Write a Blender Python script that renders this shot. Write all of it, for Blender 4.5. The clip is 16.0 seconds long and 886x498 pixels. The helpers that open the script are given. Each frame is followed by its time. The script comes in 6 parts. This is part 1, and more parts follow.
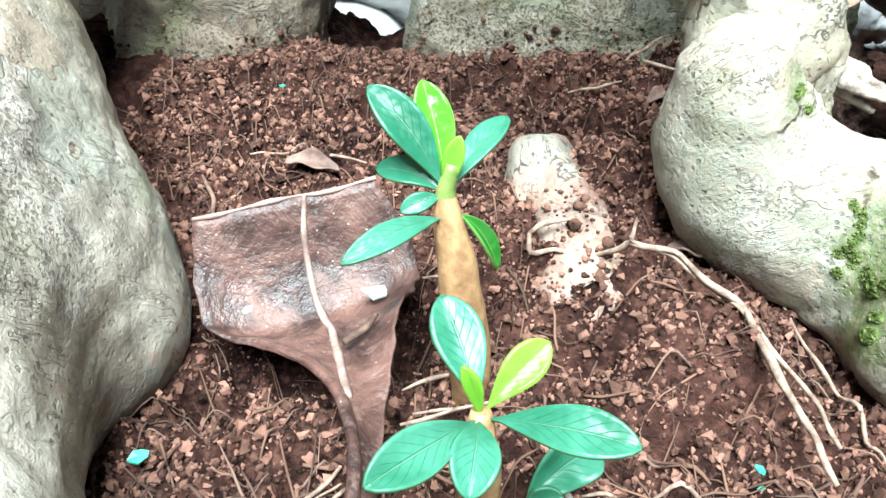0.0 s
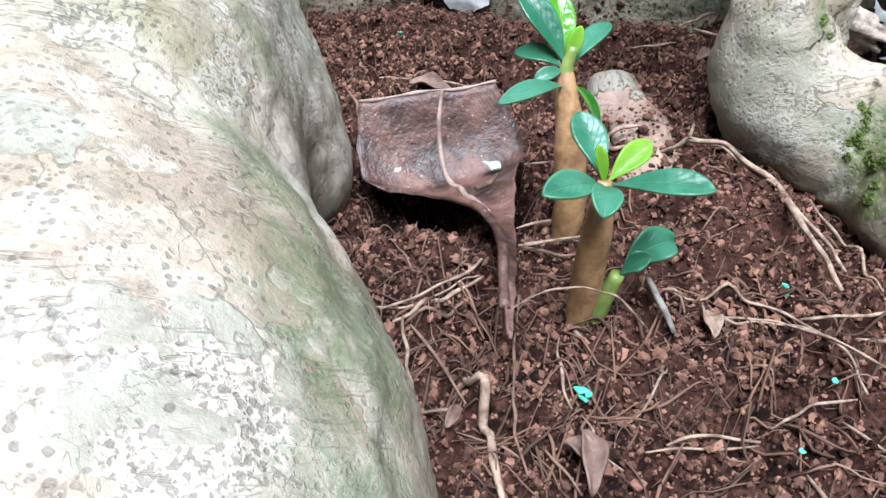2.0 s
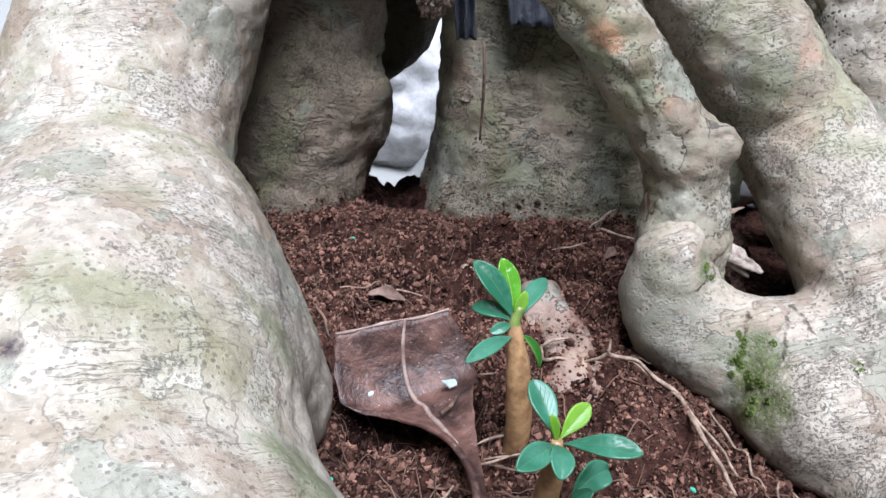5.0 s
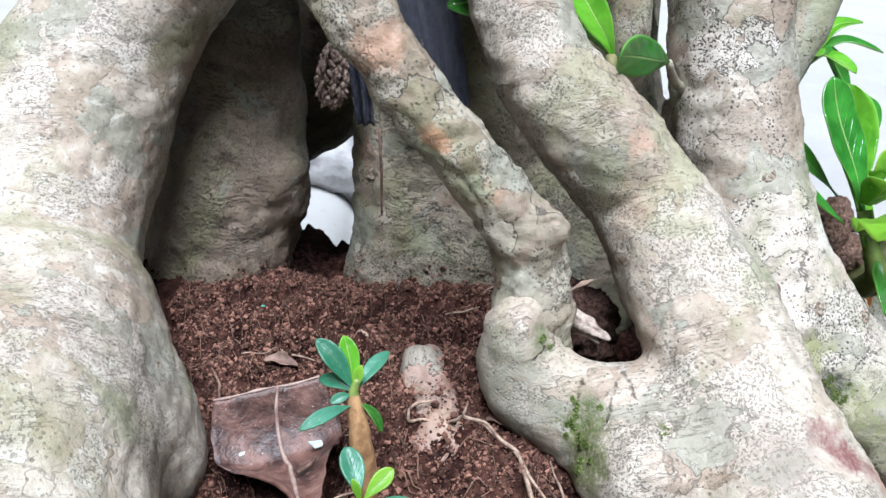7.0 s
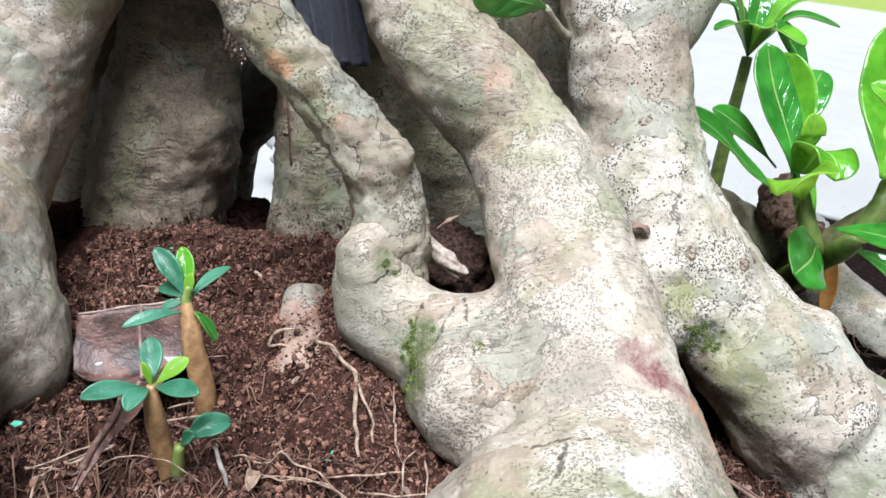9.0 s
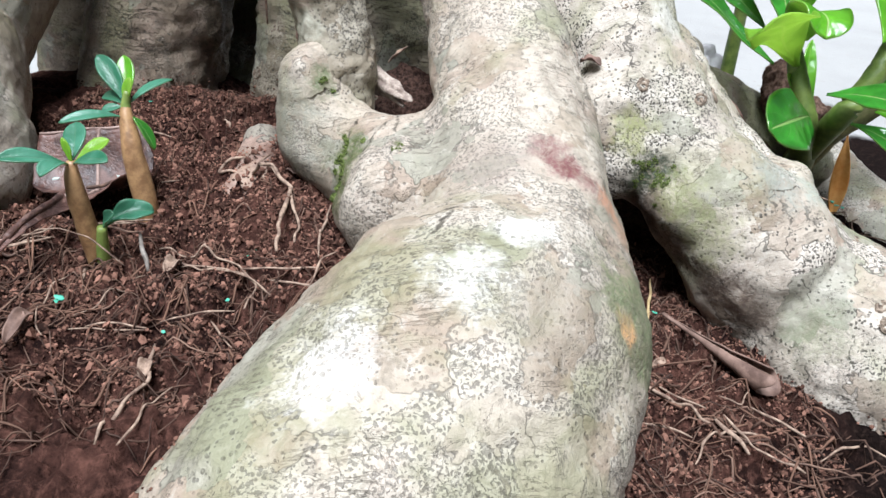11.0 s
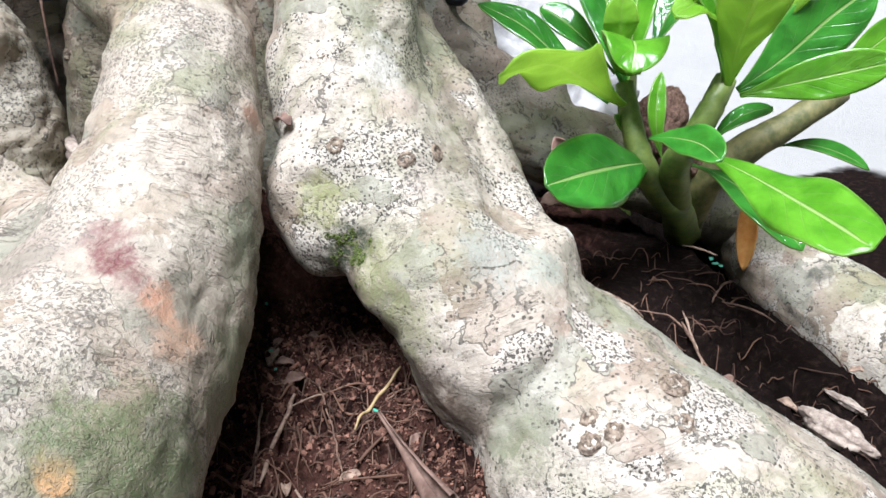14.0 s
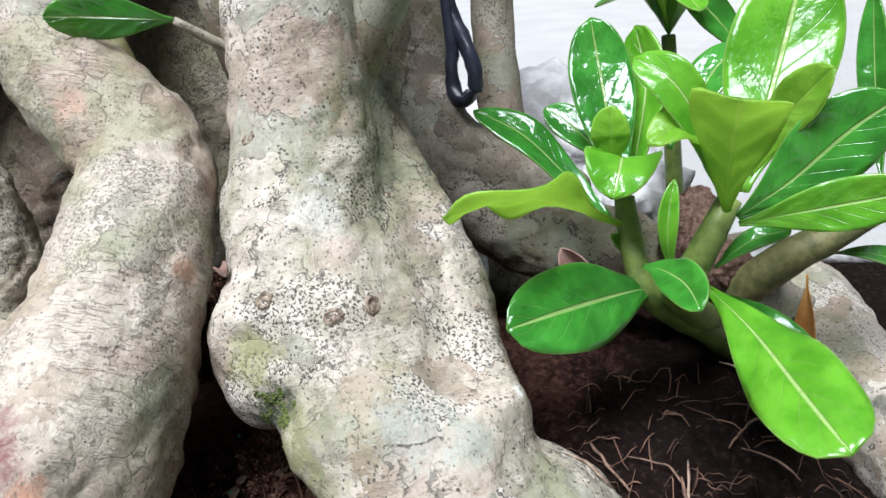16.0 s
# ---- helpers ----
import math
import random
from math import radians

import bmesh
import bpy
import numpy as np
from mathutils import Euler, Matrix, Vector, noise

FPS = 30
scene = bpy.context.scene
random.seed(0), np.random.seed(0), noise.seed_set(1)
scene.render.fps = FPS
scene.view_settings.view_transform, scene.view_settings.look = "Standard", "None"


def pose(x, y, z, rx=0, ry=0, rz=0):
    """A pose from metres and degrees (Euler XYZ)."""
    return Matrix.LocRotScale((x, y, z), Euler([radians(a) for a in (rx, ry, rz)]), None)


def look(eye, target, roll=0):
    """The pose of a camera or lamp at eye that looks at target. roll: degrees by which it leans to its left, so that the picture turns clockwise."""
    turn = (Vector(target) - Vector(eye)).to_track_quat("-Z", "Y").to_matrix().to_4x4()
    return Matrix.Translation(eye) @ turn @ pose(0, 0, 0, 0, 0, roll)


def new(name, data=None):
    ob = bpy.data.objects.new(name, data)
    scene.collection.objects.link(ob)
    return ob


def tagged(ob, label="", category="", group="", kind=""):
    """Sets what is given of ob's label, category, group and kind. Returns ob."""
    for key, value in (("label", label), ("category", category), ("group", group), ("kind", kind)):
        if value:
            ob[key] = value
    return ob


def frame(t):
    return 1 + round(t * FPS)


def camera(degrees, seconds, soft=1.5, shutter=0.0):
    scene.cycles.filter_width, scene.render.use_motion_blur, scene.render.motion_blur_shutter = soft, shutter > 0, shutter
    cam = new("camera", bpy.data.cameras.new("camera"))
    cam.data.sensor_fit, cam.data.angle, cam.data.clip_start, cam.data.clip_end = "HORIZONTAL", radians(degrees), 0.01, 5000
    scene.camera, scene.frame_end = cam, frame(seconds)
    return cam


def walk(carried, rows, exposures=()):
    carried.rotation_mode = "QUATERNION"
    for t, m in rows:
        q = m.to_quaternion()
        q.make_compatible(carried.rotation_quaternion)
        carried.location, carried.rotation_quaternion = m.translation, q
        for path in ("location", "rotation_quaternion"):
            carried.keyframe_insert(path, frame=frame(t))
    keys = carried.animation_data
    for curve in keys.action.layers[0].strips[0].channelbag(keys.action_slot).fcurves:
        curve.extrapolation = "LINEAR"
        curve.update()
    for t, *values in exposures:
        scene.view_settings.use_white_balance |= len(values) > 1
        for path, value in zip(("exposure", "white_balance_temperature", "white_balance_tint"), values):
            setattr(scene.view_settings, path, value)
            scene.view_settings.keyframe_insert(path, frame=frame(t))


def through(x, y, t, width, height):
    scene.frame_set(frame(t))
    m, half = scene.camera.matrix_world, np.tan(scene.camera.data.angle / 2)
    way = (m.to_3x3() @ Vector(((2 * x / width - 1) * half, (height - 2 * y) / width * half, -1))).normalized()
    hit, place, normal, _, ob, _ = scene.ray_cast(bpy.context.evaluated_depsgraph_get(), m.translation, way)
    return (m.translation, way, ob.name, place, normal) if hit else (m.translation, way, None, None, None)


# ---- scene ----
cam = camera(62.0, 16.0)
PATH = [
    (0, (-0.01315, -0.00546, 0.12122), (0.00596, 0.39228, -0.18115), 5.76),
    (0.5, (-0.01287, -0.02434, 0.11794), (0.00092, 0.37537, -0.18214), 5.72),
    (1, (-0.02292, -0.04955, 0.10942), (-0.01648, 0.35728, -0.18118), 6.91),
    (1.5, (-0.02698, -0.06712, 0.10271), (-0.01970, 0.33894, -0.18895), 7.91),
    (2, (-0.03909, -0.08009, 0.11406), (-0.02991, 0.32992, -0.17196), 8.06),
    (2.5, (-0.05140, -0.08755, 0.12947), (-0.03452, 0.33181, -0.14229), 8.85),
    (3, (-0.05429, -0.08276, 0.14903), (-0.02631, 0.34335, -0.11106), 9.85),
    (3.5, (-0.06737, -0.08783, 0.15879), (-0.01442, 0.33935, -0.09561), 11.26),
    (3.7, (-0.07302, -0.08843, 0.16574), (-0.01211, 0.34062, -0.08366), 11.30),
    (5.8, (-0.06130, -0.09455, 0.18866), (0.00901, 0.34362, -0.04170), 10.57),
    (6, (-0.05185, -0.09998, 0.19690), (0.01382, 0.33887, -0.03354), 10.37),
    (6.5, (-0.03308, -0.10455, 0.20327), (0.02678, 0.33818, -0.02124), 9.58),
    (7, (-0.00391, -0.11709, 0.22062), (0.03923, 0.33166, 0.00438), 8.25),
    (7.5, (0.01757, -0.11644, 0.22645), (0.04784, 0.33682, 0.01756), 7.47),
    (8, (0.04314, -0.11855, 0.21917), (0.06023, 0.33620, 0.01204), 6.93),
    (8.5, (0.06929, -0.12739, 0.21660), (0.07561, 0.32954, 0.01370), 6.60),
    (9, (0.09764, -0.14203, 0.19469), (0.09012, 0.31479, -0.00842), 7.08),
    (9.5, (0.12018, -0.15856, 0.18125), (0.10186, 0.29649, -0.02513), 6.66),
    (10, (0.13946, -0.16315, 0.16027), (0.11036, 0.28555, -0.05840), 6.17),
    (10.2, (0.14352, -0.16417, 0.15327), (0.11289, 0.28260, -0.06912), 6.33),
    (12.3, (0.22125, -0.14863, 0.13687), (0.12867, 0.28905, -0.08643), 3.82),
    (12.5, (0.23256, -0.14287, 0.13817), (0.13668, 0.29623, -0.08090), 3.21),
    (13, (0.26068, -0.11979, 0.13911), (0.15769, 0.31974, -0.07586), 2.86),
    (13.5, (0.29732, -0.08991, 0.14476), (0.18466, 0.34951, -0.06550), 2.10),
    (14, (0.32649, -0.07280, 0.14997), (0.19983, 0.36310, -0.05965), 1.00),
    (14.5, (0.34486, -0.05615, 0.15009), (0.19747, 0.37230, -0.06135), 0.22),
    (15, (0.35872, -0.04303, 0.16883), (0.19046, 0.38283, -0.03200), -1.02),
    (15.5, (0.37760, -0.02600, 0.18051), (0.17898, 0.38748, -0.01846), -2.97),
    (16, (0.38778, -0.00416, 0.18657), (0.16644, 0.39961, -0.00830), -4.22),
]
walk(cam, [(t, look(eye, target, roll)) for t, eye, target, roll in PATH], exposures=[(0, 1.78, 5550, -5), (0.5, 1.80, 5550, -5), (1, 1.72, 5550, -3), (1.5, 1.50, 5550, 3), (2, 0.95, 5550, 7), (2.5, 0.80, 5550, 9), (3, 0.53, 5550, 11), (3.5, 0.55, 5550, 12), (6, 0.66, 5550, 10), (7, 0.76, 5600, 9), (8, 0.77, 5750, 9), (9, 0.76, 5800, 8), (9.5, 0.74, 5800, 8), (10, 0.66, 5800, 8), (12.5, 0.70, 5850, 11), (14, 0.78, 5850, 11), (15, 0.78, 5850, 11), (15.5, 0.70, 5850, 10), (16, 0.60, 5850, 10)])

# ---------------------------------------------------------------- light
world = bpy.data.worlds.new("overcast_sky")
scene.world = world
world.use_nodes = True
wn = world.node_tree
sky = wn.nodes.new("ShaderNodeTexSky")
sky.sky_type = "NISHITA"
sky.sun_disc = False
sky.sun_elevation = radians(68.4)
sky.sun_rotation = radians(192)
sky.dust_density = 4.0
sky.air_density = 1.0
veil = wn.nodes.new("ShaderNodeHueSaturation")
veil.inputs["Saturation"].default_value = 0.35
wn.links.new(sky.outputs[0], veil.inputs["Color"])
wn.links.new(veil.outputs[0], wn.nodes["Background"].inputs[0])
wn.nodes["Background"].inputs[1].default_value = 0.018
sun = new("sun", bpy.data.lights.new("sun", "SUN"))
sun.data.energy = 6.0
sun.data.angle = radians(34)
sun.data.color = (1.0, 0.99, 0.98)
sun.matrix_world = look((-0.18, -0.85, 2.2), (0, 0, 0))
scene.view_settings.exposure = 0.5

# ---------------------------------------------------------------- node helpers
class Graph:
    """A small wrapper round a material's node tree."""

    def __init__(self, name):
        self.m = bpy.data.materials.new(name)
        self.m.use_nodes = True
        self.t = self.m.node_tree
        self.b = self.t.nodes["Principled BSDF"]
        self.co = self.t.nodes.new("ShaderNodeTexCoord").outputs["Object"]

    def put(self, socket, value):
        if isinstance(value, bpy.types.NodeSocket):
            self.t.links.new(value, socket)
        elif isinstance(value, tuple) and len(value) == 3 and socket.type == "RGBA":
            socket.default_value = (*value, 1)
        else:
            socket.default_value = value

    def noise(self, scale, detail=4.0, rough=0.55, warp=0.0, co=None):
        n = self.t.nodes.new("ShaderNodeTexNoise")
        self.put(n.inputs["Vector"], co or self.co)
        n.inputs["Scale"].default_value, n.inputs["Detail"].default_value = scale, detail
        n.inputs["Roughness"].default_value, n.inputs["Distortion"].default_value = rough, warp
        return n.outputs["Fac"]

    def cells(self, scale, feature="F1", co=None, rand=1.0, out="Distance"):
        n = self.t.nodes.new("ShaderNodeTexVoronoi")
        n.feature = feature
        self.put(n.inputs["Vector"], co or self.co)
        n.inputs["Scale"].default_value = scale
        n.inputs["Randomness"].default_value = rand
        return n.outputs[out]

    def math(self, op, a, b=0.0, c=0.0, clamp=False):
        n = self.t.nodes.new("ShaderNodeMath")
        n.operation, n.use_clamp = op, clamp
        for s, v in zip(n.inputs, (a, b, c)):
            self.put(s, v)
        return n.outputs[0]

    def span(self, v, lo, hi, a=0.0, b=1.0):
        n = self.t.nodes.new("ShaderNodeMapRange")
        n.interpolation_type = "SMOOTHSTEP"
        for s, x in zip(n.inputs, (v, lo, hi, a, b)):
            self.put(s, x)
        return n.outputs[0]

    def mix(self, fac, a, b, mode="MIX"):
        n = self.t.nodes.new("ShaderNodeMix")
        n.data_type, n.blend_type = "RGBA", mode
        self.put(n.inputs[0], fac), self.put(n.inputs[6], a), self.put(n.inputs[7], b)
        return n.outputs[2]

    def vec(self, op, a, b):
        n = self.t.nodes.new("ShaderNodeVectorMath")
        n.operation = op
        self.put(n.inputs[0], a), self.put(n.inputs[1], b)
        return n.outputs["Value"] if op in ("DISTANCE", "LENGTH", "DOT_PRODUCT") else n.outputs[0]

    def warped(self, scale, amount):
        n = self.t.nodes.new("ShaderNodeTexNoise")
        self.put(n.inputs["Vector"], self.co)
        n.inputs["Scale"].default_value, n.inputs["Detail"].default_value = scale, 3
        off = self.vec("SUBTRACT", n.outputs["Color"], (0.5, 0.5, 0.5))
        s = self.t.nodes.new("ShaderNodeVectorMath")
        s.operation = "SCALE"
        self.put(s.inputs[0], off)
        s.inputs["Scale"].default_value = amount
        return self.vec("ADD", self.co, s.outputs[0])

    def bump(self, height, strength, distance):
        n = self.t.nodes.new("ShaderNodeBump")
        n.inputs["Strength"].default_value, n.inputs["Distance"].default_value = strength, distance
        self.put(n.inputs["Height"], height)
        self.put(self.b.inputs["Normal"], n.outputs[0])

    def done(self, color, rough=0.7, spec=0.4):
        self.put(self.b.inputs["Base Color"], color)
        self.put(self.b.inputs["Roughness"], rough)
        self.b.inputs["Specular IOR Level"].default_value = spec
        return self.m


MOSS = (0.12, 0.145, 0.072)
RED = (0.130, 0.040, 0.042)


def bark_material(name, stains=(), cuts=(), tan=(0.235, 0.185, 0.135), pale=(0.44, 0.39, 0.32), moss=0.57, axis=(0, 0, 1), dots=0.8, white=(0.60, 0.56, 0.495), relief=0.5, cluster=0.58, ringed=0.22, crusty=1.0):
    """Bark under a patchwork of lichen; stains, some of them shade tones: place, radius, colour, strength; cuts: dark
    clefts from a to b of that half width.
    """
    g = Graph(name)
    w = g.warped(70, 0.010)
    broad = g.noise(21, 5, 0.6, 0.4)
    patch = g.noise(75, 6, 0.65, 0.6)
    fine = g.noise(520, 5, 0.7)
    blotch = g.noise(170, 5, 0.7, 0.5)
    dark = (0.040, 0.034, 0.027)
    col = g.mix(g.span(broad, 0.36, 0.62), tan, g.mix(0.55, tan, pale))
    # smooth pinkish-brown skin here and there, darker smears
    skin_tone = g.noise(30, 4, 0.6, 0.8, g.warped(90, 0.02))
    col = g.mix(g.span(skin_tone, 0.47, 0.60, 0, 0.7), col, g.mix(0.5, tan, (0.31, 0.225, 0.18)))
    col = g.mix(g.span(patch, 0.55, 0.70, 0, 0.42), col, (0.14, 0.12, 0.09))
    # patches of lichen, each with a tone and a crop of specks of its own
    lobes = g.vec("ADD", g.warped(60, 0.030), g.vec("SUBTRACT", g.warped(240, 0.007), g.co))
    cell = g.t.nodes.new("ShaderNodeSeparateColor")
    g.put(cell.inputs[0], g.cells(46, co=lobes, out="Color"))
    kind, crop, tint = cell.outputs[0], cell.outputs[1], cell.outputs[2]
    crust = g.span(kind, 0.40, 0.52)
    col = g.mix(g.math("MULTIPLY", crust, g.span(fine, 0.30, 0.62, 0.40 * crusty, 0.80 * crusty)), col, g.mix(tint, pale, white))
    col = g.mix(g.span(kind, 0.16, 0.10, 0, 0.55), col, (0.25, 0.265, 0.215))
    col = g.mix(g.span(blotch, 0.53, 0.66, 0, 0.45), col, (0.150, 0.128, 0.098))
    col = g.mix(g.span(blotch, 0.34, 0.46, 0.35, 0), col, g.mix(0.2, white, tan))
    damp = g.noise(15, 4, 0.6, 0.6)
    col = g.mix(g.span(damp, moss - 0.08, moss + 0.08, 0, 0.5), col, (0.175, 0.185, 0.085))
    # the thin dark winding rims between patches, broken off here and there
    seam = g.span(g.cells(46, "DISTANCE_TO_EDGE", co=lobes), 0.008, 0.030, 1, 0)
    seam = g.math("MULTIPLY", seam, g.span(g.noise(55, 3), 0.49, 0.57, 0, crusty))
    # wrinkles across the root
    n = g.t.nodes.new("ShaderNodeVectorMath")
    n.operation = "SCALE"
    n.inputs[0].default_value = axis
    g.put(n.inputs["Scale"], g.math("MULTIPLY", g.vec("DOT_PRODUCT", g.warped(60, 0.006), axis), 9.0))
    ring = g.noise(42, 4, 0.6, 0.2, g.vec("ADD", g.co, n.outputs[0]))
    crease = g.span(g.math("ABSOLUTE", g.math("SUBTRACT", ring, 0.5)), 0.002, 0.022, 1, 0)
    crease = g.math("MULTIPLY", crease, g.span(g.noise(34, 4, 0.6), 0.46, 0.60))
    col = g.mix(g.math("MULTIPLY", crease, 1.6 * ringed, clamp=True), col, (0.105, 0.085, 0.062))
    # dark specks, dense on some patches and sparse on others, and mazes of short worms
    grain = g.t.nodes.new("ShaderNodeSeparateColor")
    spot_co = g.warped(500, 0.0011)
    g.put(grain.inputs[0], g.cells(640, co=spot_co, out="Color"))
    size = g.math("MULTIPLY", g.span(grain.outputs[0], 0.0, 1.0, 0.22, 0.50), g.span(g.math("SUBTRACT", grain.outputs[1], g.math("MULTIPLY", crop, 0.95)), -0.10, 0.05, 1, 0))
    spots = g.span(g.math("SUBTRACT", g.cells(640, co=spot_co), size), -0.12, 0.05, 1, 0)
    maze = g.math("MULTIPLY", g.span(g.noise(900, 1.2, 0.5, 0.5), 0.54, 0.60), g.math("MULTIPLY", crust, g.span(tint, 0.5, 0.6)))
    loose = g.math("MULTIPLY", g.span(g.cells(250, co=g.warped(300, 0.002)), 0.13, 0.22, 1, 0), g.span(g.noise(27, 2), cluster, cluster + 0.05))
    specks = g.math("MAXIMUM", g.math("MULTIPLY", spots, g.span(blotch, 0.62, 0.40)), g.math("MAXIMUM", maze, loose))
    col = g.mix(g.math("MULTIPLY", specks, 0.95 * dots, clamp=True), col, dark)
    # short hair cracks and the edges of flakes
    edge = g.span(g.math("ABSOLUTE", g.math("SUBTRACT", g.noise(52, 5, 0.62, 1.4), 0.5)), 0.0008, 0.0085, 1, 0)
    edge = g.math("MULTIPLY", edge, g.span(g.noise(85, 3, 0.6), 0.46, 0.54, 0, crusty))
    rim = g.math("MAXIMUM", seam, edge)
    col = g.mix(g.math("MULTIPLY", rim, 0.85), col, dark)
    for place, size, colour, force in stains:
        d = g.vec("DISTANCE", w, place)
        f = g.math("ADD", d, g.math("MULTIPLY", g.math("SUBTRACT", patch, 0.5), size * 1.8))
        f = g.math("ADD", f, g.math("MULTIPLY", g.math("SUBTRACT", blotch, 0.5), size * 1.2))
        worn = g.math("MULTIPLY", g.span(f, size * 0.30, size * 1.05, force, 0), g.span(g.math("ADD", specks, fine), 0.45, 0.95, 1.0, 0.5))
        col = g.mix(worn, col, g.mix(g.span(fine, 0.42, 0.68, 0, 0.5), colour, tan))
    h = g.math("ADD", g.math("MULTIPLY", fine, 0.45), g.math("MULTIPLY", patch, 1.0))
    h = g.math("ADD", h, g.math("MULTIPLY", blotch, 0.8))
    h = g.math("SUBTRACT", h, g.math("MULTIPLY", crease, 1.6 * ringed))
    h = g.math("ADD", h, g.math("MULTIPLY", crust, 0.30))
    h = g.math("SUBTRACT", h, g.math("MULTIPLY", g.math("MAXIMUM", rim, specks), 0.45))
    for a, b, half in cuts:
        a, b = Vector(a), Vector(b)
        d = b - a
        rel = g.vec("SUBTRACT", g.warped(300, 0.0040), tuple(a))
        u = g.math("DIVIDE", g.vec("DOT_PRODUCT", rel, tuple(d)), d.length_squared, clamp=True)
        n = g.t.nodes.new("ShaderNodeVectorMath")
        n.operation = "SCALE"
        n.inputs[0].default_value = tuple(d)
        g.put(n.inputs["Scale"], u)
        far = g.vec("DISTANCE", rel, n.outputs[0])
        f = g.span(far, half * 0.3, half * 1.4, 1, 0)
        f = g.math("MULTIPLY", f, g.span(g.noise(260, 3), 0.38, 0.52, 0.25, 1))
        col = g.mix(g.math("MULTIPLY", f, 0.85), col, (0.06, 0.05, 0.036))
        h = g.math("SUBTRACT", h, g.math("MULTIPLY", f, 1.0))
    g.bump(h, relief, 0.0018)
    return g.done(col, g.span(patch, 0.3, 0.7, 0.45, 0.78), 0.35)


def soil_material():
    g = Graph("damp_red_soil")
    broad, grain, grit = g.noise(22, 5, 0.6), g.noise(260, 6, 0.7), g.noise(900, 4, 0.7)
    col = g.mix(g.span(broad, 0.35, 0.65), (0.009, 0.0045, 0.004), (0.052, 0.024, 0.018))
    col = g.mix(g.span(grain, 0.44, 0.70, 0, 0.6), col, (0.145, 0.068, 0.050))
    col = g.mix(g.span(grain, 0.27, 0.44, 0.85, 0), col, (0.004, 0.0025, 0.0025))
    s = g.t.nodes.new("ShaderNodeSeparateXYZ")
    g.put(s.inputs[0], g.co)
    far = g.vec("DISTANCE", g.co, (0.13, 0.13, 0.0))
    side = g.math("MULTIPLY", g.math("MAXIMUM", g.math("SUBTRACT", s.outputs[0], 0.25), 0.0), 0.8)
    edge = g.math("ADD", g.math("SUBTRACT", s.outputs[1], side), g.math("MULTIPLY", g.noise(14, 4), 0.10))
    # Near-black humus past x 0.3, with the leaves' shade put into its colour.
    humus_shade = g.span(g.math("ADD", s.outputs[0], g.math("MULTIPLY", g.noise(30, 4), 0.06)), 0.29, 0.35, 0, 0.95)
    col = g.mix(humus_shade, col, g.mix(g.span(grain, 0.5, 0.7), (0.006, 0.004, 0.0035), (0.022, 0.015, 0.012)))
    slab = g.mix(g.noise(4, 5, 0.6), (0.29, 0.285, 0.275), (0.41, 0.405, 0.39))
    slab = g.mix(g.span(g.noise(60, 5, 0.7), 0.58, 0.70, 0, 0.6), slab, (0.30, 0.27, 0.23))
    grass = g.mix(g.noise(30, 5, 0.7), (0.10, 0.16, 0.03), (0.32, 0.36, 0.10))
    col = g.mix(g.math("MAXIMUM", g.span(edge, 0.525, 0.545), g.span(g.math("ADD", far, g.math("MULTIPLY", g.noise(6, 4), 0.2)), 0.80, 0.84)), col, slab)
    col = g.mix(g.span(g.math("ADD", far, g.noise(1.2, 3)), 6.6, 7.4), col, grass)
    g.bump(g.math("ADD", g.math("MULTIPLY", grain, 1.0), g.math("MULTIPLY", grit, 0.4)), 0.8, 0.003)
    return g.done(col, 1.0, 0.05)


def dead_leaf_material():
    g = Graph("dead_brown_leaf")
    broad, mid, fine = g.noise(60, 6, 0.7, 0.5), g.noise(180, 5, 0.65), g.noise(800, 3, 0.6)
    col = g.mix(g.span(broad, 0.35, 0.65), (0.026, 0.012, 0.010), (0.135, 0.068, 0.052))
    col = g.mix(g.span(mid, 0.50, 0.70, 0, 0.5), col, (0.20, 0.115, 0.090))
    col = g.mix(g.span(mid, 0.28, 0.42, 0.6, 0), col, (0.045, 0.026, 0.022))
    dust = g.math("MULTIPLY", g.span(g.cells(420), 0.07, 0.13, 1, 0), g.span(g.noise(120, 2), 0.50, 0.58))
    col = g.mix(g.math("MULTIPLY", dust, 0.8), col, (0.52, 0.45, 0.40))
    h = g.math("ADD", g.math("MULTIPLY", mid, 0.9), g.math("MULTIPLY", broad, 1.6))
    g.bump(g.math("ADD", h, g.math("MULTIPLY", fine, 0.3)), 0.7, 0.0014)
    return g.done(col, g.span(mid, 0.3, 0.7, 0.36, 0.6), 0.5)


def plain_material(name, a, b, scale=120, rough=0.7, spec=0.4, bump=0.3, dist=0.001, loose=False):
    g = Graph(name)
    if loose:
        info = g.t.nodes.new("ShaderNodeNewGeometry").outputs["Random Per Island"]
        col = g.mix(g.math("POWER", info, 1.5), a, b)
        col = g.mix(g.span(g.noise(scale, 5, 0.65), 0.4, 0.75, 0, 0.4), col, b)
    else:
        col = g.mix(g.span(g.noise(scale, 5, 0.65), 0.33, 0.67), a, b)
    g.bump(g.noise(scale * 3, 5, 0.7), bump, dist)
    return g.done(col, rough, spec)


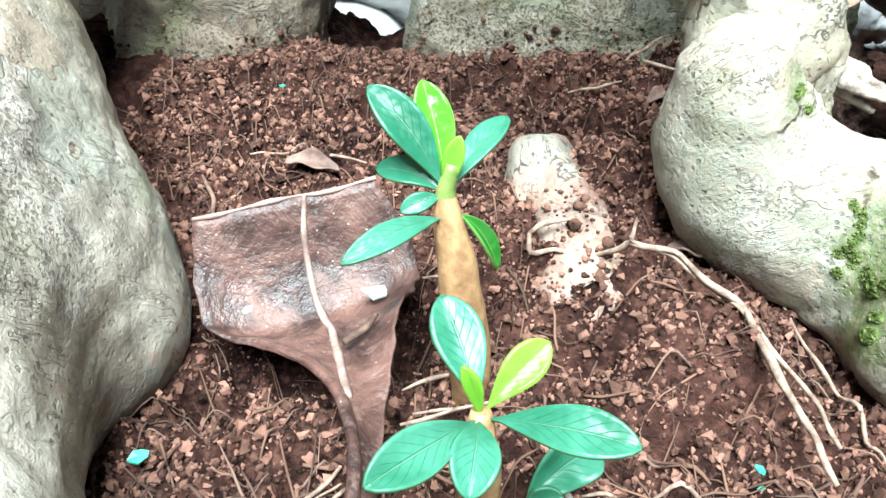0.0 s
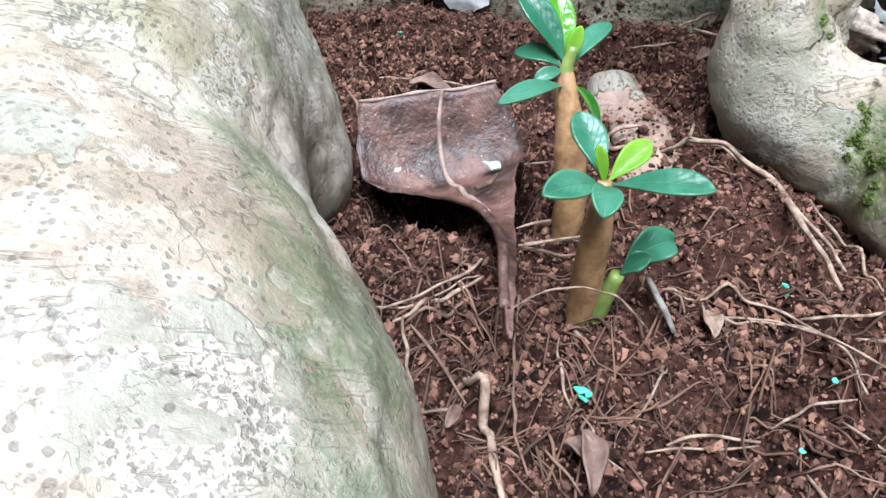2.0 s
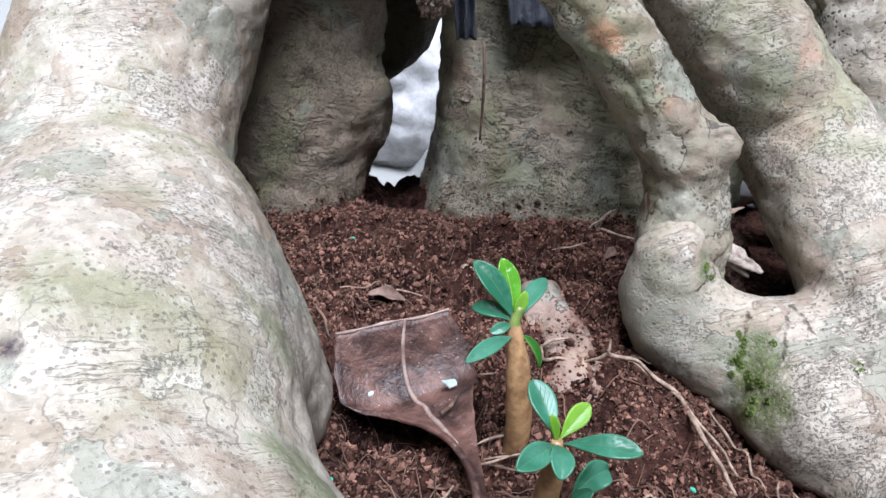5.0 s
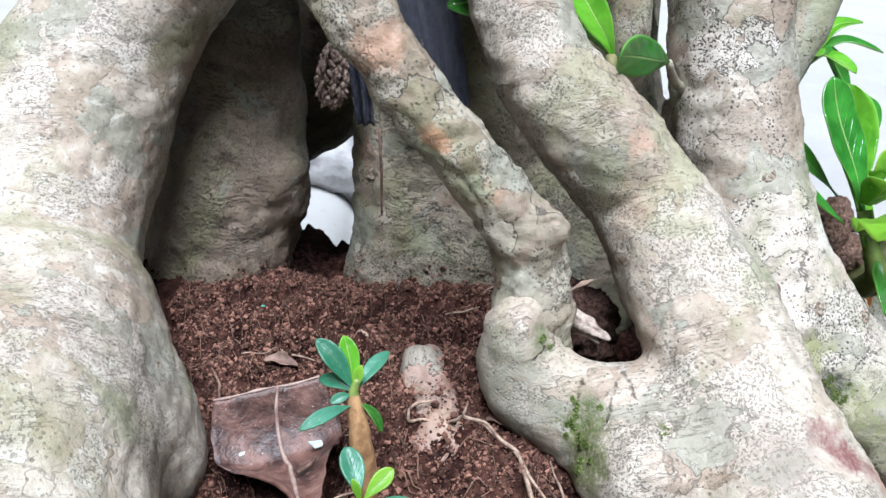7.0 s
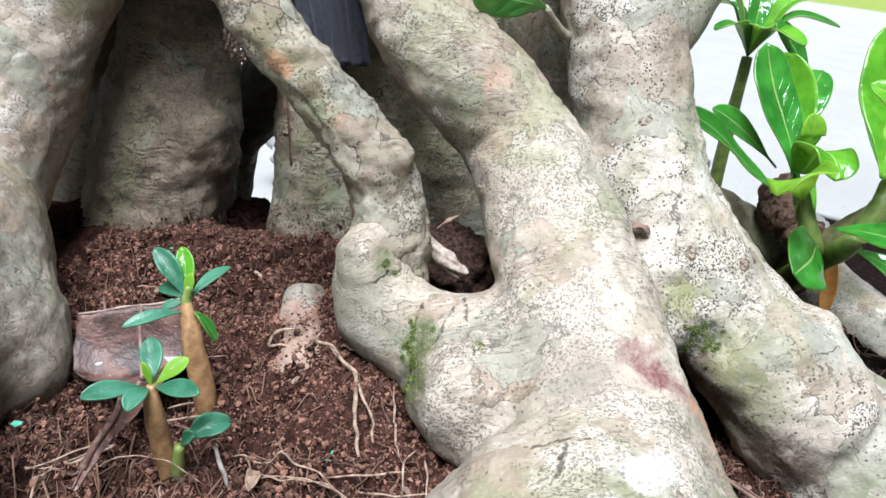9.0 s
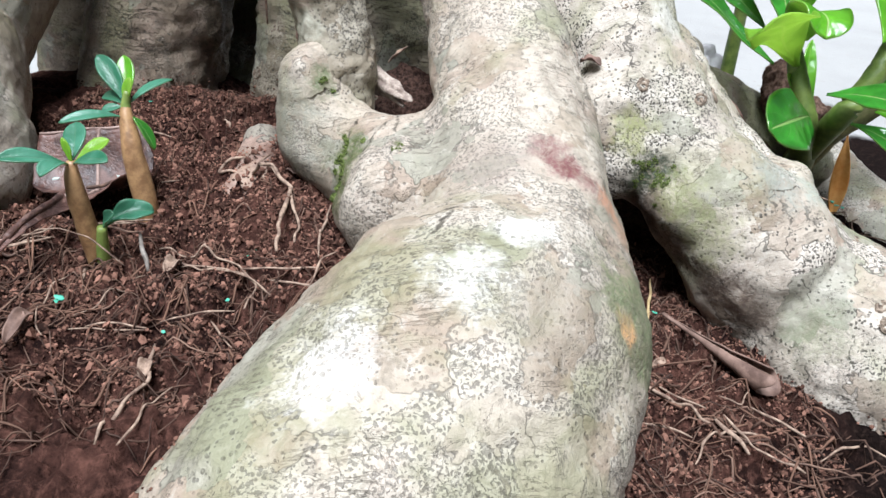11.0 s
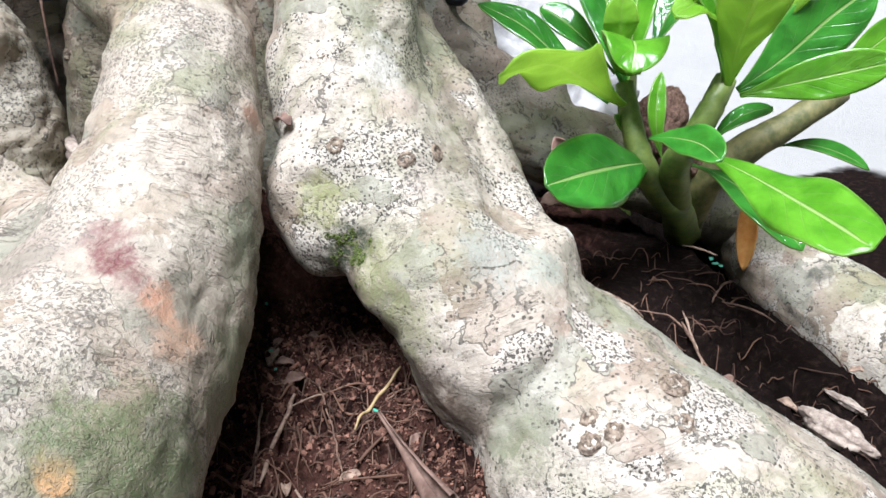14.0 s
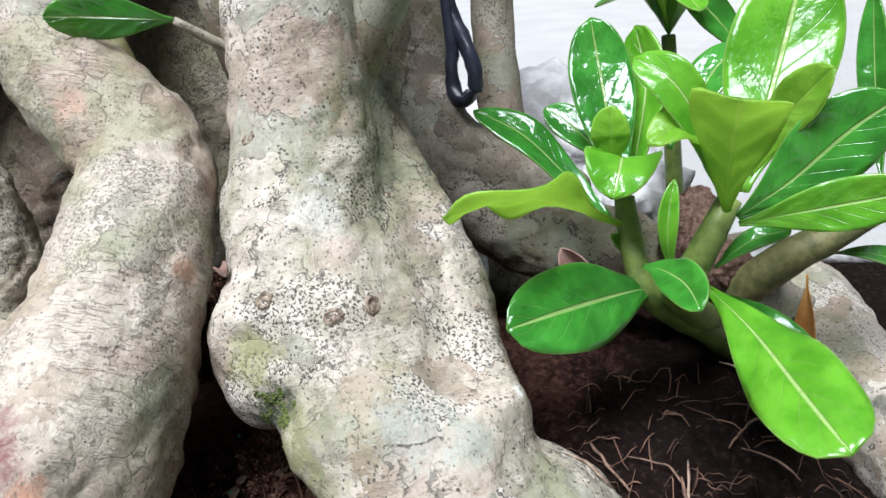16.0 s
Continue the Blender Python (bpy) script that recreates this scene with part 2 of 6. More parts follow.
def leaf_material(name, a, b, rough, spec, vein=(0.34, 0.46, 0.16), through=0.25, veined=1.0):
    """Leaf blade: u runs across (0.5 at the midrib), v along."""
    g = Graph(name)
    uv = g.t.nodes.new("ShaderNodeUVMap").outputs[0]
    s = g.t.nodes.new("ShaderNodeSeparateXYZ")
    g.put(s.inputs[0], uv)
    across = g.math("ABSOLUTE", g.math("SUBTRACT", s.outputs[0], 0.5))
    rib = g.span(across, 0.012, 0.035, 1, 0)
    slant = g.math("SUBTRACT", g.math("MULTIPLY", s.outputs[1], 9.0), g.math("MULTIPLY", across, 5.0))
    side = g.math("ABSOLUTE", g.math("SUBTRACT", g.math("FRACT", slant), 0.5))
    side = g.math("MULTIPLY", g.span(side, 0.0, 0.06, 1, 0), g.span(across, 0.02, 0.46, 0.55, 0.1))
    edge = g.span(across, 0.472, 0.492)
    col = g.mix(g.span(g.noise(55, 4, 0.6), 0.35, 0.65), a, b)
    col = g.mix(g.math("MULTIPLY", g.noise(600, 4, 0.7), 0.25), col, a)
    col = g.mix(g.math("MULTIPLY", side, 0.4 * veined), col, vein)
    col = g.mix(g.math("MULTIPLY", rib, 0.8 * veined), col, vein)
    col = g.mix(g.math("MULTIPLY", edge, 0.3 * veined), col, vein)
    h = g.math("ADD", g.math("MULTIPLY", rib, -1.0), g.math("MULTIPLY", side, -0.6))
    g.bump(g.math("ADD", h, g.math("MULTIPLY", g.noise(110, 3), 1.6)), 0.6, 0.0012)
    g.done(col, rough, spec)
    g.b.inputs["Transmission Weight"].default_value = 0.0
    tl = g.t.nodes.new("ShaderNodeBsdfTranslucent")
    g.put(tl.inputs[0], g.mix(0.6, col, (0.85, 1.0, 0.35)))
    mx = g.t.nodes.new("ShaderNodeMixShader")
    mx.inputs[0].default_value = through
    out = g.t.nodes["Material Output"]
    g.t.links.new(g.b.outputs[0], mx.inputs[1])
    g.t.links.new(tl.outputs[0], mx.inputs[2])
    g.t.links.new(mx.outputs[0], out.inputs[0])
    return g.m


SOIL = soil_material()
CRUMB = plain_material("soil_crumbs", (0.010, 0.0055, 0.0045), (0.275, 0.143, 0.103), 300, 1.0, 0.06, 0.6, 0.0015, True)
FIBRE = plain_material("dry_fibres", (0.030, 0.018, 0.015), (0.20, 0.125, 0.092), 200, 0.9, 0.1, 0.3, 0.0005, True)
TWIG = plain_material("pale_twig", (0.12, 0.075, 0.055), (0.34, 0.245, 0.18), 260, 0.75, 0.3, 0.5, 0.0006)
DARK_TWIG = plain_material("dark_twig", (0.07, 0.042, 0.032), (0.19, 0.115, 0.08), 260, 0.75, 0.3, 0.5, 0.0006)
YELLOW_TWIG = plain_material("straw_twig", (0.27, 0.19, 0.09), (0.42, 0.32, 0.17), 200, 0.7, 0.3, 0.4, 0.0005)
DRY = dead_leaf_material()
DRY_RIB = plain_material("dead_leaf_rib", (0.17, 0.11, 0.09), (0.33, 0.24, 0.20), 200, 0.6, 0.4, 0.3, 0.0004)
ORANGE = plain_material("orange_dead_leaf", (0.50, 0.20, 0.04), (0.62, 0.33, 0.10), 90, 0.6, 0.4, 0.3, 0.0005)
RUST = plain_material("rusty_leaf_scrap", (0.085, 0.050, 0.038), (0.21, 0.135, 0.105), 110, 0.7, 0.3, 0.4, 0.0006)
STEM = plain_material("seedling_stem", (0.185, 0.098, 0.045), (0.36, 0.215, 0.10), 220, 0.42, 0.5, 0.35, 0.0005)
OLIVE_STALK = plain_material("olive_stalk", (0.085, 0.080, 0.030), (0.19, 0.17, 0.075), 160, 0.7, 0.3, 0.5, 0.0006)
GREEN_STEM = plain_material("green_stem", (0.085, 0.135, 0.028), (0.20, 0.26, 0.062), 80, 0.45, 0.5, 0.25, 0.0006)
OLD_STEM = plain_material("older_green_stem", (0.075, 0.085, 0.028), (0.19, 0.17, 0.07), 120, 0.6, 0.4, 0.4, 0.0008)
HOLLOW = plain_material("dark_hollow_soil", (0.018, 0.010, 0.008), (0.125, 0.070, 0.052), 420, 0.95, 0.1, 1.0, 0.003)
FLAKE = plain_material("pale_green_flake", (0.03, 0.26, 0.17), (0.12, 0.42, 0.30), 300, 0.5, 0.5, 0.2, 0.0003, True)
PALE_CHIP = plain_material("pale_chip", (0.34, 0.42, 0.38), (0.50, 0.56, 0.52), 300, 0.6, 0.4, 0.2, 0.0003)
PLASTIC = plain_material("black_plastic", (0.012, 0.013, 0.02), (0.03, 0.032, 0.05), 90, 0.28, 0.5, 0.4, 0.001)
NET = plain_material("blue_black_plastic", (0.008, 0.009, 0.016), (0.035, 0.037, 0.058), 260, 0.4, 0.5, 1.0, 0.002)
HUSK = plain_material("coarse_husk", (0.13, 0.072, 0.052), (0.36, 0.225, 0.17), 420, 0.85, 0.2, 1.0, 0.003)
STONE = plain_material("grey_stone", (0.34, 0.33, 0.33), (0.56, 0.55, 0.55), 30, 0.8, 0.3, 0.5, 0.003)
SEEDLEAF = leaf_material("blue_green_leaf", (0.022, 0.115, 0.060), (0.070, 0.215, 0.140), 0.36, 0.45, (0.24, 0.40, 0.24), 0.2, 0.3)
YOUNGLEAF = leaf_material("yellow_green_leaf", (0.19, 0.42, 0.03), (0.31, 0.55, 0.07), 0.30, 0.5, (0.45, 0.58, 0.20), 0.6, 0.5)
DEEPLEAF = leaf_material("glossy_deep_leaf", (0.022, 0.135, 0.014), (0.055, 0.27, 0.030), 0.12, 0.7, (0.30, 0.44, 0.14), 0.3)
BRIGHTLEAF = leaf_material("bright_leaf", (0.075, 0.27, 0.012), (0.155, 0.42, 0.028), 0.20, 0.6, (0.42, 0.56, 0.20), 0.4)
SCAR = plain_material("scar_bark", (0.060, 0.042, 0.030), (0.30, 0.235, 0.175), 500, 0.8, 0.3, 0.6, 0.0008)
MOSS_TUFT = plain_material("moss_tufts", (0.045, 0.065, 0.014), (0.135, 0.165, 0.045), 400, 0.8, 0.2, 0.2, 0.0003, True)
SPLINT = plain_material("broken_wood", (0.19, 0.145, 0.12), (0.40, 0.335, 0.28), 300, 0.8, 0.2, 0.7, 0.0008)
DARK_FIBRE = plain_material("dark_fibre", (0.045, 0.028, 0.022), (0.17, 0.095, 0.065), 260, 0.9, 0.1, 0.4, 0.0005, True)
PELLET = plain_material("dry_pellet", (0.13, 0.085, 0.065), (0.34, 0.26, 0.215), 500, 0.8, 0.2, 0.5, 0.0006)
ROSY = plain_material("rosy_dead_leaf", (0.20, 0.105, 0.080), (0.38, 0.235, 0.19), 90, 0.6, 0.4, 0.5, 0.0010)
GAP_FILLER = plain_material("gap_filler", (0.03, 0.028, 0.025), (0.085, 0.08, 0.072), 60, 0.85, 0.2, 0.5, 0.002)

# ---------------------------------------------------------------- mesh helpers
def mesh_object(name, verts, faces, material, parent=None, label="", smooth=True, kind=""):
    me = bpy.data.meshes.new(name)
    me.from_pydata([tuple(v) for v in verts], [], [tuple(f) for f in faces])
    me.materials.append(material)
    if smooth:
        me.shade_smooth()
    ob = new(name, me)
    if parent:
        ob.parent = parent
        ob.matrix_parent_inverse = parent.matrix_world.inverted()
    return tagged(ob, label, kind=kind)


def thing(name, place, label, category, group="", kind=""):
    ob = new(name)
    ob.empty_display_size = 0.01
    ob.location = place
    ob.matrix_world = Matrix.Translation(place)
    return tagged(ob, label, category, group, kind)


def spline(points, per=5):
    """Catmull-Rom through rows of numbers."""
    p = np.array(points, float)
    p = np.vstack([2 * p[0] - p[1], p, 2 * p[-1] - p[-2]])
    rows = []
    for i in range(1, len(p) - 2):
        a, b, c, d = p[i - 1 : i + 3]
        for s in np.arange(per) / per:
            rows.append(0.5 * (2 * b + (c - a) * s + (2 * a - 5 * b + 4 * c - d) * s**2 + (3 * b - a - 3 * c + d) * s**3))
    rows.append(p[-2])
    return np.array(rows)


def blended(chains, step, soft):
    """The skin round chains of (x, y, z, radius), melted into one another over soft metres, by surface nets."""
    rows = [spline(c, 4) if len(c) > 1 else np.array([c[0], c[0]], float) for c in chains]
    every = np.vstack(rows)
    lo = (every[:, :3] - every[:, 3:]).min(0) - 4 * step
    hi = (every[:, :3] + every[:, 3:]).max(0) + 4 * step
    n = np.ceil((hi - lo) / step).astype(int) + 1
    axes = [lo[i] + step * np.arange(n[i]) for i in range(3)]
    f = np.full(n, 0.05, np.float32)
    for row in rows:
        own = np.full(n, 0.05, np.float32)
        for a, b in zip(row[:-1], row[1:]):
            m = max(a[3], b[3]) + 0.012
            box = [slice(max(0, int((min(a[i], b[i]) - m - lo[i]) / step)), max(1, int((max(a[i], b[i]) + m - lo[i]) / step) + 2)) for i in range(3)]
            x, y, z = np.ix_(*[axes[i][box[i]] for i in range(3)])
            d = b[:3] - a[:3]
            q = max(float(d @ d), 1e-12)
            u = np.clip(((x - a[0]) * d[0] + (y - a[1]) * d[1] + (z - a[2]) * d[2]) / q, 0, 1)
            dist = np.sqrt((x - a[0] - u * d[0]) ** 2 + (y - a[1] - u * d[1]) ** 2 + (z - a[2] - u * d[2]) ** 2) - (a[3] + u * (b[3] - a[3]))
            own[tuple(box)] = np.minimum(own[tuple(box)], dist)
        h = np.clip(soft - np.abs(f - own), 0, None) / soft
        f = np.minimum(f, own) - h * h * soft / 4
    return nets(f, lo, step)


def nets(f, lo, step):
    inside = f < 0
    n = f.shape
    total, count = np.zeros((*[k - 1 for k in n], 3)), np.zeros([k - 1 for k in n])
    corner = [(i, j, k) for i in (0, 1) for j in (0, 1) for k in (0, 1)]
    cut = lambda c, a: a[c[0] : n[0] - 1 + c[0], c[1] : n[1] - 1 + c[1], c[2] : n[2] - 1 + c[2]]
    for c in corner:
        for ax in range(3):
            if c[ax]:
                continue
            e = list(c)
            e[ax] = 1
            fa, fb = cut(c, f), cut(e, f)
            hit = (fa < 0) != (fb < 0)
            u = np.where(hit, fa / np.where(hit, fa - fb, 1), 0)
            for k in range(3):
                total[..., k] += np.where(hit, c[k] + (u if k == ax else 0), 0)
            count += hit
    used = count > 0
    index = np.full(used.shape, -1)
    index[used] = np.arange(used.sum())
    cells = np.argwhere(used)
    verts = lo + step * (cells + total[used] / count[used][:, None])
    faces = []
    for ax in range(3):
        b, c = (ax + 1) % 3, (ax + 2) % 3
        s0, s1 = [slice(1, -1)] * 3, [slice(1, -1)] * 3
        s0[ax], s1[ax] = slice(0, -1), slice(1, None)
        first, then = inside[tuple(s0)], inside[tuple(s1)]
        for flip in (False, True):
            at = np.argwhere(first & ~then if not flip else ~first & then)
            off = np.ones(3, int)
            off[ax] = 0
            at = at + off
            quad = []
            for db, dc in ((-1, -1), (0, -1), (0, 0), (-1, 0)):
                q = at.copy()
                q[:, b] += db
                q[:, c] += dc
                quad.append(index[q[:, 0], q[:, 1], q[:, 2]])
            quad = np.array(quad).T
            faces.append(quad[:, ::-1] if flip else quad)
    return verts, np.vstack(faces)


def normals_of(verts, faces):
    v = np.array(verts)
    q = np.array(faces)
    nf = np.cross(v[q[:, 2]] - v[q[:, 0]], v[q[:, 3]] - v[q[:, 1]])
    out = np.zeros_like(v)
    for k in range(4):
        np.add.at(out, q[:, k], nf)
    return out / np.maximum(np.linalg.norm(out, axis=1, keepdims=True), 1e-12)


def gnarled(verts, faces, big=0.0022, mid=0.0009, fine=0.00035, seed=0.0):
    """Pushes a skin in and out along its normals by noise at three sizes."""
    nv = normals_of(verts, faces)
    out = np.array(verts)
    for i, p in enumerate(verts):
        q = Vector(p) + Vector((seed, 0, 0))
        d = big * noise.noise(q * 38) + mid * noise.noise(q * 105) + fine * noise.noise(q * 310)
        w = noise.noise(Vector((q.x * 30, q.y * 30, q.z * 230)))
        fold = max(0.0, 1 - 9 * abs(noise.noise(q * 42 + Vector((7, 3, seed))))) * max(0.0, min(1.0, 3 * noise.noise(q * 31 + Vector((3, seed, 9))) + 0.2))
        out[i] += nv[i] * (d + 0.0004 * w - 0.7 * mid * fold)
    return out


def skin(name, chains, material, parent, label="", step=0.0022, soft=0.012, seed=0.0, big=0.0028, mid=0.0013, fine=0.0005):
    v, f = blended(chains, step, soft)
    v = gnarled(v, f, big, mid, fine, seed)
    return mesh_object(name, v, f, material, parent, label)


def on_skin(root, near):
    """The skin's vertex nearest to a place, and its normal."""
    me = root.data
    co = np.empty(len(me.vertices) * 3)
    me.vertices.foreach_get("co", co)
    co = co.reshape(-1, 3)
    k = int(((co - np.array(near)) ** 2).sum(1).argmin())
    return Vector(co[k]), Vector(me.vertices[k].normal)


def dress(root, name, stains, cuts=(), **look_of):
    """Gives a root its own bark, with stains, shade tones and clefts laid on its skin."""
    stains = [(tuple(on_skin(root, p)[0]), *rest) for p, *rest in stains]
    halves = [(p, q, w) for a, b, w in cuts for p, q in ((Vector(a), (Vector(a) + Vector(b)) / 2), ((Vector(a) + Vector(b)) / 2, Vector(b)))]
    cuts = [(tuple(on_skin(root, a)[0]), tuple(on_skin(root, b)[0]), w) for a, b, w in halves]
    root.data.materials[0] = bark_material(name, stains, cuts, **look_of)
    return root


def tube_geometry(rows, sides=12, lumps=0.0, seed=0.0, per=5):
    """A round rod along (x, y, z, radius), closed at both ends."""
    c = spline(rows, per)
    verts, faces = [], []
    up = Vector((0.3, 0.2, 1)).normalized()
    for i, (x, y, z, r) in enumerate(c):
        a, b = c[max(i - 1, 0)], c[min(i + 1, len(c) - 1)]
        d = Vector(b[:3] - a[:3]).normalized()
        side = d.cross(up).normalized() if abs(d.dot(up)) < 0.98 else d.orthogonal().normalized()
        over = side.cross(d)
        for k in range(sides):
            t = 2 * math.pi * k / sides
            n = side * math.cos(t) + over * math.sin(t)
            p = Vector((x, y, z))
            rr = r * (1 + lumps * noise.noise((p + n * r) * 160 + Vector((seed, 0, 0))))
            verts.append(p + n * rr)
    for i in range(len(c) - 1):
        for k in range(sides):
            a, b = i * sides + k, i * sides + (k + 1) % sides
            faces.append((a, b, b + sides, a + sides))
    for ring, flip in ((0, True), (len(c) - 1, False)):
        verts.append(Vector(c[ring, :3]))
        m = len(verts) - 1
        for k in range(sides):
            a, b = ring * sides + k, ring * sides + (k + 1) % sides
            faces.append((b, a, m) if flip else (a, b, m))
    return verts, faces


def rod(name, rows, material, parent=None, label="", sides=12, lumps=0.15, seed=0.0):
    v, f = tube_geometry(rows, sides, lumps, seed)
    return mesh_object(name, v, f, material, parent, label)


def leaf(name, base, bend, tip, width, face, material, parent, label="", cup=0.25, curl=0.0, wave=0.0, thick=0.0006, belly=0.6, stalk=0.12):
    """A blade along the curve base-bend-tip; face is the side that its upper skin looks to; belly: where it is widest."""
    base, bend, tip, face = Vector(base), Vector(bend), Vector(tip), Vector(face).normalized()
    along, across = 22, 10
    me = bpy.data.meshes.new(name)
    bm = bmesh.new()
    layer = bm.loops.layers.uv.new("UVMap")
    grid, uvs = [], {}
    ph = (base.x * 311 + tip.y * 173) % 6.28
    for i in range(along + 1):
        u = i / along
        p = base * (1 - u) ** 2 + bend * 2 * u * (1 - u) + tip * u * u
        d = ((bend - base) * (1 - u) + (tip - bend) * u).normalized()
        side = d.cross(face).normalized()
        n = side.cross(d)
        w = math.sin(math.pi * min(1, max(0, (u - stalk) / (1 - stalk))) ** (math.log(0.5) / math.log(belly))) if u > stalk else 0
        half = 0.5 * width * (0.07 + 0.93 * max(0, w) ** 0.72)
        if i == along:
            half = 0.5 * width * 0.05
        row = []
        for j in range(across + 1):
            s = 2 * j / across - 1
            lift = cup * half * (abs(s) ** 1.5) + curl * half * s * u
            rip = wave * half * math.sin(u * 11 + ph + s) * abs(s) ** 2
            q = p + side * (half * s * (1 - 0.12 * cup * s * s)) + n * (lift + rip)
            v = bm.verts.new(q)
            uvs[v] = (j / across, u)
            row.append(v)
        grid.append(row)
    for i in range(along):
        for j in range(across):
            fc = bm.faces.new((grid[i][j], grid[i][j + 1], grid[i + 1][j + 1], grid[i + 1][j]))
            fc.smooth = True
            for lp in fc.loops:
                lp[layer].uv = uvs[lp.vert]
    bm.normal_update()
    bm.to_mesh(me)
    bm.free()
    me.materials.append(material)
    ob = new(name, me)
    if parent:
        ob.parent = parent
        ob.matrix_parent_inverse = parent.matrix_world.inverted()
    s = ob.modifiers.new("thickness", "SOLIDIFY")
    s.thickness, s.offset = thick, 0
    return tagged(ob, label)


# ---------------------------------------------------------------- ground
def ease(x, a, b):
    t = min(1.0, max(0.0, (x - a) / (b - a)))
    return t * t * (3 - 2 * t)


def height(x, y):
    """The soil's level, without its crumbs."""
    z = -0.013 + 0.09 * max(-0.15, min(x, 0.09)) + 0.11 * max(-0.1, min(y - 0.05, 0.2))
    z -= 0.045 * ease(x + 0.25 * max(0, y - 0.15), 0.10, 0.20)
    z -= 0.008 * ease(x, 0.28, 0.42)
    z -= 0.05 * ease(y, 0.33, 0.45) * (1 - 0.6 * ease(x, 0.1, 0.3))
    z -= 0.05 * ease(-x, 0.16, 0.30)
    z -= 0.05 * ease(-y, 0.12, 0.3)
    z += 0.010 * math.exp(-(((x + 0.045) / 0.02) ** 2 + ((y - 0.085) / 0.02) ** 2))
    z += 0.005 * math.exp(-(((x - 0.02) / 0.025) ** 2 + ((y - 0.068) / 0.018) ** 2))
    z += 0.008 * math.exp(-(((x - 0.042) / 0.024) ** 2 + ((y - 0.162) / 0.028) ** 2))
    z += 0.009 * math.exp(-(((x - 0.055) / 0.020) ** 2 + ((y - 0.120) / 0.028) ** 2))
    z += 0.009 * math.exp(-(((x - 0.043) / 0.011) ** 2 + ((y - 0.186) / 0.014) ** 2))
    z -= 0.007 * math.exp(-(((x + 0.035) / 0.03) ** 2 + ((y - 0.14) / 0.03) ** 2))
    z -= 0.005 * math.exp(-(((x + 0.050) / 0.014) ** 2 + ((y - 0.108) / 0.010) ** 2))
    for px, py, reach, deep in ((-0.013, 0.133, 0.007, 0.016), (-0.014, 0.118, 0.006, 0.014), (-0.053, 0.124, 0.009, 0.012), (-0.038, 0.119, 0.008, 0.010), (-0.095, 0.205, 0.012, 0.010), (0.0414, 0.0026, 0.0065, 0.016), (0.0286, 0.0129, 0.0045, 0.012), (-0.009, 0.126, 0.010, 0.006)):
        z -= deep * math.exp(-(((x - px) / reach) ** 2 + ((y - py) / reach) ** 2))
    z -= 0.020 * math.exp(-(((x + 0.036) / 0.022) ** 2)) * ease(y, 0.265, 0.31)
    z -= 0.040 * ease(x + 0.6 * (y - 0.3), 0.385, 0.45) * ease(y, 0.20, 0.28) * (1 - 0.6 * ease(y, 0.40, 0.46))
    return max(z, -0.095) - 0.18 * ease(y, 0.47, 0.58) * (1 - ease(x, 0.02, 0.10))


def pitted(x, y):
    """0 on the crumbs' own level, 1 in the dark hollows between clods."""
    p = Vector((x + 3.1, y, 0.7))
    return ease(-noise.noise(p * 62) - 0.7 * noise.noise(p * 150), 0.08, 0.42)


def crumbled(x, y):
    p = Vector((x, y, 0))
    near = 1 - ease(math.hypot(x - 0.13, y - 0.13), 0.42, 0.6)
    lump = noise.noise(p * 150)
    calm = 1 - 0.65 * ease(y, 0.22, 0.27)
    d = -0.0065 * pitted(x, y) + 0.0034 * noise.noise(p * 45) + calm * (0.0075 * lump * abs(lump) * 2 + 0.0036 * abs(noise.noise(p * 290)) + 0.0012 * noise.noise(p * 620)) - 0.0012
    return height(x, y) + d * near


def build_ground():
    def ticks(a, b, step):
        mid = list(np.arange(a, b + 1e-9, step))
        out, d = [], step
        x = b
        while x < 400:
            d *= 1.35
            x += d
            out.append(x)
        low, d, x = [], step, a
        while x > -400:
            d *= 1.35
            x -= d
            low.append(x)
        return low[::-1] + mid + out
    xs, ys = ticks(-0.14, 0.46, 0.0018), ticks(-0.06, 0.42, 0.0018)
    verts = [(x, y, crumbled(x, y)) for y in ys for x in xs]
    n = len(xs)
    faces = [(j * n + i, j * n + i + 1, (j + 1) * n + i + 1, (j + 1) * n + i) for j in range(len(ys) - 1) for i in range(n - 1)]
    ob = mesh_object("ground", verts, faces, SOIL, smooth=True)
    tagged(ob, "crumbly damp red-brown soil, pale paving and grass beyond", "ground", kind="structure")


build_ground()

# ---------------------------------------------------------------- the old plant with its thick roots
tree = thing("desert_rose", (0.05, 0.30, 0.0), "old desert rose with thick grey lichened roots above the soil", "plant")

# The last two points, out of view, are thickened to shade the trunks.
ROOT_A = [(-0.0517, -0.1529, -0.0406, 0.0583), (-0.0760, -0.0796, -0.0241, 0.0633), (-0.0959, -0.0076, -0.0099, 0.0654), (-0.1240, 0.0455, 0.0036, 0.0613), (-0.1389, 0.0866, 0.0143, 0.0650), (-0.1466, 0.1451, 0.0199, 0.0587), (-0.1641, 0.1921, 0.0390, 0.0484), (-0.1632, 0.2397, 0.0859, 0.0480), (-0.1379, 0.2741, 0.1550, 0.0399), (-0.0869, 0.3071, 0.2391, 0.0540), (-0.0277, 0.3608, 0.3410, 0.0900)]
FOOT_A = [(-0.1043, 0.1337, 0.0031, 0.0312), (-0.0982, 0.1205, -0.0021, 0.0323)]
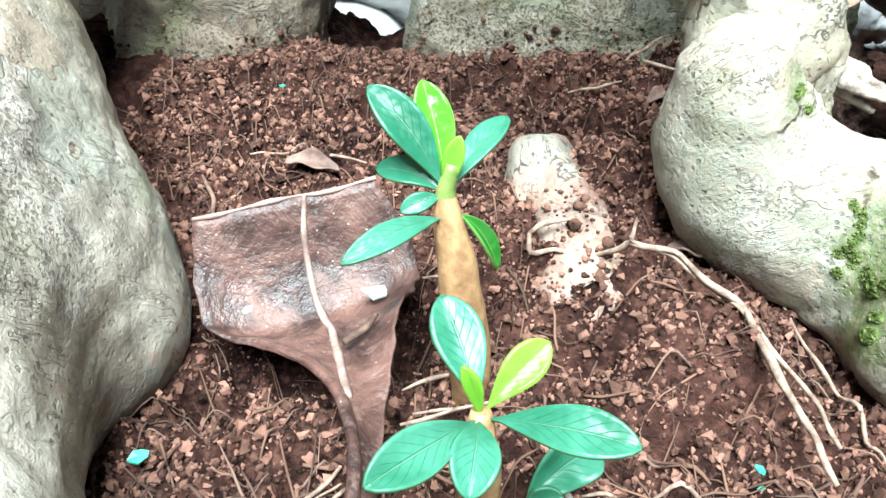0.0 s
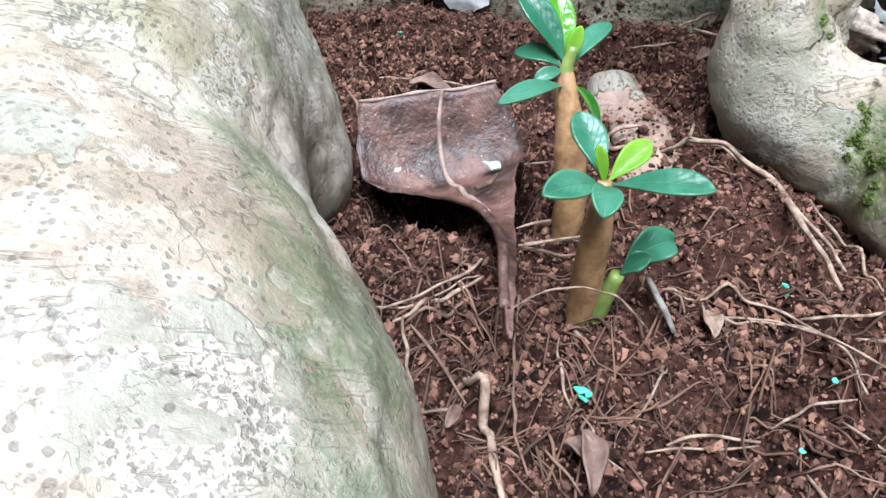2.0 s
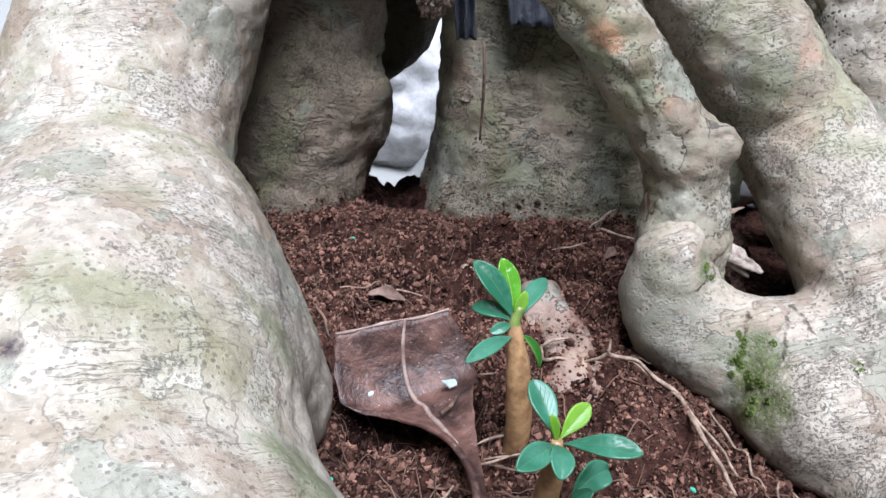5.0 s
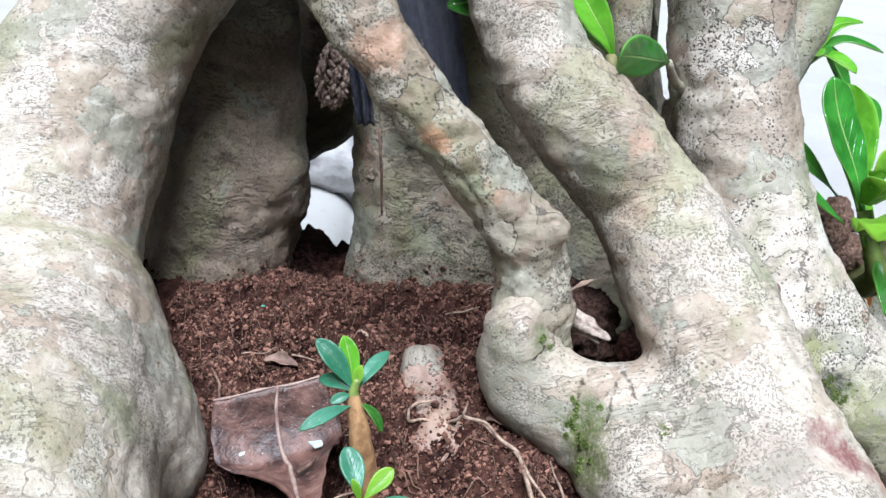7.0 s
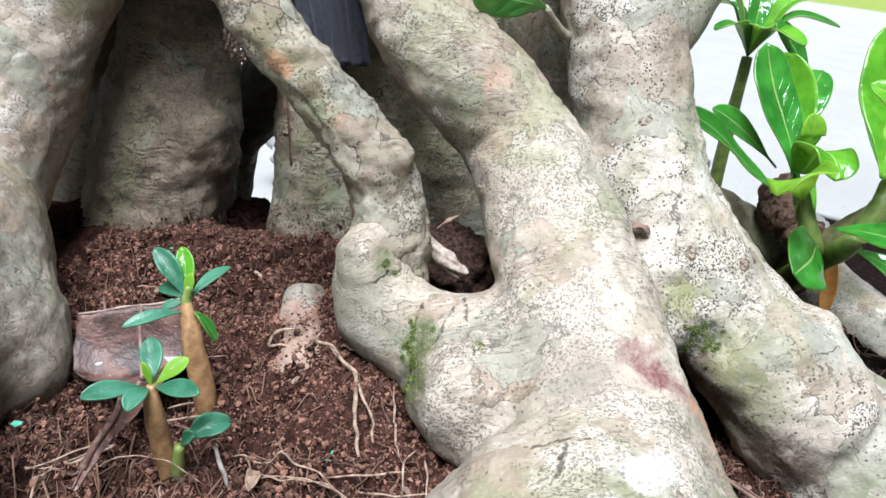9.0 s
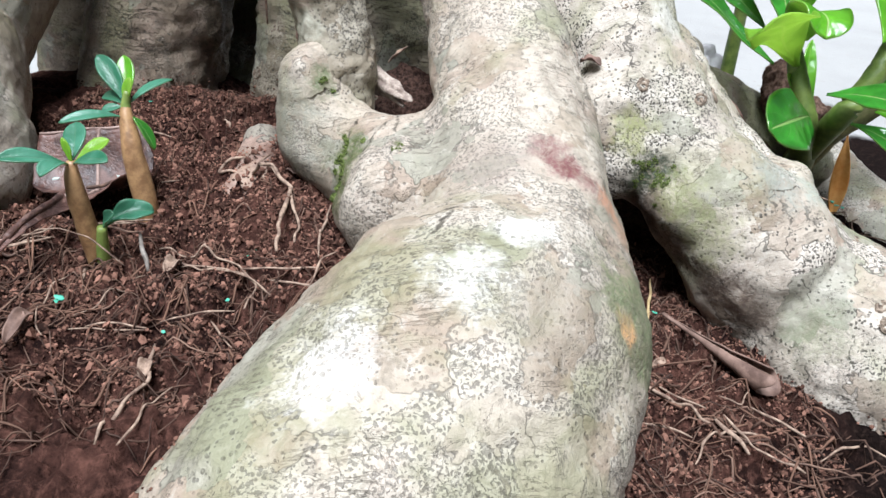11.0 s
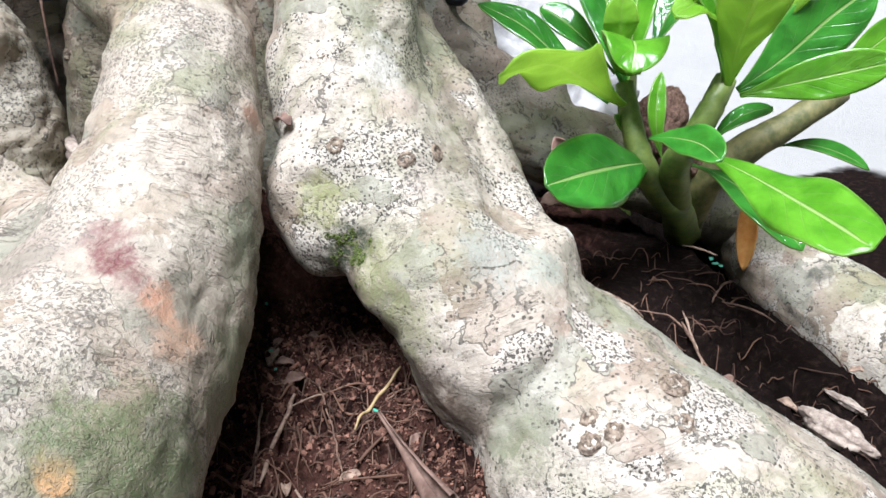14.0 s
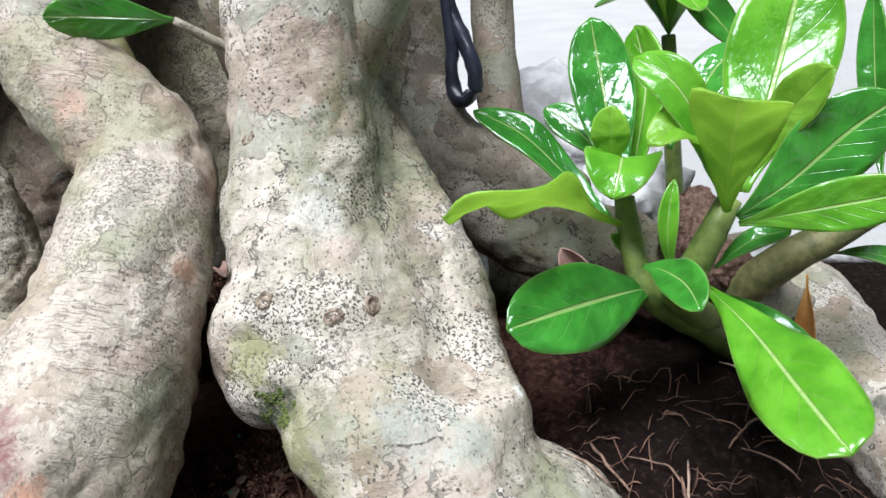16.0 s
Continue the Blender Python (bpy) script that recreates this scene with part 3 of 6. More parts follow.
# Brown entries: dirt along the right flank, with its shade put into the colour.
STAINS_SHADE_A = [((-0.058, 0.062, 0.004), 0.022, (0.13, 0.112, 0.088), 0.8), ((-0.068, 0.095, 0.010), 0.022, (0.13, 0.112, 0.088), 0.8), ((-0.080, 0.120, 0.014), 0.020, (0.13, 0.112, 0.088), 0.8), ((-0.045, 0.030, -0.002), 0.022, (0.14, 0.125, 0.095), 0.75), ((-0.100, 0.170, 0.050), 0.026, (0.17, 0.145, 0.11), 0.6),
            ((-0.060, 0.045, 0.050), 0.020, MOSS, 0.85), ((-0.048, 0.010, 0.036), 0.026, (0.11, 0.135, 0.07), 0.85), ((-0.040, -0.03, 0.02), 0.03, (0.16, 0.19, 0.12), 0.8), ((-0.075, 0.085, 0.052), 0.012, MOSS, 0.6),
            ((-0.045, 0.055, 0.020), 0.014, MOSS, 0.6), ((-0.1395, 0.047, 0.066), 0.0045, (0.05, 0.03, 0.03), 1.0)]
root_a = skin("root", [ROOT_A, FOOT_A], None, tree, "pale grey root arching down to the soil", seed=1.7, big=0.0018, mid=0.0008)
dress(root_a, "bark_pale_root", STAINS_SHADE_A, pale=(0.52, 0.475, 0.405), white=(0.68, 0.65, 0.59), tan=(0.27, 0.215, 0.155), dots=0.55, cluster=0.50, ringed=0.45, relief=0.4, axis=(-0.2, 0.8, 0.55), crusty=0.45)

TRUNK_B = [(-0.03, 0.42, 0.36, 0.06), (-0.085, 0.385, 0.26, 0.036), (-0.100, 0.372, 0.178, 0.031), (-0.100, 0.346, 0.110, 0.037), (-0.101, 0.322, 0.033, 0.047), (-0.106, 0.305, -0.03, 0.045)]
LUMP_B = [(-0.070, 0.303, 0.052, 0.019), (-0.061, 0.305, 0.040, 0.013)]
# Brown trunk barks; shade between the trunks is put into their darker tones.
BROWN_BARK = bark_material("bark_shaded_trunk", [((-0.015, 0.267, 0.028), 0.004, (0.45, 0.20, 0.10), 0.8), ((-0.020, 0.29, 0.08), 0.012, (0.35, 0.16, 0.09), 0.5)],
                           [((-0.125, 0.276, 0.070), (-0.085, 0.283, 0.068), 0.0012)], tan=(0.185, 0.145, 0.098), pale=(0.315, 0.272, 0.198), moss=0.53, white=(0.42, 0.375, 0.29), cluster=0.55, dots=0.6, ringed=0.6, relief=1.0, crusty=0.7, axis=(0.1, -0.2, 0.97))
SHADE_TONED_BARK = bark_material("bark_shade_toned_trunk", [], [((-0.125, 0.276, 0.070), (-0.085, 0.283, 0.068), 0.0012)], tan=(0.150, 0.108, 0.074), pale=(0.25, 0.198, 0.142), white=(0.34, 0.28, 0.21), moss=0.55, cluster=0.58, dots=0.4, ringed=0.6, relief=1.0, crusty=0.6, axis=(0.1, -0.2, 0.97))
trunk_b = skin("trunk", [TRUNK_B, LUMP_B], SHADE_TONED_BARK, tree, "shaded grey trunk with a cross crack", seed=4.1, step=0.0026, big=0.0045, mid=0.0024, fine=0.0009)
TRUNK_C = [(0.0, 0.44, 0.36, 0.07), (0.012, 0.408, 0.27, 0.052), (0.0215, 0.3925, 0.205, 0.050), (0.034, 0.368, 0.121, 0.060), (0.050, 0.352, 0.048, 0.069), (0.056, 0.345, -0.03, 0.080)]
EDGE_C = [(-0.014, 0.375, 0.25, 0.030), (-0.008, 0.350, 0.16, 0.026), (-0.001, 0.326, 0.10, 0.026), (0.003, 0.308, 0.05, 0.027), (0.005, 0.296, 0.00, 0.028), (0.006, 0.293, -0.04, 0.030)]
SIDE_C = [(0.06, 0.45, 0.34, 0.06), (0.100, 0.39, 0.2, 0.05), (0.118, 0.368, 0.1, 0.053), (0.125, 0.355, 0.03, 0.058), (0.13, 0.35, -0.04, 0.06)]
# Added to darken the gap: a trunk, and an unseen mass blocking light behind.
BACK = [(-0.05, 0.50, 0.33, 0.06), (-0.050, 0.475, 0.20, 0.046), (-0.050, 0.470, 0.13, 0.040), (-0.052, 0.465, 0.072, 0.036), (-0.086, 0.455, 0.030, 0.028), (-0.112, 0.460, 0.010, 0.034), (-0.128, 0.460, -0.060, 0.038)]
UNSEEN_REAR = [(-0.06, 0.53, 0.36, 0.09), (-0.055, 0.53, 0.24, 0.08), (-0.05, 0.52, 0.17, 0.06)]
# Filler added behind the arching root to keep the gap there dark.
SIDE_B = [(-0.16, 0.36, 0.33, 0.05), (-0.168, 0.362, 0.15, 0.046), (-0.166, 0.36, 0.0, 0.048), (-0.165, 0.355, -0.06, 0.05)]
skin("trunk", [BACK, UNSEEN_REAR], SHADE_TONED_BARK, tree, "trunk added to darken the gap, with unseen mass behind", seed=5.1, step=0.004)
skin("trunk", [SIDE_B], SHADE_TONED_BARK, tree, "trunk added to fill the dark gap behind the root", seed=5.7, step=0.004)
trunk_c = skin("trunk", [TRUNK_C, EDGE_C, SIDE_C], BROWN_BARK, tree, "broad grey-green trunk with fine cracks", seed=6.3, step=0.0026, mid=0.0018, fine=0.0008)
# Out of view: added to join the trunk tops and cast shade on them.
UNSEEN_CROWN = [(-0.070, 0.405, 0.315, 0.075), (0.000, 0.415, 0.325, 0.085), (0.04, 0.43, 0.41, 0.085), (0.05, 0.44, 0.50, 0.05), (0.06, 0.45, 0.62, 0.035)]
skin("trunk", [UNSEEN_CROWN], BROWN_BARK, tree, "unseen upper trunk added to join and shade the roots", seed=8.3, step=0.008, soft=0.02)

ROOT_E = [(0.0229, 0.3461, 0.3273, 0.0517), (0.0288, 0.2924, 0.2562, 0.0317), (0.0377, 0.2658, 0.2117, 0.0262), (0.0641, 0.2255, 0.1538, 0.0233), (0.0945, 0.2180, 0.1251, 0.0275), (0.1203, 0.2159, 0.1013, 0.0284), (0.1381, 0.1851, 0.0772, 0.0308), (0.1523, 0.1518, 0.0502, 0.0345), (0.1585, 0.1151, 0.0221, 0.0415), (0.1659, 0.0791, 0.0077, 0.0427), (0.1538, 0.0427, -0.0115, 0.0592), (0.1341, -0.0018, -0.0406, 0.0649), (0.1197, -0.0628, -0.0714, 0.0665)]
BULB = [(0.0589, 0.1564, 0.0549, 0.0146), (0.0657, 0.1548, 0.0351, 0.0192), (0.0750, 0.1496, 0.0208, 0.0184), (0.0954, 0.1324, 0.0161, 0.0159), (0.1149, 0.1129, 0.0180, 0.0293)]
WEB_E = [(0.0740, 0.1500, 0.0270, 0.0190), (0.0880, 0.1450, 0.0280, 0.0190), (0.1040, 0.1400, 0.0270, 0.0205), (0.1240, 0.1360, 0.0240, 0.0280)]
STAINS_E = [((0.177, 0.177, 0.076), 0.008, (0.27, 0.14, 0.085), 0.8), ((0.192, 0.050, 0.012), 0.030, (0.13, 0.14, 0.07), 0.85), ((0.190, 0.092, 0.030), 0.026, (0.17, 0.14, 0.105), 0.7), ((0.175, 0.020, 0.030), 0.022, (0.22, 0.19, 0.15), 0.6), ((0.058, 0.145, 0.030), 0.034, (0.185, 0.185, 0.145), 0.8), ((0.100, 0.060, 0.015), 0.022, (0.26, 0.22, 0.185), 0.6),
            ((0.1700, 0.0955, 0.0612), 0.009, RED, 0.75), ((0.1770, 0.0885, 0.0575), 0.009, RED, 0.9), ((0.1850, 0.0870, 0.0515), 0.008, RED, 0.75), ((0.192, 0.088, 0.044), 0.007, (0.42, 0.20, 0.12), 0.7),
            ((0.200, 0.086, 0.0335), 0.011, (0.38, 0.23, 0.15), 0.7), ((0.196, 0.036, 0.020), 0.0065, (0.56, 0.30, 0.13), 0.9), ((0.199, 0.041, 0.030), 0.012, MOSS, 0.7),
            ((0.086, 0.124, 0.034), 0.015, (0.075, 0.095, 0.028), 0.95), ((0.080, 0.114, 0.026), 0.017, (0.075, 0.095, 0.028), 0.95), ((0.078, 0.105, 0.018), 0.014, (0.075, 0.095, 0.028), 0.9), ((0.113, 0.104, 0.0465), 0.0036, (0.09, 0.10, 0.04), 0.95), ((0.202, 0.055, 0.004), 0.026, MOSS, 0.85),
            ((0.205, 0.105, 0.010), 0.022, MOSS, 0.65), ((0.192, 0.135, 0.040), 0.022, MOSS, 0.5), ((0.066, 0.148, 0.052), 0.009, MOSS, 0.85),
            ((0.150, 0.085, 0.058), 0.020, (0.23, 0.185, 0.155), 0.6), ((0.150, 0.020, 0.040), 0.016, (0.56, 0.55, 0.50), 0.7), ((0.165, 0.040, 0.046), 0.012, (0.58, 0.57, 0.52), 0.8),
            ((0.1000, 0.205, 0.128), 0.012, (0.42, 0.24, 0.17), 0.5), ((0.108, 0.190, 0.100), 0.014, (0.36, 0.24, 0.17), 0.45), ((0.120, -0.01, 0.025), 0.02, (0.60, 0.58, 0.54), 0.7)]
CUTS_E = [((0.1037, 0.0712, 0.0233), (0.1116, 0.0709, 0.0306), 0.0011), ((0.1116, 0.0709, 0.0306), (0.1233, 0.0678, 0.0363), 0.0009), ((0.1315, 0.0552, 0.0441), (0.1483, 0.0542, 0.0465), 0.0009), ((0.1414, 0.0531, 0.0453), (0.1388, 0.0400, 0.0417), 0.0011),
          ((0.0913, 0.1483, 0.0451), (0.0826, 0.1256, 0.0388), 0.0009), ((0.1037, 0.1453, 0.0436), (0.0964, 0.1202, 0.0369), 0.0009), ((0.1051, 0.1394, 0.0481), (0.1071, 0.1150, 0.0481), 0.0009), ((0.0636, 0.1435, 0.0484), (0.0781, 0.1476, 0.0532), 0.0009)]
root_e = skin("root", [ROOT_E, BULB, WEB_E], None, tree, "stout pale root with a swollen knuckle and a red stain", seed=9.2, soft=0.008)
dress(root_e, "bark_stout_root", STAINS_E, CUTS_E, tan=(0.245, 0.190, 0.136), pale=(0.43, 0.38, 0.305), white=(0.58, 0.545, 0.475), dots=0.6, relief=0.55, axis=(0.25, -0.75, -0.6), crusty=0.6, ringed=0.4)

ROOT_F = [(0.1247, 0.3462, 0.3317, 0.0453), (0.1495, 0.3024, 0.2615, 0.0332), (0.1616, 0.2879, 0.2124, 0.0318), (0.1697, 0.2712, 0.1584, 0.0322), (0.1835, 0.2499, 0.1120, 0.0309), (0.1931, 0.2287, 0.0763, 0.0341), (0.2198, 0.2072, 0.0423, 0.0309), (0.2596, 0.1833, 0.0076, 0.0316), (0.2804, 0.1779, -0.0099, 0.0381), (0.3061, 0.1895, -0.0354, 0.0458), (0.3263, 0.1587, -0.0405, 0.0488), (0.3680, 0.1482, -0.0686, 0.0604), (0.4256, 0.1201, -0.1044, 0.0701)]
RIDGE_F = [(0.168, 0.302, 0.122, 0.015), (0.1890, 0.2960, 0.1030, 0.0140), (0.2140, 0.2800, 0.0790, 0.0145), (0.2400, 0.2640, 0.0560, 0.0150), (0.2560, 0.2470, 0.0330, 0.0165), (0.2760, 0.2200, 0.0170, 0.0160)]
WEB_F = [(0.176, 0.285, 0.118, 0.022), (0.1930, 0.2680, 0.0900, 0.0220), (0.2110, 0.2500, 0.0640, 0.0230), (0.2330, 0.2320, 0.0400, 0.0230), (0.2500, 0.2180, 0.0230, 0.0230), (0.2720, 0.2050, 0.0040, 0.0220)]
KNUCKLE = [(0.1948, 0.1890, 0.0435, 0.0213), (0.2014, 0.1826, 0.0308, 0.0192)]
LIP = [(0.2375, 0.1743, 0.0153, 0.0154), (0.2612, 0.1713, 0.0195, 0.0139), (0.2819, 0.1828, 0.0197, 0.0130), (0.2904, 0.2057, 0.0201, 0.0123)]
# The first four darken the lower flank: soil dirt and the undercut's shade together.
STAINS_SHADE_F = [((0.212, 0.168, 0.004), 0.016, (0.075, 0.050, 0.038), 0.9), ((0.228, 0.152, -0.008), 0.017, (0.075, 0.050, 0.038), 0.9), ((0.247, 0.140, -0.018), 0.018, (0.075, 0.050, 0.038), 0.9), ((0.268, 0.126, -0.027), 0.017, (0.085, 0.058, 0.044), 0.85),
            ((0.2195, 0.1655, 0.0300), 0.013, (0.025, 0.035, 0.018), 0.95), ((0.213, 0.165, 0.022), 0.010, (0.03, 0.045, 0.02), 0.85), ((0.207, 0.172, 0.047), 0.014, (0.24, 0.25, 0.09), 0.75), ((0.232, 0.162, 0.018), 0.018, (0.20, 0.21, 0.085), 0.7),
            ((0.250, 0.155, 0.010), 0.02, (0.22, 0.23, 0.11), 0.6), ((0.272, 0.172, 0.030), 0.018, (0.25, 0.27, 0.235), 0.7), ((0.290, 0.180, 0.026), 0.012, (0.27, 0.30, 0.255), 0.7), ((0.245, 0.185, 0.055), 0.012, (0.40, 0.34, 0.30), 0.5),
            ((0.2985, 0.2080, 0.0290), 0.004, (0.72, 0.72, 0.68), 0.9), ((0.205, 0.215, 0.085), 0.016, (0.60, 0.58, 0.53), 0.7), ((0.225, 0.205, 0.074), 0.012, (0.36, 0.28, 0.22), 0.5), ((0.300, 0.130, -0.020), 0.02, MOSS, 0.5)]
CUTS_F = [((0.2680, 0.1640, 0.0290), (0.2760, 0.1650, 0.0305), 0.0006), ((0.2760, 0.1650, 0.0305), (0.2850, 0.1720, 0.0290), 0.0005), ((0.2330, 0.1750, 0.0440), (0.2480, 0.1720, 0.0400), 0.0004)]
root_f = skin("root", [ROOT_F, RIDGE_F, WEB_F, KNUCKLE, LIP], None, tree, "long grey root with ring scars and mossy knuckle", seed=13.5, soft=0.012)
dress(root_f, "bark_scarred_root", STAINS_SHADE_F, CUTS_F, dots=0.95, axis=(0.5, -0.35, -0.8), crusty=0.85)

ROOT_K = [(0.10, 0.46, 0.34, 0.05), (0.135, 0.435, 0.235, 0.026), (0.1466, 0.4194, 0.1733, 0.0240), (0.1565, 0.3947, 0.1115, 0.025), (0.1744, 0.3758, 0.0792, 0.0265), (0.208, 0.3703, 0.0456, 0.029), (0.2485, 0.3735, 0.0235, 0.027), (0.2923, 0.389, 0.008, 0.026), (0.3455, 0.4108, -0.015, 0.024), (0.38, 0.43, -0.04, 0.022)]
RIM_K = [(0.187, 0.372, 0.105, 0.010), (0.200, 0.366, 0.080, 0.012), (0.228, 0.372, 0.058, 0.014), (0.26, 0.39, 0.045, 0.012)]
# Darker bark than the other roots: this root's shade is put into its colour.
skin("root", [ROOT_K, RIM_K], bark_material("bark_shade_toned_root", tan=(0.115, 0.090, 0.066), pale=(0.24, 0.205, 0.16), white=(0.36, 0.33, 0.27), moss=0.56), tree, "shaded root bending out along the soil", seed=17.1, soft=0.008)
ROOT_H = [(0.35, 0.50, -0.04, 0.025), (0.3869, 0.4596, -0.042, 0.030), (0.4125, 0.4161, -0.058, 0.0305), (0.4394, 0.3785, -0.068, 0.0324), (0.4653, 0.3418, -0.072, 0.0323), (0.50, 0.30, -0.085, 0.032)]
skin("root", [ROOT_H], bark_material("bark_mottled_root", [((0.432, 0.365, -0.045), 0.012, (0.06, 0.065, 0.05), 0.9), ((0.41, 0.40, -0.03), 0.02, MOSS, 0.5)]), tree, "mottled grey root running into the soil", seed=21.1, soft=0.006, step=0.003)

KNOB = [(0.0250, 0.1930, 0.0030, 0.0145), (0.0285, 0.1830, 0.0015, 0.0130), (0.0335, 0.1690, 0.0020, 0.0115), (0.0330, 0.1520, -0.002, 0.0125), (0.0320, 0.1400, -0.020, 0.0150)]
knob = skin("root", [KNOB], bark_material("bark_soil_stained", [((0.033, 0.150, 0.003), 0.012, (0.30, 0.215, 0.15), 0.7), ((0.033, 0.168, 0.010), 0.012, (0.12, 0.065, 0.048), 0.9)], tan=(0.19, 0.115, 0.086), pale=(0.275, 0.19, 0.150), white=(0.37, 0.29, 0.24), dots=0.7), tree, "small knobbly root dusted with red soil", seed=31.0, step=0.0016, soft=0.005, big=0.0050, mid=0.0022)

SHOOT = [(-0.066, 0.228, 0.238, 0.019), (-0.0446, 0.2118, 0.2039, 0.0178), (-0.0205, 0.1959, 0.1705, 0.0158), (0.0038, 0.1850, 0.145, 0.0140), (0.0264, 0.1797, 0.1229, 0.0140), (0.0463, 0.177, 0.1043, 0.0150), (0.0595, 0.1746, 0.0880, 0.0160), (0.0655, 0.172, 0.072, 0.0162), (0.0675, 0.170, 0.061, 0.0176), (0.0680, 0.1685, 0.0545, 0.0190), (0.0685, 0.1670, 0.050, 0.0176), (0.069, 0.164, 0.036, 0.0190)]
STUB = [(0.060, 0.171, 0.095, 0.010), (0.068, 0.166, 0.100, 0.0075)]
SHOOT_UP = [(-0.066, 0.228, 0.238, 0.019), (-0.06, 0.28, 0.30, 0.024), (-0.03, 0.34, 0.36, 0.03)]
SHOOT_BARK = bark_material("bark_young_shoot", [((0.012, 0.166, 0.131), 0.008, (0.45, 0.20, 0.10), 0.65), ((-0.012, 0.180, 0.163), 0.014, (0.38, 0.21, 0.13), 0.6), ((0.040, 0.168, 0.112), 0.008, (0.40, 0.22, 0.13), 0.5), ((0.055, 0.158, 0.075), 0.012, (0.42, 0.42, 0.34), 0.6)], tan=(0.165, 0.130, 0.086), pale=(0.28, 0.25, 0.19), white=(0.37, 0.34, 0.275), moss=0.55)
skin("shoot", [SHOOT, STUB, SHOOT_UP], SHOOT_BARK, tree, "thinner brown-green shoot with a cut stub", seed=25.0, step=0.0015, soft=0.005, big=0.0016, mid=0.0018, fine=0.0009)


# ---------------------------------------------------------------- scars, knots and moss on the bark
def scar(root, near, size, rough=0.2, seed=0.0, label="round dark-rimmed leaf scar"):
    """A raised ring round a sunken, wrinkled middle."""
    p, n = on_skin(root, near)
    size *= 1.05
    side = n.orthogonal().normalized()
    over = n.cross(side)
    verts, faces, sides = [], [], 18
    rings = [(1.35, -0.12), (1.12, 0.06), (0.95, 0.16), (0.80, 0.07), (0.60, -0.03), (0.3, 0.04)]
    for rr, h in rings:
        for k in range(sides):
            t = 2 * math.pi * k / sides
            q = p + (side * math.cos(t) + over * math.sin(t) * 0.82) * size * rr
            j = noise.noise(q * 600 + Vector((seed, 0, 0)))
            verts.append(q + n * size * (h + rough * j) + (side * math.cos(t) + over * math.sin(t)) * size * 0.12 * j)
    verts.append(p + n * size * 0.06)
    for i in range(len(rings) - 1):
        for k in range(sides):
            a, b = i * sides + k, i * sides + (k + 1) % sides
            faces.append((a, b, b + sides, a + sides))
    for k in range(sides):
        faces.append(((len(rings) - 1) * sides + k, (len(rings) - 1) * sides + (k + 1) % sides, len(verts) - 1))
    return mesh_object("scar", verts, faces, SCAR, root, label)


def moss(root, near, reach, count, seed):
    """Short tufts on the skin round a place."""
    me = root.data
    rng = random.Random(seed)
    close = [v for v in me.vertices if (v.co - Vector(near)).length < reach * 2]
    spots = [v for v in close if rng.random() < math.exp(-2.2 * ((v.co - Vector(near)).length / reach) ** 2) * (0.5 + 1.5 * noise.noise(v.co * 150))]
    verts, faces = [], []
    for _ in range(count if spots else 0):
        v = rng.choice(spots)
        n = (v.normal + Vector((rng.uniform(-1, 1), rng.uniform(-1, 1), rng.uniform(-1, 1))) * 0.6).normalized()
        side = n.orthogonal().normalized()
        over = n.cross(side)
        c = v.co + side * rng.uniform(-0.0012, 0.0012) + over * rng.uniform(-0.0012, 0.0012) - v.normal * 0.0003
        r, h = rng.uniform(0.00018, 0.0004), rng.uniform(0.0005, 0.0014)
        i = len(verts)
        for k in range(4):
            t = math.pi * k / 2
            verts.append(c + (side * math.cos(t) + over * math.sin(t)) * r)
        verts.append(c + n * h)
        faces += [(i, i + 1, i + 4), (i + 1, i + 2, i + 4), (i + 2, i + 3, i + 4), (i + 3, i, i + 4)]
    mesh_object("moss", verts, faces, MOSS_TUFT, root, "short green moss on the bark", kind="stuff")


scar(root_f, (0.2355, 0.1857, 0.0618), 0.0028, seed=1)
scar(root_f, (0.2435, 0.1995, 0.0604), 0.0031, seed=2)
scar(root_f, (0.2071, 0.1841, 0.0631), 0.0027, 0.35, 3, "small rough knot")
scar(root_f, (0.3211, 0.1230, -0.0037), 0.0031, 0.4, 4, "wart of rough bark")
scar(root_f, (0.3270, 0.1280, -0.0030), 0.0028, 0.4, 5, "wart of rough bark")
scar(root_f, (0.3180, 0.1300, -0.0010), 0.0025, 0.4, 6, "wart of rough bark")
scar(root_f, (0.3479, 0.1382, -0.0037), 0.0033, 0.35, 7)
scar(root_f, (0.3188, 0.1739, 0.0071), 0.0028, 0.25, 8)
scar(root_f, (0.1945, 0.2032, 0.0951), 0.0023, 0.3, 9, "small rough knot")
scar(root_f, (0.2231, 0.2489, 0.0837), 0.0020, 0.3, 10, "small rough knot")
scar(root_f, (0.181, 0.215, 0.118), 0.0028, 0.4, 11, "small rough knot")
scar(root_f, (0.345, 0.150, 0.004), 0.0047, 0.15, 12, "wide pale healed scar")
scar(root_a, (-0.0863, 0.1285, 0.0383), 0.0018, 0.2, 16, "small pale wart")
scar(trunk_c, (-0.018, 0.277, 0.02), 0.0035, 0.4, 30, "small rough knot")
scar(trunk_c, (-0.012, 0.285, 0.07), 0.003, 0.4, 31, "small rough knot")
scar(trunk_c, (0.02, 0.29, 0.1), 0.003, 0.4, 32, "small rough knot")
scar(trunk_c, (0.045, 0.283, 0.06), 0.003, 0.4, 33, "small rough knot")
scar(trunk_c, (0.0, 0.285, 0.045), 0.0025, 0.4, 34, "small rough knot")
scar(trunk_b, (-0.09, 0.28, 0.03), 0.003, 0.4, 40, "small rough knot")
moss(root_e, (0.0860, 0.1240, 0.034), 0.0085, 1000, 1)
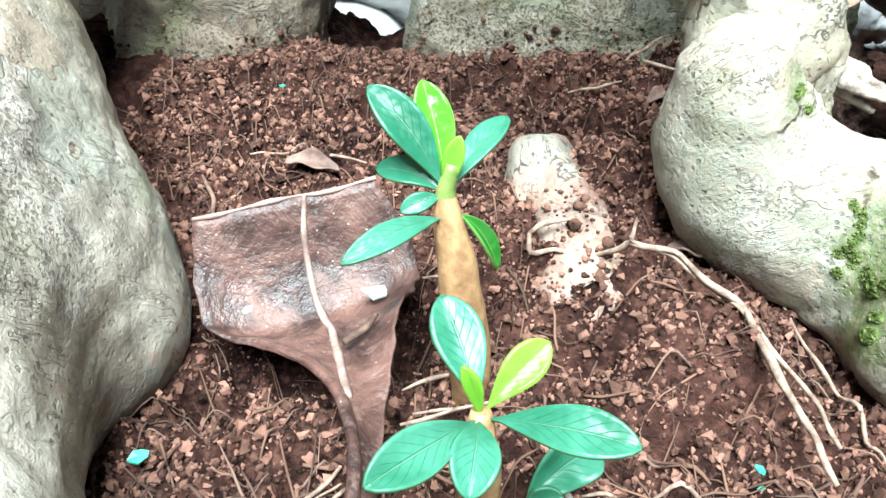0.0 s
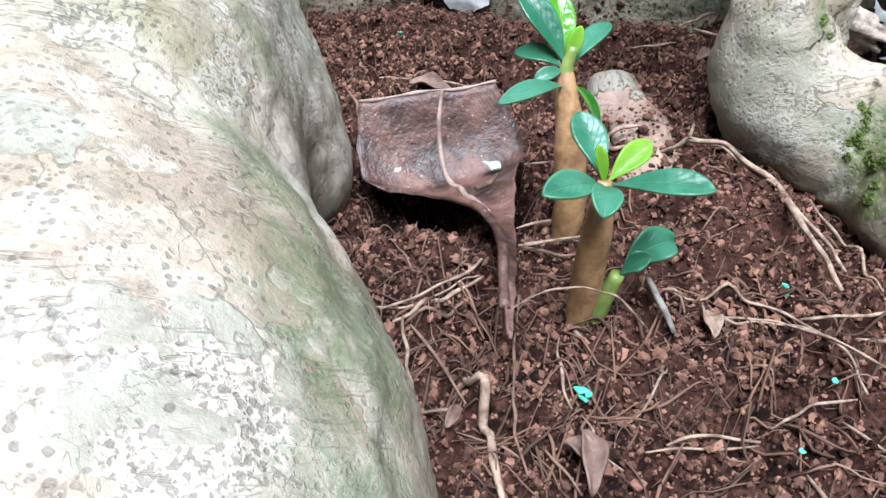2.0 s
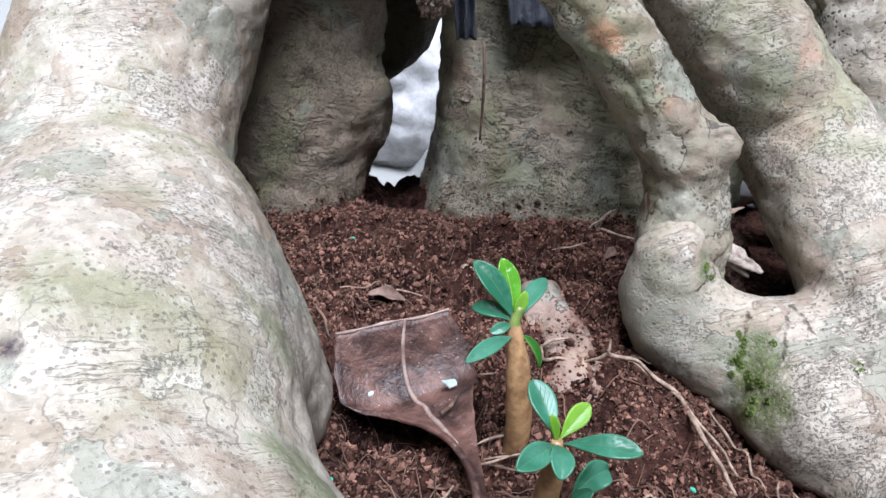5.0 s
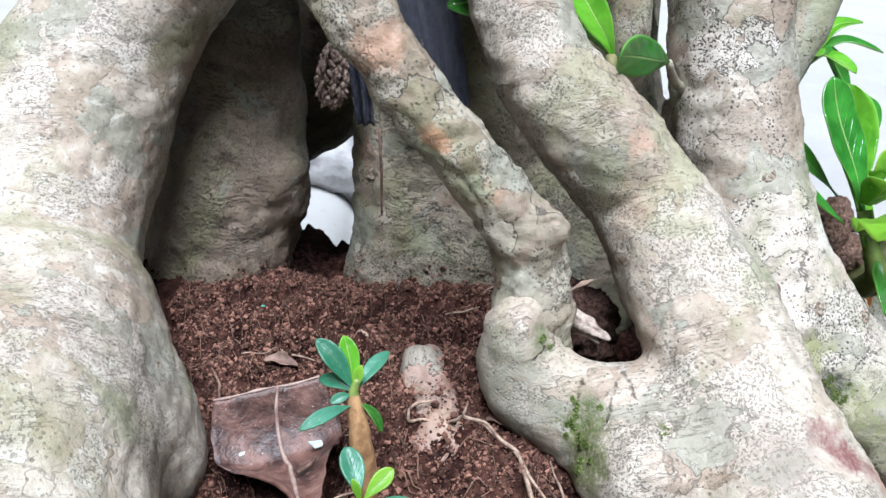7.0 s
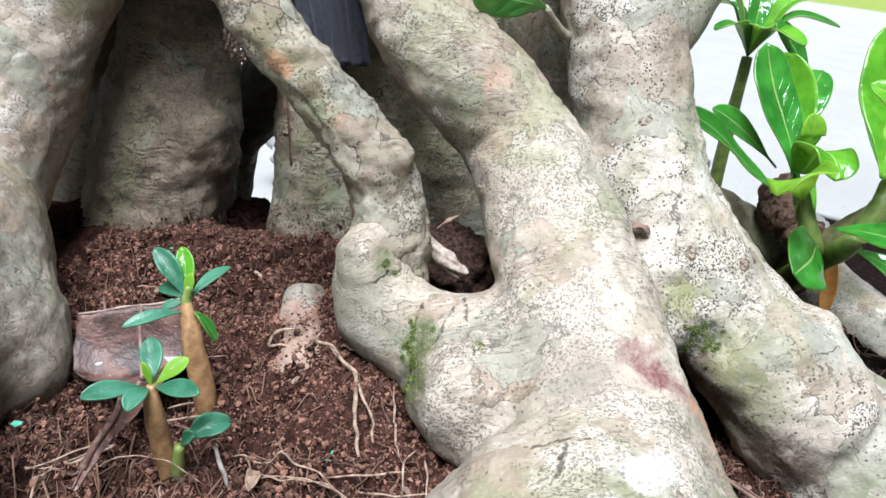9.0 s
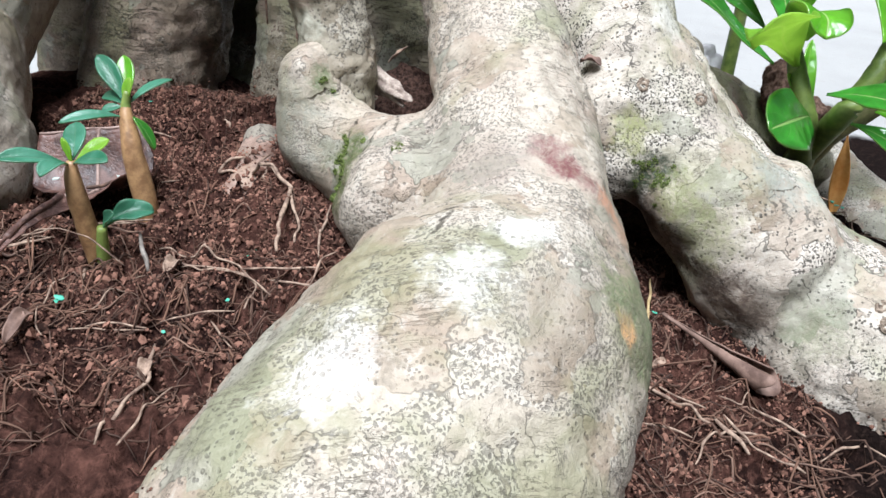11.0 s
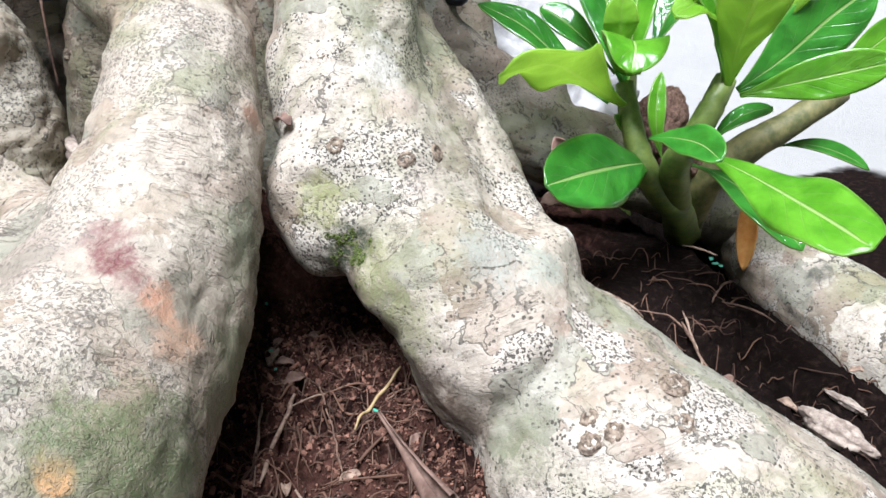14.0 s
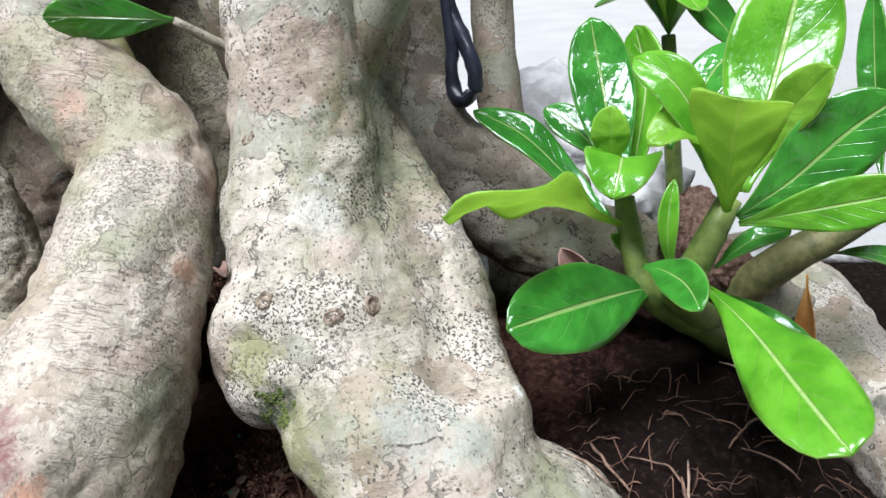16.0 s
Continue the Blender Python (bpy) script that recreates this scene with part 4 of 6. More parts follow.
moss(root_e, (0.0820, 0.1180, 0.029), 0.0095, 1400, 2)
moss(root_e, (0.0795, 0.1110, 0.022), 0.0095, 1400, 6)
moss(root_e, (0.066, 0.148, 0.053), 0.006, 250, 3)
moss(root_f, (0.2195, 0.1655, 0.029), 0.010, 1200, 4)
moss(root_e, (0.113, 0.1037, 0.046), 0.0028, 60, 5)


# ---------------------------------------------------------------- seedlings
def seedling(rows, label):
    s = thing("seedling", rows[0][:3], label, "seedling", "seedlings between the roots")
    v, f = tube_geometry([(x, y, z, r * 0.88) for x, y, z, r in rows], 20, 0.10, rows[0][0] * 99)
    mesh_object("stem", v, f, STEM, s, "swollen orange-brown stem")
    return s


s1 = seedling([(0.0032, 0.0730, -0.020, 0.0034), (0.0028, 0.0718, -0.011, 0.0041), (0.0018, 0.0703, 0.000, 0.0046), (0.0007, 0.0688, 0.0105, 0.0045), (-0.0003, 0.0675, 0.0205, 0.0041), (-0.0010, 0.0673, 0.0290, 0.0034), (-0.0014, 0.0682, 0.0350, 0.0018)],
              "young desert rose seedling with blue-green leaves and swollen stem")
N1 = (-0.0014, 0.0682, 0.0335)
leaf("leaf", N1, (-0.0040, 0.0765, 0.0400), (-0.0085, 0.0838, 0.0440), 0.0085, (0.25, -0.9, 0.45), SEEDLEAF, s1)
leaf("leaf", N1, (0.0035, 0.0730, 0.0390), (0.0088, 0.0770, 0.0420), 0.0062, (-0.3, -0.8, 0.6), YOUNGLEAF, s1, "yellow-green young leaf with a browned tip", belly=0.62)
leaf("leaf", N1, (0.0090, 0.0620, 0.0410), (0.0195, 0.0580, 0.0415), 0.0075, (0, -0.45, 0.9), SEEDLEAF, s1)
leaf("leaf", N1, (-0.0090, 0.0580, 0.0400), (-0.0175, 0.0510, 0.0390), 0.0075, (0.1, -0.5, 0.9), SEEDLEAF, s1, cup=0.4)
leaf("leaf", N1, (-0.0026, 0.0600, 0.0380), (-0.0035, 0.0535, 0.0340), 0.0075, (0, -0.5, 0.9), SEEDLEAF, s1, cup=0.45)
leaf("leaf", N1, (-0.0025, 0.0690, 0.0395), (-0.0050, 0.0695, 0.0430), 0.0028, (0, -0.9, 0.3), YOUNGLEAF, s1, "narrow yellow-green leaf bud", stalk=0.02)
rod("stem", [(0.0050, 0.0700, -0.014, 0.0026), (0.0065, 0.0690, 0.0005, 0.0024), (0.0078, 0.0680, 0.0100, 0.0018)], GREEN_STEM, s1, "thin green side stem", 10, 0.05)
leaf("leaf", (0.0078, 0.0680, 0.0085), (0.0140, 0.0740, 0.0175), (0.0230, 0.0795, 0.0140), 0.0095, (-0.1, -0.7, 0.7), SEEDLEAF, s1, "small crumpled green leaf", wave=0.25, cup=0.5)
leaf("leaf", (0.0078, 0.0680, 0.0085), (0.0110, 0.0680, 0.0150), (0.0140, 0.0670, 0.0170), 0.0050, (-0.3, -0.7, 0.6), SEEDLEAF, s1, wave=0.2, cup=0.6)

s2 = seedling([(0.0028, 0.1115, -0.018, 0.0044), (0.0020, 0.1115, -0.006, 0.0052), (0.0008, 0.1115, 0.003, 0.0055), (-0.0022, 0.1118, 0.0175, 0.0052), (-0.0045, 0.1132, 0.0280, 0.0045), (-0.0068, 0.1158, 0.0365, 0.0035), (-0.0082, 0.1178, 0.0430, 0.0020)],
              "taller desert rose seedling with green leaf rosette and swollen stem")
N2 = (-0.0078, 0.1172, 0.0410)
leaf("leaf", N2, (-0.0135, 0.1210, 0.0530), (-0.0245, 0.1268, 0.0588), 0.0085, (0.35, -0.8, 0.5), SEEDLEAF, s2)
leaf("leaf", N2, (-0.0095, 0.1235, 0.0515), (-0.0142, 0.1300, 0.0595), 0.0080, (0.1, -0.8, 0.6), BRIGHTLEAF, s2, "lighter green leaf")
leaf("leaf", N2, (-0.0030, 0.1240, 0.0490), (0.0045, 0.1350, 0.0505), 0.0068, (-0.5, -0.7, 0.5), SEEDLEAF, s2)
leaf("leaf", N2, (-0.0140, 0.1200, 0.0460), (-0.0222, 0.1245, 0.0418), 0.0064, (0.2, -0.6, 0.8), SEEDLEAF, s2)
leaf("leaf", N2, (-0.0120, 0.1150, 0.0420), (-0.0165, 0.1135, 0.0390), 0.0042, (0.2, -0.6, 0.8), SEEDLEAF, s2)
leaf("leaf", (-0.0070, 0.1155, 0.0370), (-0.0150, 0.1070, 0.0420), (-0.0262, 0.0985, 0.0370), 0.0056, (0.1, -0.5, 0.9), SEEDLEAF, s2)
leaf("leaf", (-0.0060, 0.1160, 0.0385), (0.0005, 0.1160, 0.0360), (0.0045, 0.1160, 0.0245), 0.0048, (0.8, -0.5, 0.4), DEEPLEAF, s2, "drooping dark green leaf", cup=0.5)
leaf("leaf", N2, (-0.0075, 0.1178, 0.0485), (-0.0060, 0.1195, 0.0535), 0.0042, (0, -0.9, 0.4), YOUNGLEAF, s2, "small bright young leaf", stalk=0.03)
rod("stem", [(-0.0065, 0.1155, 0.0350, 0.0028), (-0.0078, 0.1172, 0.0410, 0.0022), (-0.0070, 0.1182, 0.0480, 0.0014)], GREEN_STEM, s2, "green stem tip", 10, 0.03)


# ---------------------------------------------------------------- large dead leaf between the roots
def big_dead_leaf():
    t = thing("dead_leaf", (-0.035, 0.13, -0.006), "large curled brown dead leaf with a pale midrib on soil", "leaf")
    left = spline([(-0.0677, 0.1411, 0.0134), (-0.0665, 0.1335, 0.0015), (-0.0618, 0.1235, -0.0070), (-0.0490, 0.1172, -0.0026), (-0.0368, 0.1082, 0.0014), (-0.0258, 0.0924, 0.0082), (-0.0214, 0.0760, 0.0098), (-0.0208, 0.0600, 0.0088), (-0.0195, 0.0440, 0.0060)], 6)
    right = spline([(-0.0243, 0.1543, 0.0207), (-0.0165, 0.1490, 0.0105), (-0.0115, 0.1416, 0.0028), (-0.0130, 0.1310, 0.0045), (-0.0158, 0.1208, 0.0071), (-0.0165, 0.1000, 0.0055), (-0.0168, 0.0744, 0.0075), (-0.0175, 0.0600, 0.0080), (-0.0182, 0.0440, 0.0055)], 6)
    n, m = len(left), 24

    def at(i, s):
        a, b = Vector(left[i]), Vector(right[i])
        u = i / (n - 1)
        p = a.lerp(b, s)
        belly = (4 * s * (1 - s)) ** 0.8
        p.z -= 0.0058 * belly * min(1, (b - a).length / 0.03) * (0.05 + 0.95 * ease(u, 0.0, 0.14)) * (1 - 0.7 * ease(u, 0.5, 0.7))
        # the lower edge rolls under, the others are ragged
        roll = ease(u, 0.22, 0.34) * max(0.0, 1 - s / 0.14)
        p.z += 0.0016 * roll * (1 - roll) * 4 - 0.0012 * roll ** 3
        frayed = max(0.0, s - 0.9) * 10 + max(0.0, 0.1 - s) * 10 * (1 - ease(u, 0.2, 0.3))
        p.x += 0.0012 * frayed * noise.noise(p * 210)
        p.z += 0.0006 * noise.noise(p * 170) + 0.0014 * noise.noise(p * 48)
        return p

    verts = [at(i, j / m) for i in range(n) for j in range(m + 1)]
    faces = [(i * (m + 1) + j, i * (m + 1) + j + 1, (i + 1) * (m + 1) + j + 1, (i + 1) * (m + 1) + j) for i in range(n - 1) for j in range(m)]
    blade = mesh_object("blade", verts, faces, DRY, t, "brown leathery blade with torn edge")
    s = blade.modifiers.new("thickness", "SOLIDIFY")
    s.thickness, s.offset = 0.0005, 0
    rib = [(*(at(i, s) + Vector((0, 0, 0.0004))), r) for i, s, r in ((0, 0.60, 0.0006), (3, 0.55, 0.0008), (6, 0.53, 0.0009), (10, 0.52, 0.0009), (14, 0.51, 0.0010), (18, 0.48, 0.0010), (22, 0.42, 0.0011), (26, 0.32, 0.0011), (30, 0.15, 0.0010))]
    rod("midrib", rib, DRY_RIB, t, "pale raised midrib", 8, 0.25)
    rod("rim", [(*(at(0, j / 9) + Vector((0, 0, 0.0002))), 0.00055 + 0.0002 * math.sin(j * 2.2)) for j in range(10)], DRY_RIB, t, "pale rolled rim", 8, 0.4)
    rod("rim", [(*(at(i, 0.03) + Vector((0, 0, -0.0002))), 0.0002 + 0.0011 * ease(i, 13, 30)) for i in range(13, n, 4)], DRY, t, "thick rolled lower edge", 10, 0.3)


big_dead_leaf()


def chip(name, place, size, material, label, category, turn=0.0, flat=0.25, group="", seed=0, tilt=0.0):
    """A small irregular flake with real thickness."""
    rng = random.Random(seed)
    sides = 7
    verts, faces = [], []
    rim = [(math.cos(6.283 * k / sides) * size * rng.uniform(0.6, 1.1), math.sin(6.283 * k / sides) * size * 0.6 * rng.uniform(0.6, 1.1)) for k in range(sides)]
    lift = [size * rng.uniform(-0.12, 0.2) for _ in range(sides)]
    for z in (-0.5, 0.5):
        verts += [Vector((x, y, h + z * size * flat)) for (x, y), h in zip(rim, lift)]
    verts += [Vector((0, 0, -0.4 * size * flat)), Vector((0, 0, 0.9 * size * flat))]
    for k in range(sides):
        q = (k + 1) % sides
        faces += [(k, q, sides + q, sides + k), (q, k, 2 * sides), (sides + k, sides + q, 2 * sides + 1)]
    ob = mesh_object(name, verts, faces, material, smooth=False)
    ob.matrix_world = pose(*place, tilt, tilt * 0.6, turn)
    return tagged(ob, label, category, group)


chip("leaf_flake", (-0.0221, 0.1335, 0.0006), 0.0042, PALE_CHIP, "small pale flake lying on the dead leaf", "flake", 20, 0.14, seed=1, tilt=4)
chip("leaf_flake", (-0.0523, 0.1266, -0.0020), 0.0017, PALE_CHIP, "tiny pale flake lying on the dead leaf", "flake", 60, 0.2, seed=2)
rod("twig", [(-0.0275, 0.1130, 0.0030, 0.0008), (-0.0235, 0.1180, 0.0025, 0.0009), (-0.0210, 0.1225, 0.0035, 0.0006)], DARK_TWIG, None, "", 8)
tagged(bpy.data.objects["twig"], "short dark twig lying on the dead leaf", "twig", "twigs on the soil")


# ---------------------------------------------------------------- twigs and rootlets, one by one
def twig(points, radius, material, label):
    """A crooked thin rod that follows the lie of the crumbs below it."""
    rng = random.Random(points[0][0])
    way = []
    for a, b in zip(points[:-1], points[1:]):
        a, b = Vector(a), Vector(b)
        n = max(1, round((b - a).length / 0.005))
        way += [a.lerp(b, k / n) for k in range(n)]
    way.append(Vector(points[-1]))
    r, n, rows = (0.62 if points[0][0] < 0.18 else 0.5) * radius, len(way), []
    for i, p in enumerate(way):
        w = 0.0005 if 0 < i < n - 1 else 0.0
        x, y = p.x + rng.uniform(-w, w), p.y + rng.uniform(-w, w)
        z = max(p.z, crumbled(x, y) + 0.0008 + 0.5 * r) + rng.uniform(0, w)
        rows.append((x, y, z, r * rng.uniform(0.7, 1.2) * (0.6 if i in (0, n - 1) else 1)))
    v, f = tube_geometry(rows, 8, 0.2, points[0][1] * 50, 3)
    ob = mesh_object("twig", v, f, material)
    return tagged(ob, label, "twig", "twigs on the soil")


twig([(-0.0676, 0.1992, -0.0020), (-0.0551, 0.1995, -0.0008), (-0.0400, 0.1983, 0.0002), (-0.0300, 0.1949, 0.0006)], 0.00075, TWIG, "thin pale dry twig lying on the soil")
twig([(0.0404, 0.1434, 0.0139), (0.0491, 0.1360, 0.0174), (0.0560, 0.1290, 0.0150), (0.0626, 0.1238, 0.0129), (0.0650, 0.1080, 0.0110), (0.0680, 0.0940, 0.0090), (0.0718, 0.0814, 0.0045)], 0.0014, TWIG, "long pale forked rootlet beside the stout root")
twig([(0.0404, 0.1434, 0.0150), (0.0500, 0.1350, 0.0160), (0.0600, 0.1270, 0.0120), (0.0655, 0.1150, 0.0110), (0.0735, 0.1030, 0.0070), (0.0760, 0.0900, 0.0050)], 0.0010, TWIG, "long pale forked rootlet beside the stout root")
twig([(0.0174, 0.1558, 0.0060), (0.0215, 0.1572, 0.0090), (0.0280, 0.1568, 0.0110)], 0.0013, TWIG, "pale winding rootlet on the red soil")
twig([(0.0174, 0.1558, 0.0060), (0.0180, 0.1500, 0.0040), (0.0240, 0.1490, 0.0040), (0.0343, 0.1493, 0.0050), (0.0390, 0.1450, 0.0110), (0.0404, 0.1434, 0.0150), (0.0430, 0.1500, 0.0170)], 0.0013, TWIG, "pale winding rootlet on the red soil")
twig([(0.0786, 0.1320, 0.0059), (0.0815, 0.1152, 0.0040), (0.0842, 0.0949, 0.0018), (0.0869, 0.0874, 0.0017)], 0.00080, TWIG, "pale winding rootlet on the red soil")
twig([(-0.0110, 0.1024, -0.0073), (-0.0041, 0.1031, -0.0066), (0.0048, 0.1040, -0.0053)], 0.00078, TWIG, "thin pale dry twig lying on the soil")
twig([(-0.0137, 0.1081, -0.0062), (-0.0053, 0.1123, -0.0052), (0.0008, 0.1134, -0.0040)], 0.00080, TWIG, "thin pale dry twig lying on the soil")
twig([(-0.0120, 0.1010, -0.0079), (-0.0005, 0.0986, -0.0076), (0.0074, 0.0994, -0.0066)], 0.00096, DARK_TWIG, "thin dark brown twig half sunk in the soil")
twig([(-0.0105, 0.1463, -0.0043), (-0.0051, 0.1464, -0.0030), (-0.0010, 0.1456, -0.0015)], 0.00077, TWIG, "thin pale dry twig lying on the soil")
twig([(-0.0460, 0.0629, -0.0101), (-0.0345, 0.0692, -0.0070), (-0.0235, 0.0814, -0.0059)], 0.00103, TWIG, "thin pale dry twig lying on the soil")
twig([(-0.0434, 0.0623, -0.0107), (-0.0326, 0.0656, -0.0088), (-0.0264, 0.0739, -0.0072)], 0.00085, DARK_TWIG, "thin dark brown twig half sunk in the soil")
twig([(0.0357, 0.0729, -0.0058), (0.0485, 0.0735, -0.0041), (0.0609, 0.0726, -0.0031), (0.0711, 0.0655, -0.0030)], 0.00071, TWIG, "thin pale dry twig lying on the soil")
twig([(0.0733, 0.0695, -0.0017), (0.0883, 0.0685, -0.0004), (0.1000, 0.0719, -0.0000)], 0.00071, TWIG, "thin pale dry twig lying on the soil")
twig([(0.0970, 0.0875, 0.0019), (0.0993, 0.0797, 0.0012), (0.0994, 0.0694, -0.0004)], 0.00074, TWIG, "pale winding rootlet on the red soil")
twig([(-0.0787, 0.1844, -0.0016), (-0.0729, 0.1737, -0.0026), (-0.0700, 0.1633, -0.0039)], 0.00094, DARK_TWIG, "thin dark brown twig half sunk in the soil")
twig([(0.0359, 0.2316, 0.0130), (0.0459, 0.2334, 0.0143), (0.0555, 0.2389, 0.0156)], 0.00083, TWIG, "thin pale dry twig lying on the soil")
twig([(0.0576, 0.2470, 0.0198), (0.0703, 0.2625, 0.0210), (0.0790, 0.2720, 0.0215)], 0.00108, TWIG, "thin pale dry twig lying on the soil")
twig([(0.0653, 0.2523, 0.0185), (0.0736, 0.2445, 0.0189), (0.0818, 0.2423, 0.0190)], 0.00114, TWIG, "thin pale dry twig lying on the soil")
twig([(-0.0437, 0.0637, -0.0088), (-0.0383, 0.0391, -0.0137), (-0.0342, 0.0202, -0.0159)], 0.00095, TWIG, "grey peeling stick lying in dark fibres")
twig([(-0.0267, 0.0505, -0.0147), (-0.0213, 0.0374, -0.0156), (-0.0195, 0.0295, -0.0164), (-0.0165, 0.0175, -0.0175)], 0.00174, TWIG, "crumbling pale bare root on the soil")
twig([(-0.0414, 0.0619, -0.0095), (-0.0320, 0.0502, -0.0118), (-0.0260, 0.0406, -0.0130)], 0.00075, DARK_TWIG, "thin dark brown twig half sunk in the soil")
twig([(0.0147, 0.0319, -0.0121), (0.0217, 0.0334, -0.0116), (0.0274, 0.0336, -0.0111), (0.0407, 0.0357, -0.0096)], 0.00057, TWIG, "pale winding rootlet on the red soil")
twig([(0.0341, 0.0740, -0.0045), (0.0535, 0.0736, -0.0028), (0.0653, 0.0690, -0.0021), (0.0774, 0.0600, -0.0023)], 0.00066, TWIG, "thin pale dry twig lying on the soil")
twig([(-0.0000, 0.0374, -0.0117), (0.0042, 0.0297, -0.0121), (0.0089, 0.0259, -0.0120)], 0.00056, TWIG, "thin pale dry twig lying on the soil")
twig([(0.0242, 0.0671, -0.0074), (0.0230, 0.0551, -0.0088), (0.0173, 0.0454, -0.0104), (0.0107, 0.0384, -0.0117)], 0.00050, TWIG, "pale winding rootlet on the red soil")
twig([(0.0445, 0.0402, -0.0084), (0.0558, 0.0475, -0.0066), (0.0676, 0.0505, -0.0054)], 0.00060, TWIG, "pale winding rootlet on the red soil")
twig([(0.0617, 0.0437, -0.0066), (0.0692, 0.0357, -0.0072), (0.0751, 0.0309, -0.0069)], 0.00057, TWIG, "thin pale dry twig lying on the soil")
twig([(-0.0144, 0.0647, -0.0100), (-0.0146, 0.0484, -0.0122), (-0.0143, 0.0338, -0.0136), (-0.0120, 0.0222, -0.0143)], 0.00072, DARK_TWIG, "thin dark brown twig half sunk in the soil")
twig([(-0.0032, 0.0639, -0.0092), (-0.0040, 0.0519, -0.0104), (-0.0013, 0.0413, -0.0114)], 0.00075, TWIG, "thin pale dry twig lying on the soil")
twig([(-0.0003, 0.0698, -0.0094), (0.0028, 0.0620, -0.0100), (0.0053, 0.0558, -0.0099)], 0.00092, TWIG, "white splinter of wood beside a seedling")
twig([(-0.0499, 0.0652, -0.0085), (-0.0400, 0.0694, -0.0059), (-0.0352, 0.0728, -0.0044), (-0.0236, 0.0849, -0.0044)], 0.00081, TWIG, "thin pale dry twig lying on the soil")
twig([(-0.0517, 0.0678, -0.0100), (-0.0423, 0.0675, -0.0086), (-0.0324, 0.0746, -0.0070), (-0.0219, 0.0866, -0.0072)], 0.00055, TWIG, "thin pale dry twig lying on the soil")
twig([(-0.0305, 0.0301, -0.0158), (-0.0280, 0.0384, -0.0145), (-0.0267, 0.0426, -0.0136)], 0.00059, DARK_TWIG, "thin dark brown twig half sunk in the soil")
twig([(-0.0080, 0.0302, -0.0133), (-0.0036, 0.0240, -0.0133), (-0.0004, 0.0197, -0.0141)], 0.00055, DARK_TWIG, "thin dark brown twig half sunk in the soil")
twig([(0.0405, 0.1074, -0.0007), (0.0458, 0.1121, 0.0009), (0.0500, 0.1096, 0.0009)], 0.00063, DARK_TWIG, "thin dark brown twig half sunk in the soil")
twig([(-0.0136, 0.0976, -0.0053), (-0.0045, 0.1005, -0.0046), (0.0077, 0.1041, -0.0026)], 0.00076, TWIG, "thin pale dry twig lying on the soil")
twig([(-0.0374, 0.0378, -0.0155), (-0.0317, 0.0387, -0.0141), (-0.0264, 0.0397, -0.0143)], 0.00071, RUST, "reddish dry bark strip on the soil")
twig([(0.0231, 0.0808, -0.0057), (0.0420, 0.0819, -0.0039), (0.0574, 0.0778, -0.0029), (0.0697, 0.0664, -0.0029), (0.0706, 0.0521, -0.0048)], 0.00077, TWIG, "pale winding rootlet on the red soil")
twig([(0.0197, 0.0341, -0.0114), (0.0303, 0.0377, -0.0101), (0.0412, 0.0366, -0.0093)], 0.00079, TWIG, "pale winding rootlet on the red soil")
twig([(0.0843, -0.0140, -0.0089), (0.0888, 0.0081, -0.0058), (0.0929, 0.0319, -0.0034), (0.0979, 0.0597, -0.0000)], 0.00073, TWIG, "thin pale dry twig lying on the soil")
twig([(0.0876, -0.0138, -0.0069), (0.0913, 0.0115, -0.0037), (0.0963, 0.0299, -0.0012), (0.1014, 0.0489, 0.0004)], 0.00063, DARK_TWIG, "thin dark brown twig half sunk in the soil")
twig([(0.0540, -0.0160, -0.0134), (0.0534, 0.0015, -0.0118), (0.0555, 0.0112, -0.0106), (0.0489, 0.0284, -0.0090)], 0.00106, TWIG, "thin pale dry twig lying on the soil")
twig([(0.0608, -0.0160, -0.0120), (0.0624, 0.0018, -0.0102), (0.0648, 0.0092, -0.0093)], 0.00068, TWIG, "thin pale dry twig lying on the soil")
twig([(0.0606, 0.0751, -0.0021), (0.0759, 0.0769, -0.0006), (0.0906, 0.0809, 0.0009)], 0.00077, TWIG, "thin pale dry twig lying on the soil")
twig([(0.0902, 0.0649, 0.0003), (0.0887, 0.0839, 0.0027), (0.0932, 0.0912, 0.0033)], 0.00077, TWIG, "thin pale dry twig lying on the soil")
twig([(0.0224, -0.0166, -0.0171), (0.0073, -0.0016, -0.0162), (-0.0036, 0.0197, -0.0147)], 0.00088, DARK_TWIG, "thin dark brown twig half sunk in the soil")
twig([(0.2335, 0.1834, -0.0327), (0.2316, 0.1627, -0.0347), (0.2290, 0.1426, -0.0373)], 0.00151, YELLOW_TWIG, "yellowish straw stick on the soil")
twig([(0.2195, 0.1097, -0.0418), (0.2391, 0.0941, -0.0436), (0.2526, 0.0867, -0.0442)], 0.00147, TWIG, "thin pale dry twig lying on the soil")
twig([(0.2533, 0.0886, -0.0430), (0.2581, 0.0824, -0.0440), (0.2641, 0.0730, -0.0451)], 0.00196, TWIG, "short pale broken stick on the soil")
twig([(0.1976, 0.1531, -0.0357), (0.2011, 0.1309, -0.0385), (0.2061, 0.1081, -0.0411)], 0.00166, TWIG, "thin pale dry twig lying on the soil")
twig([(0.2694, 0.1006, -0.0424), (0.2798, 0.0958, -0.0434), (0.2898, 0.0887, -0.0440)], 0.00121, TWIG, "thin pale dry twig lying on the soil")
twig([(0.2565, 0.1037, -0.0416), (0.2652, 0.1000, -0.0417), (0.2705, 0.1099, -0.0403)], 0.00084, TWIG, "thin pale dry twig lying on the soil")
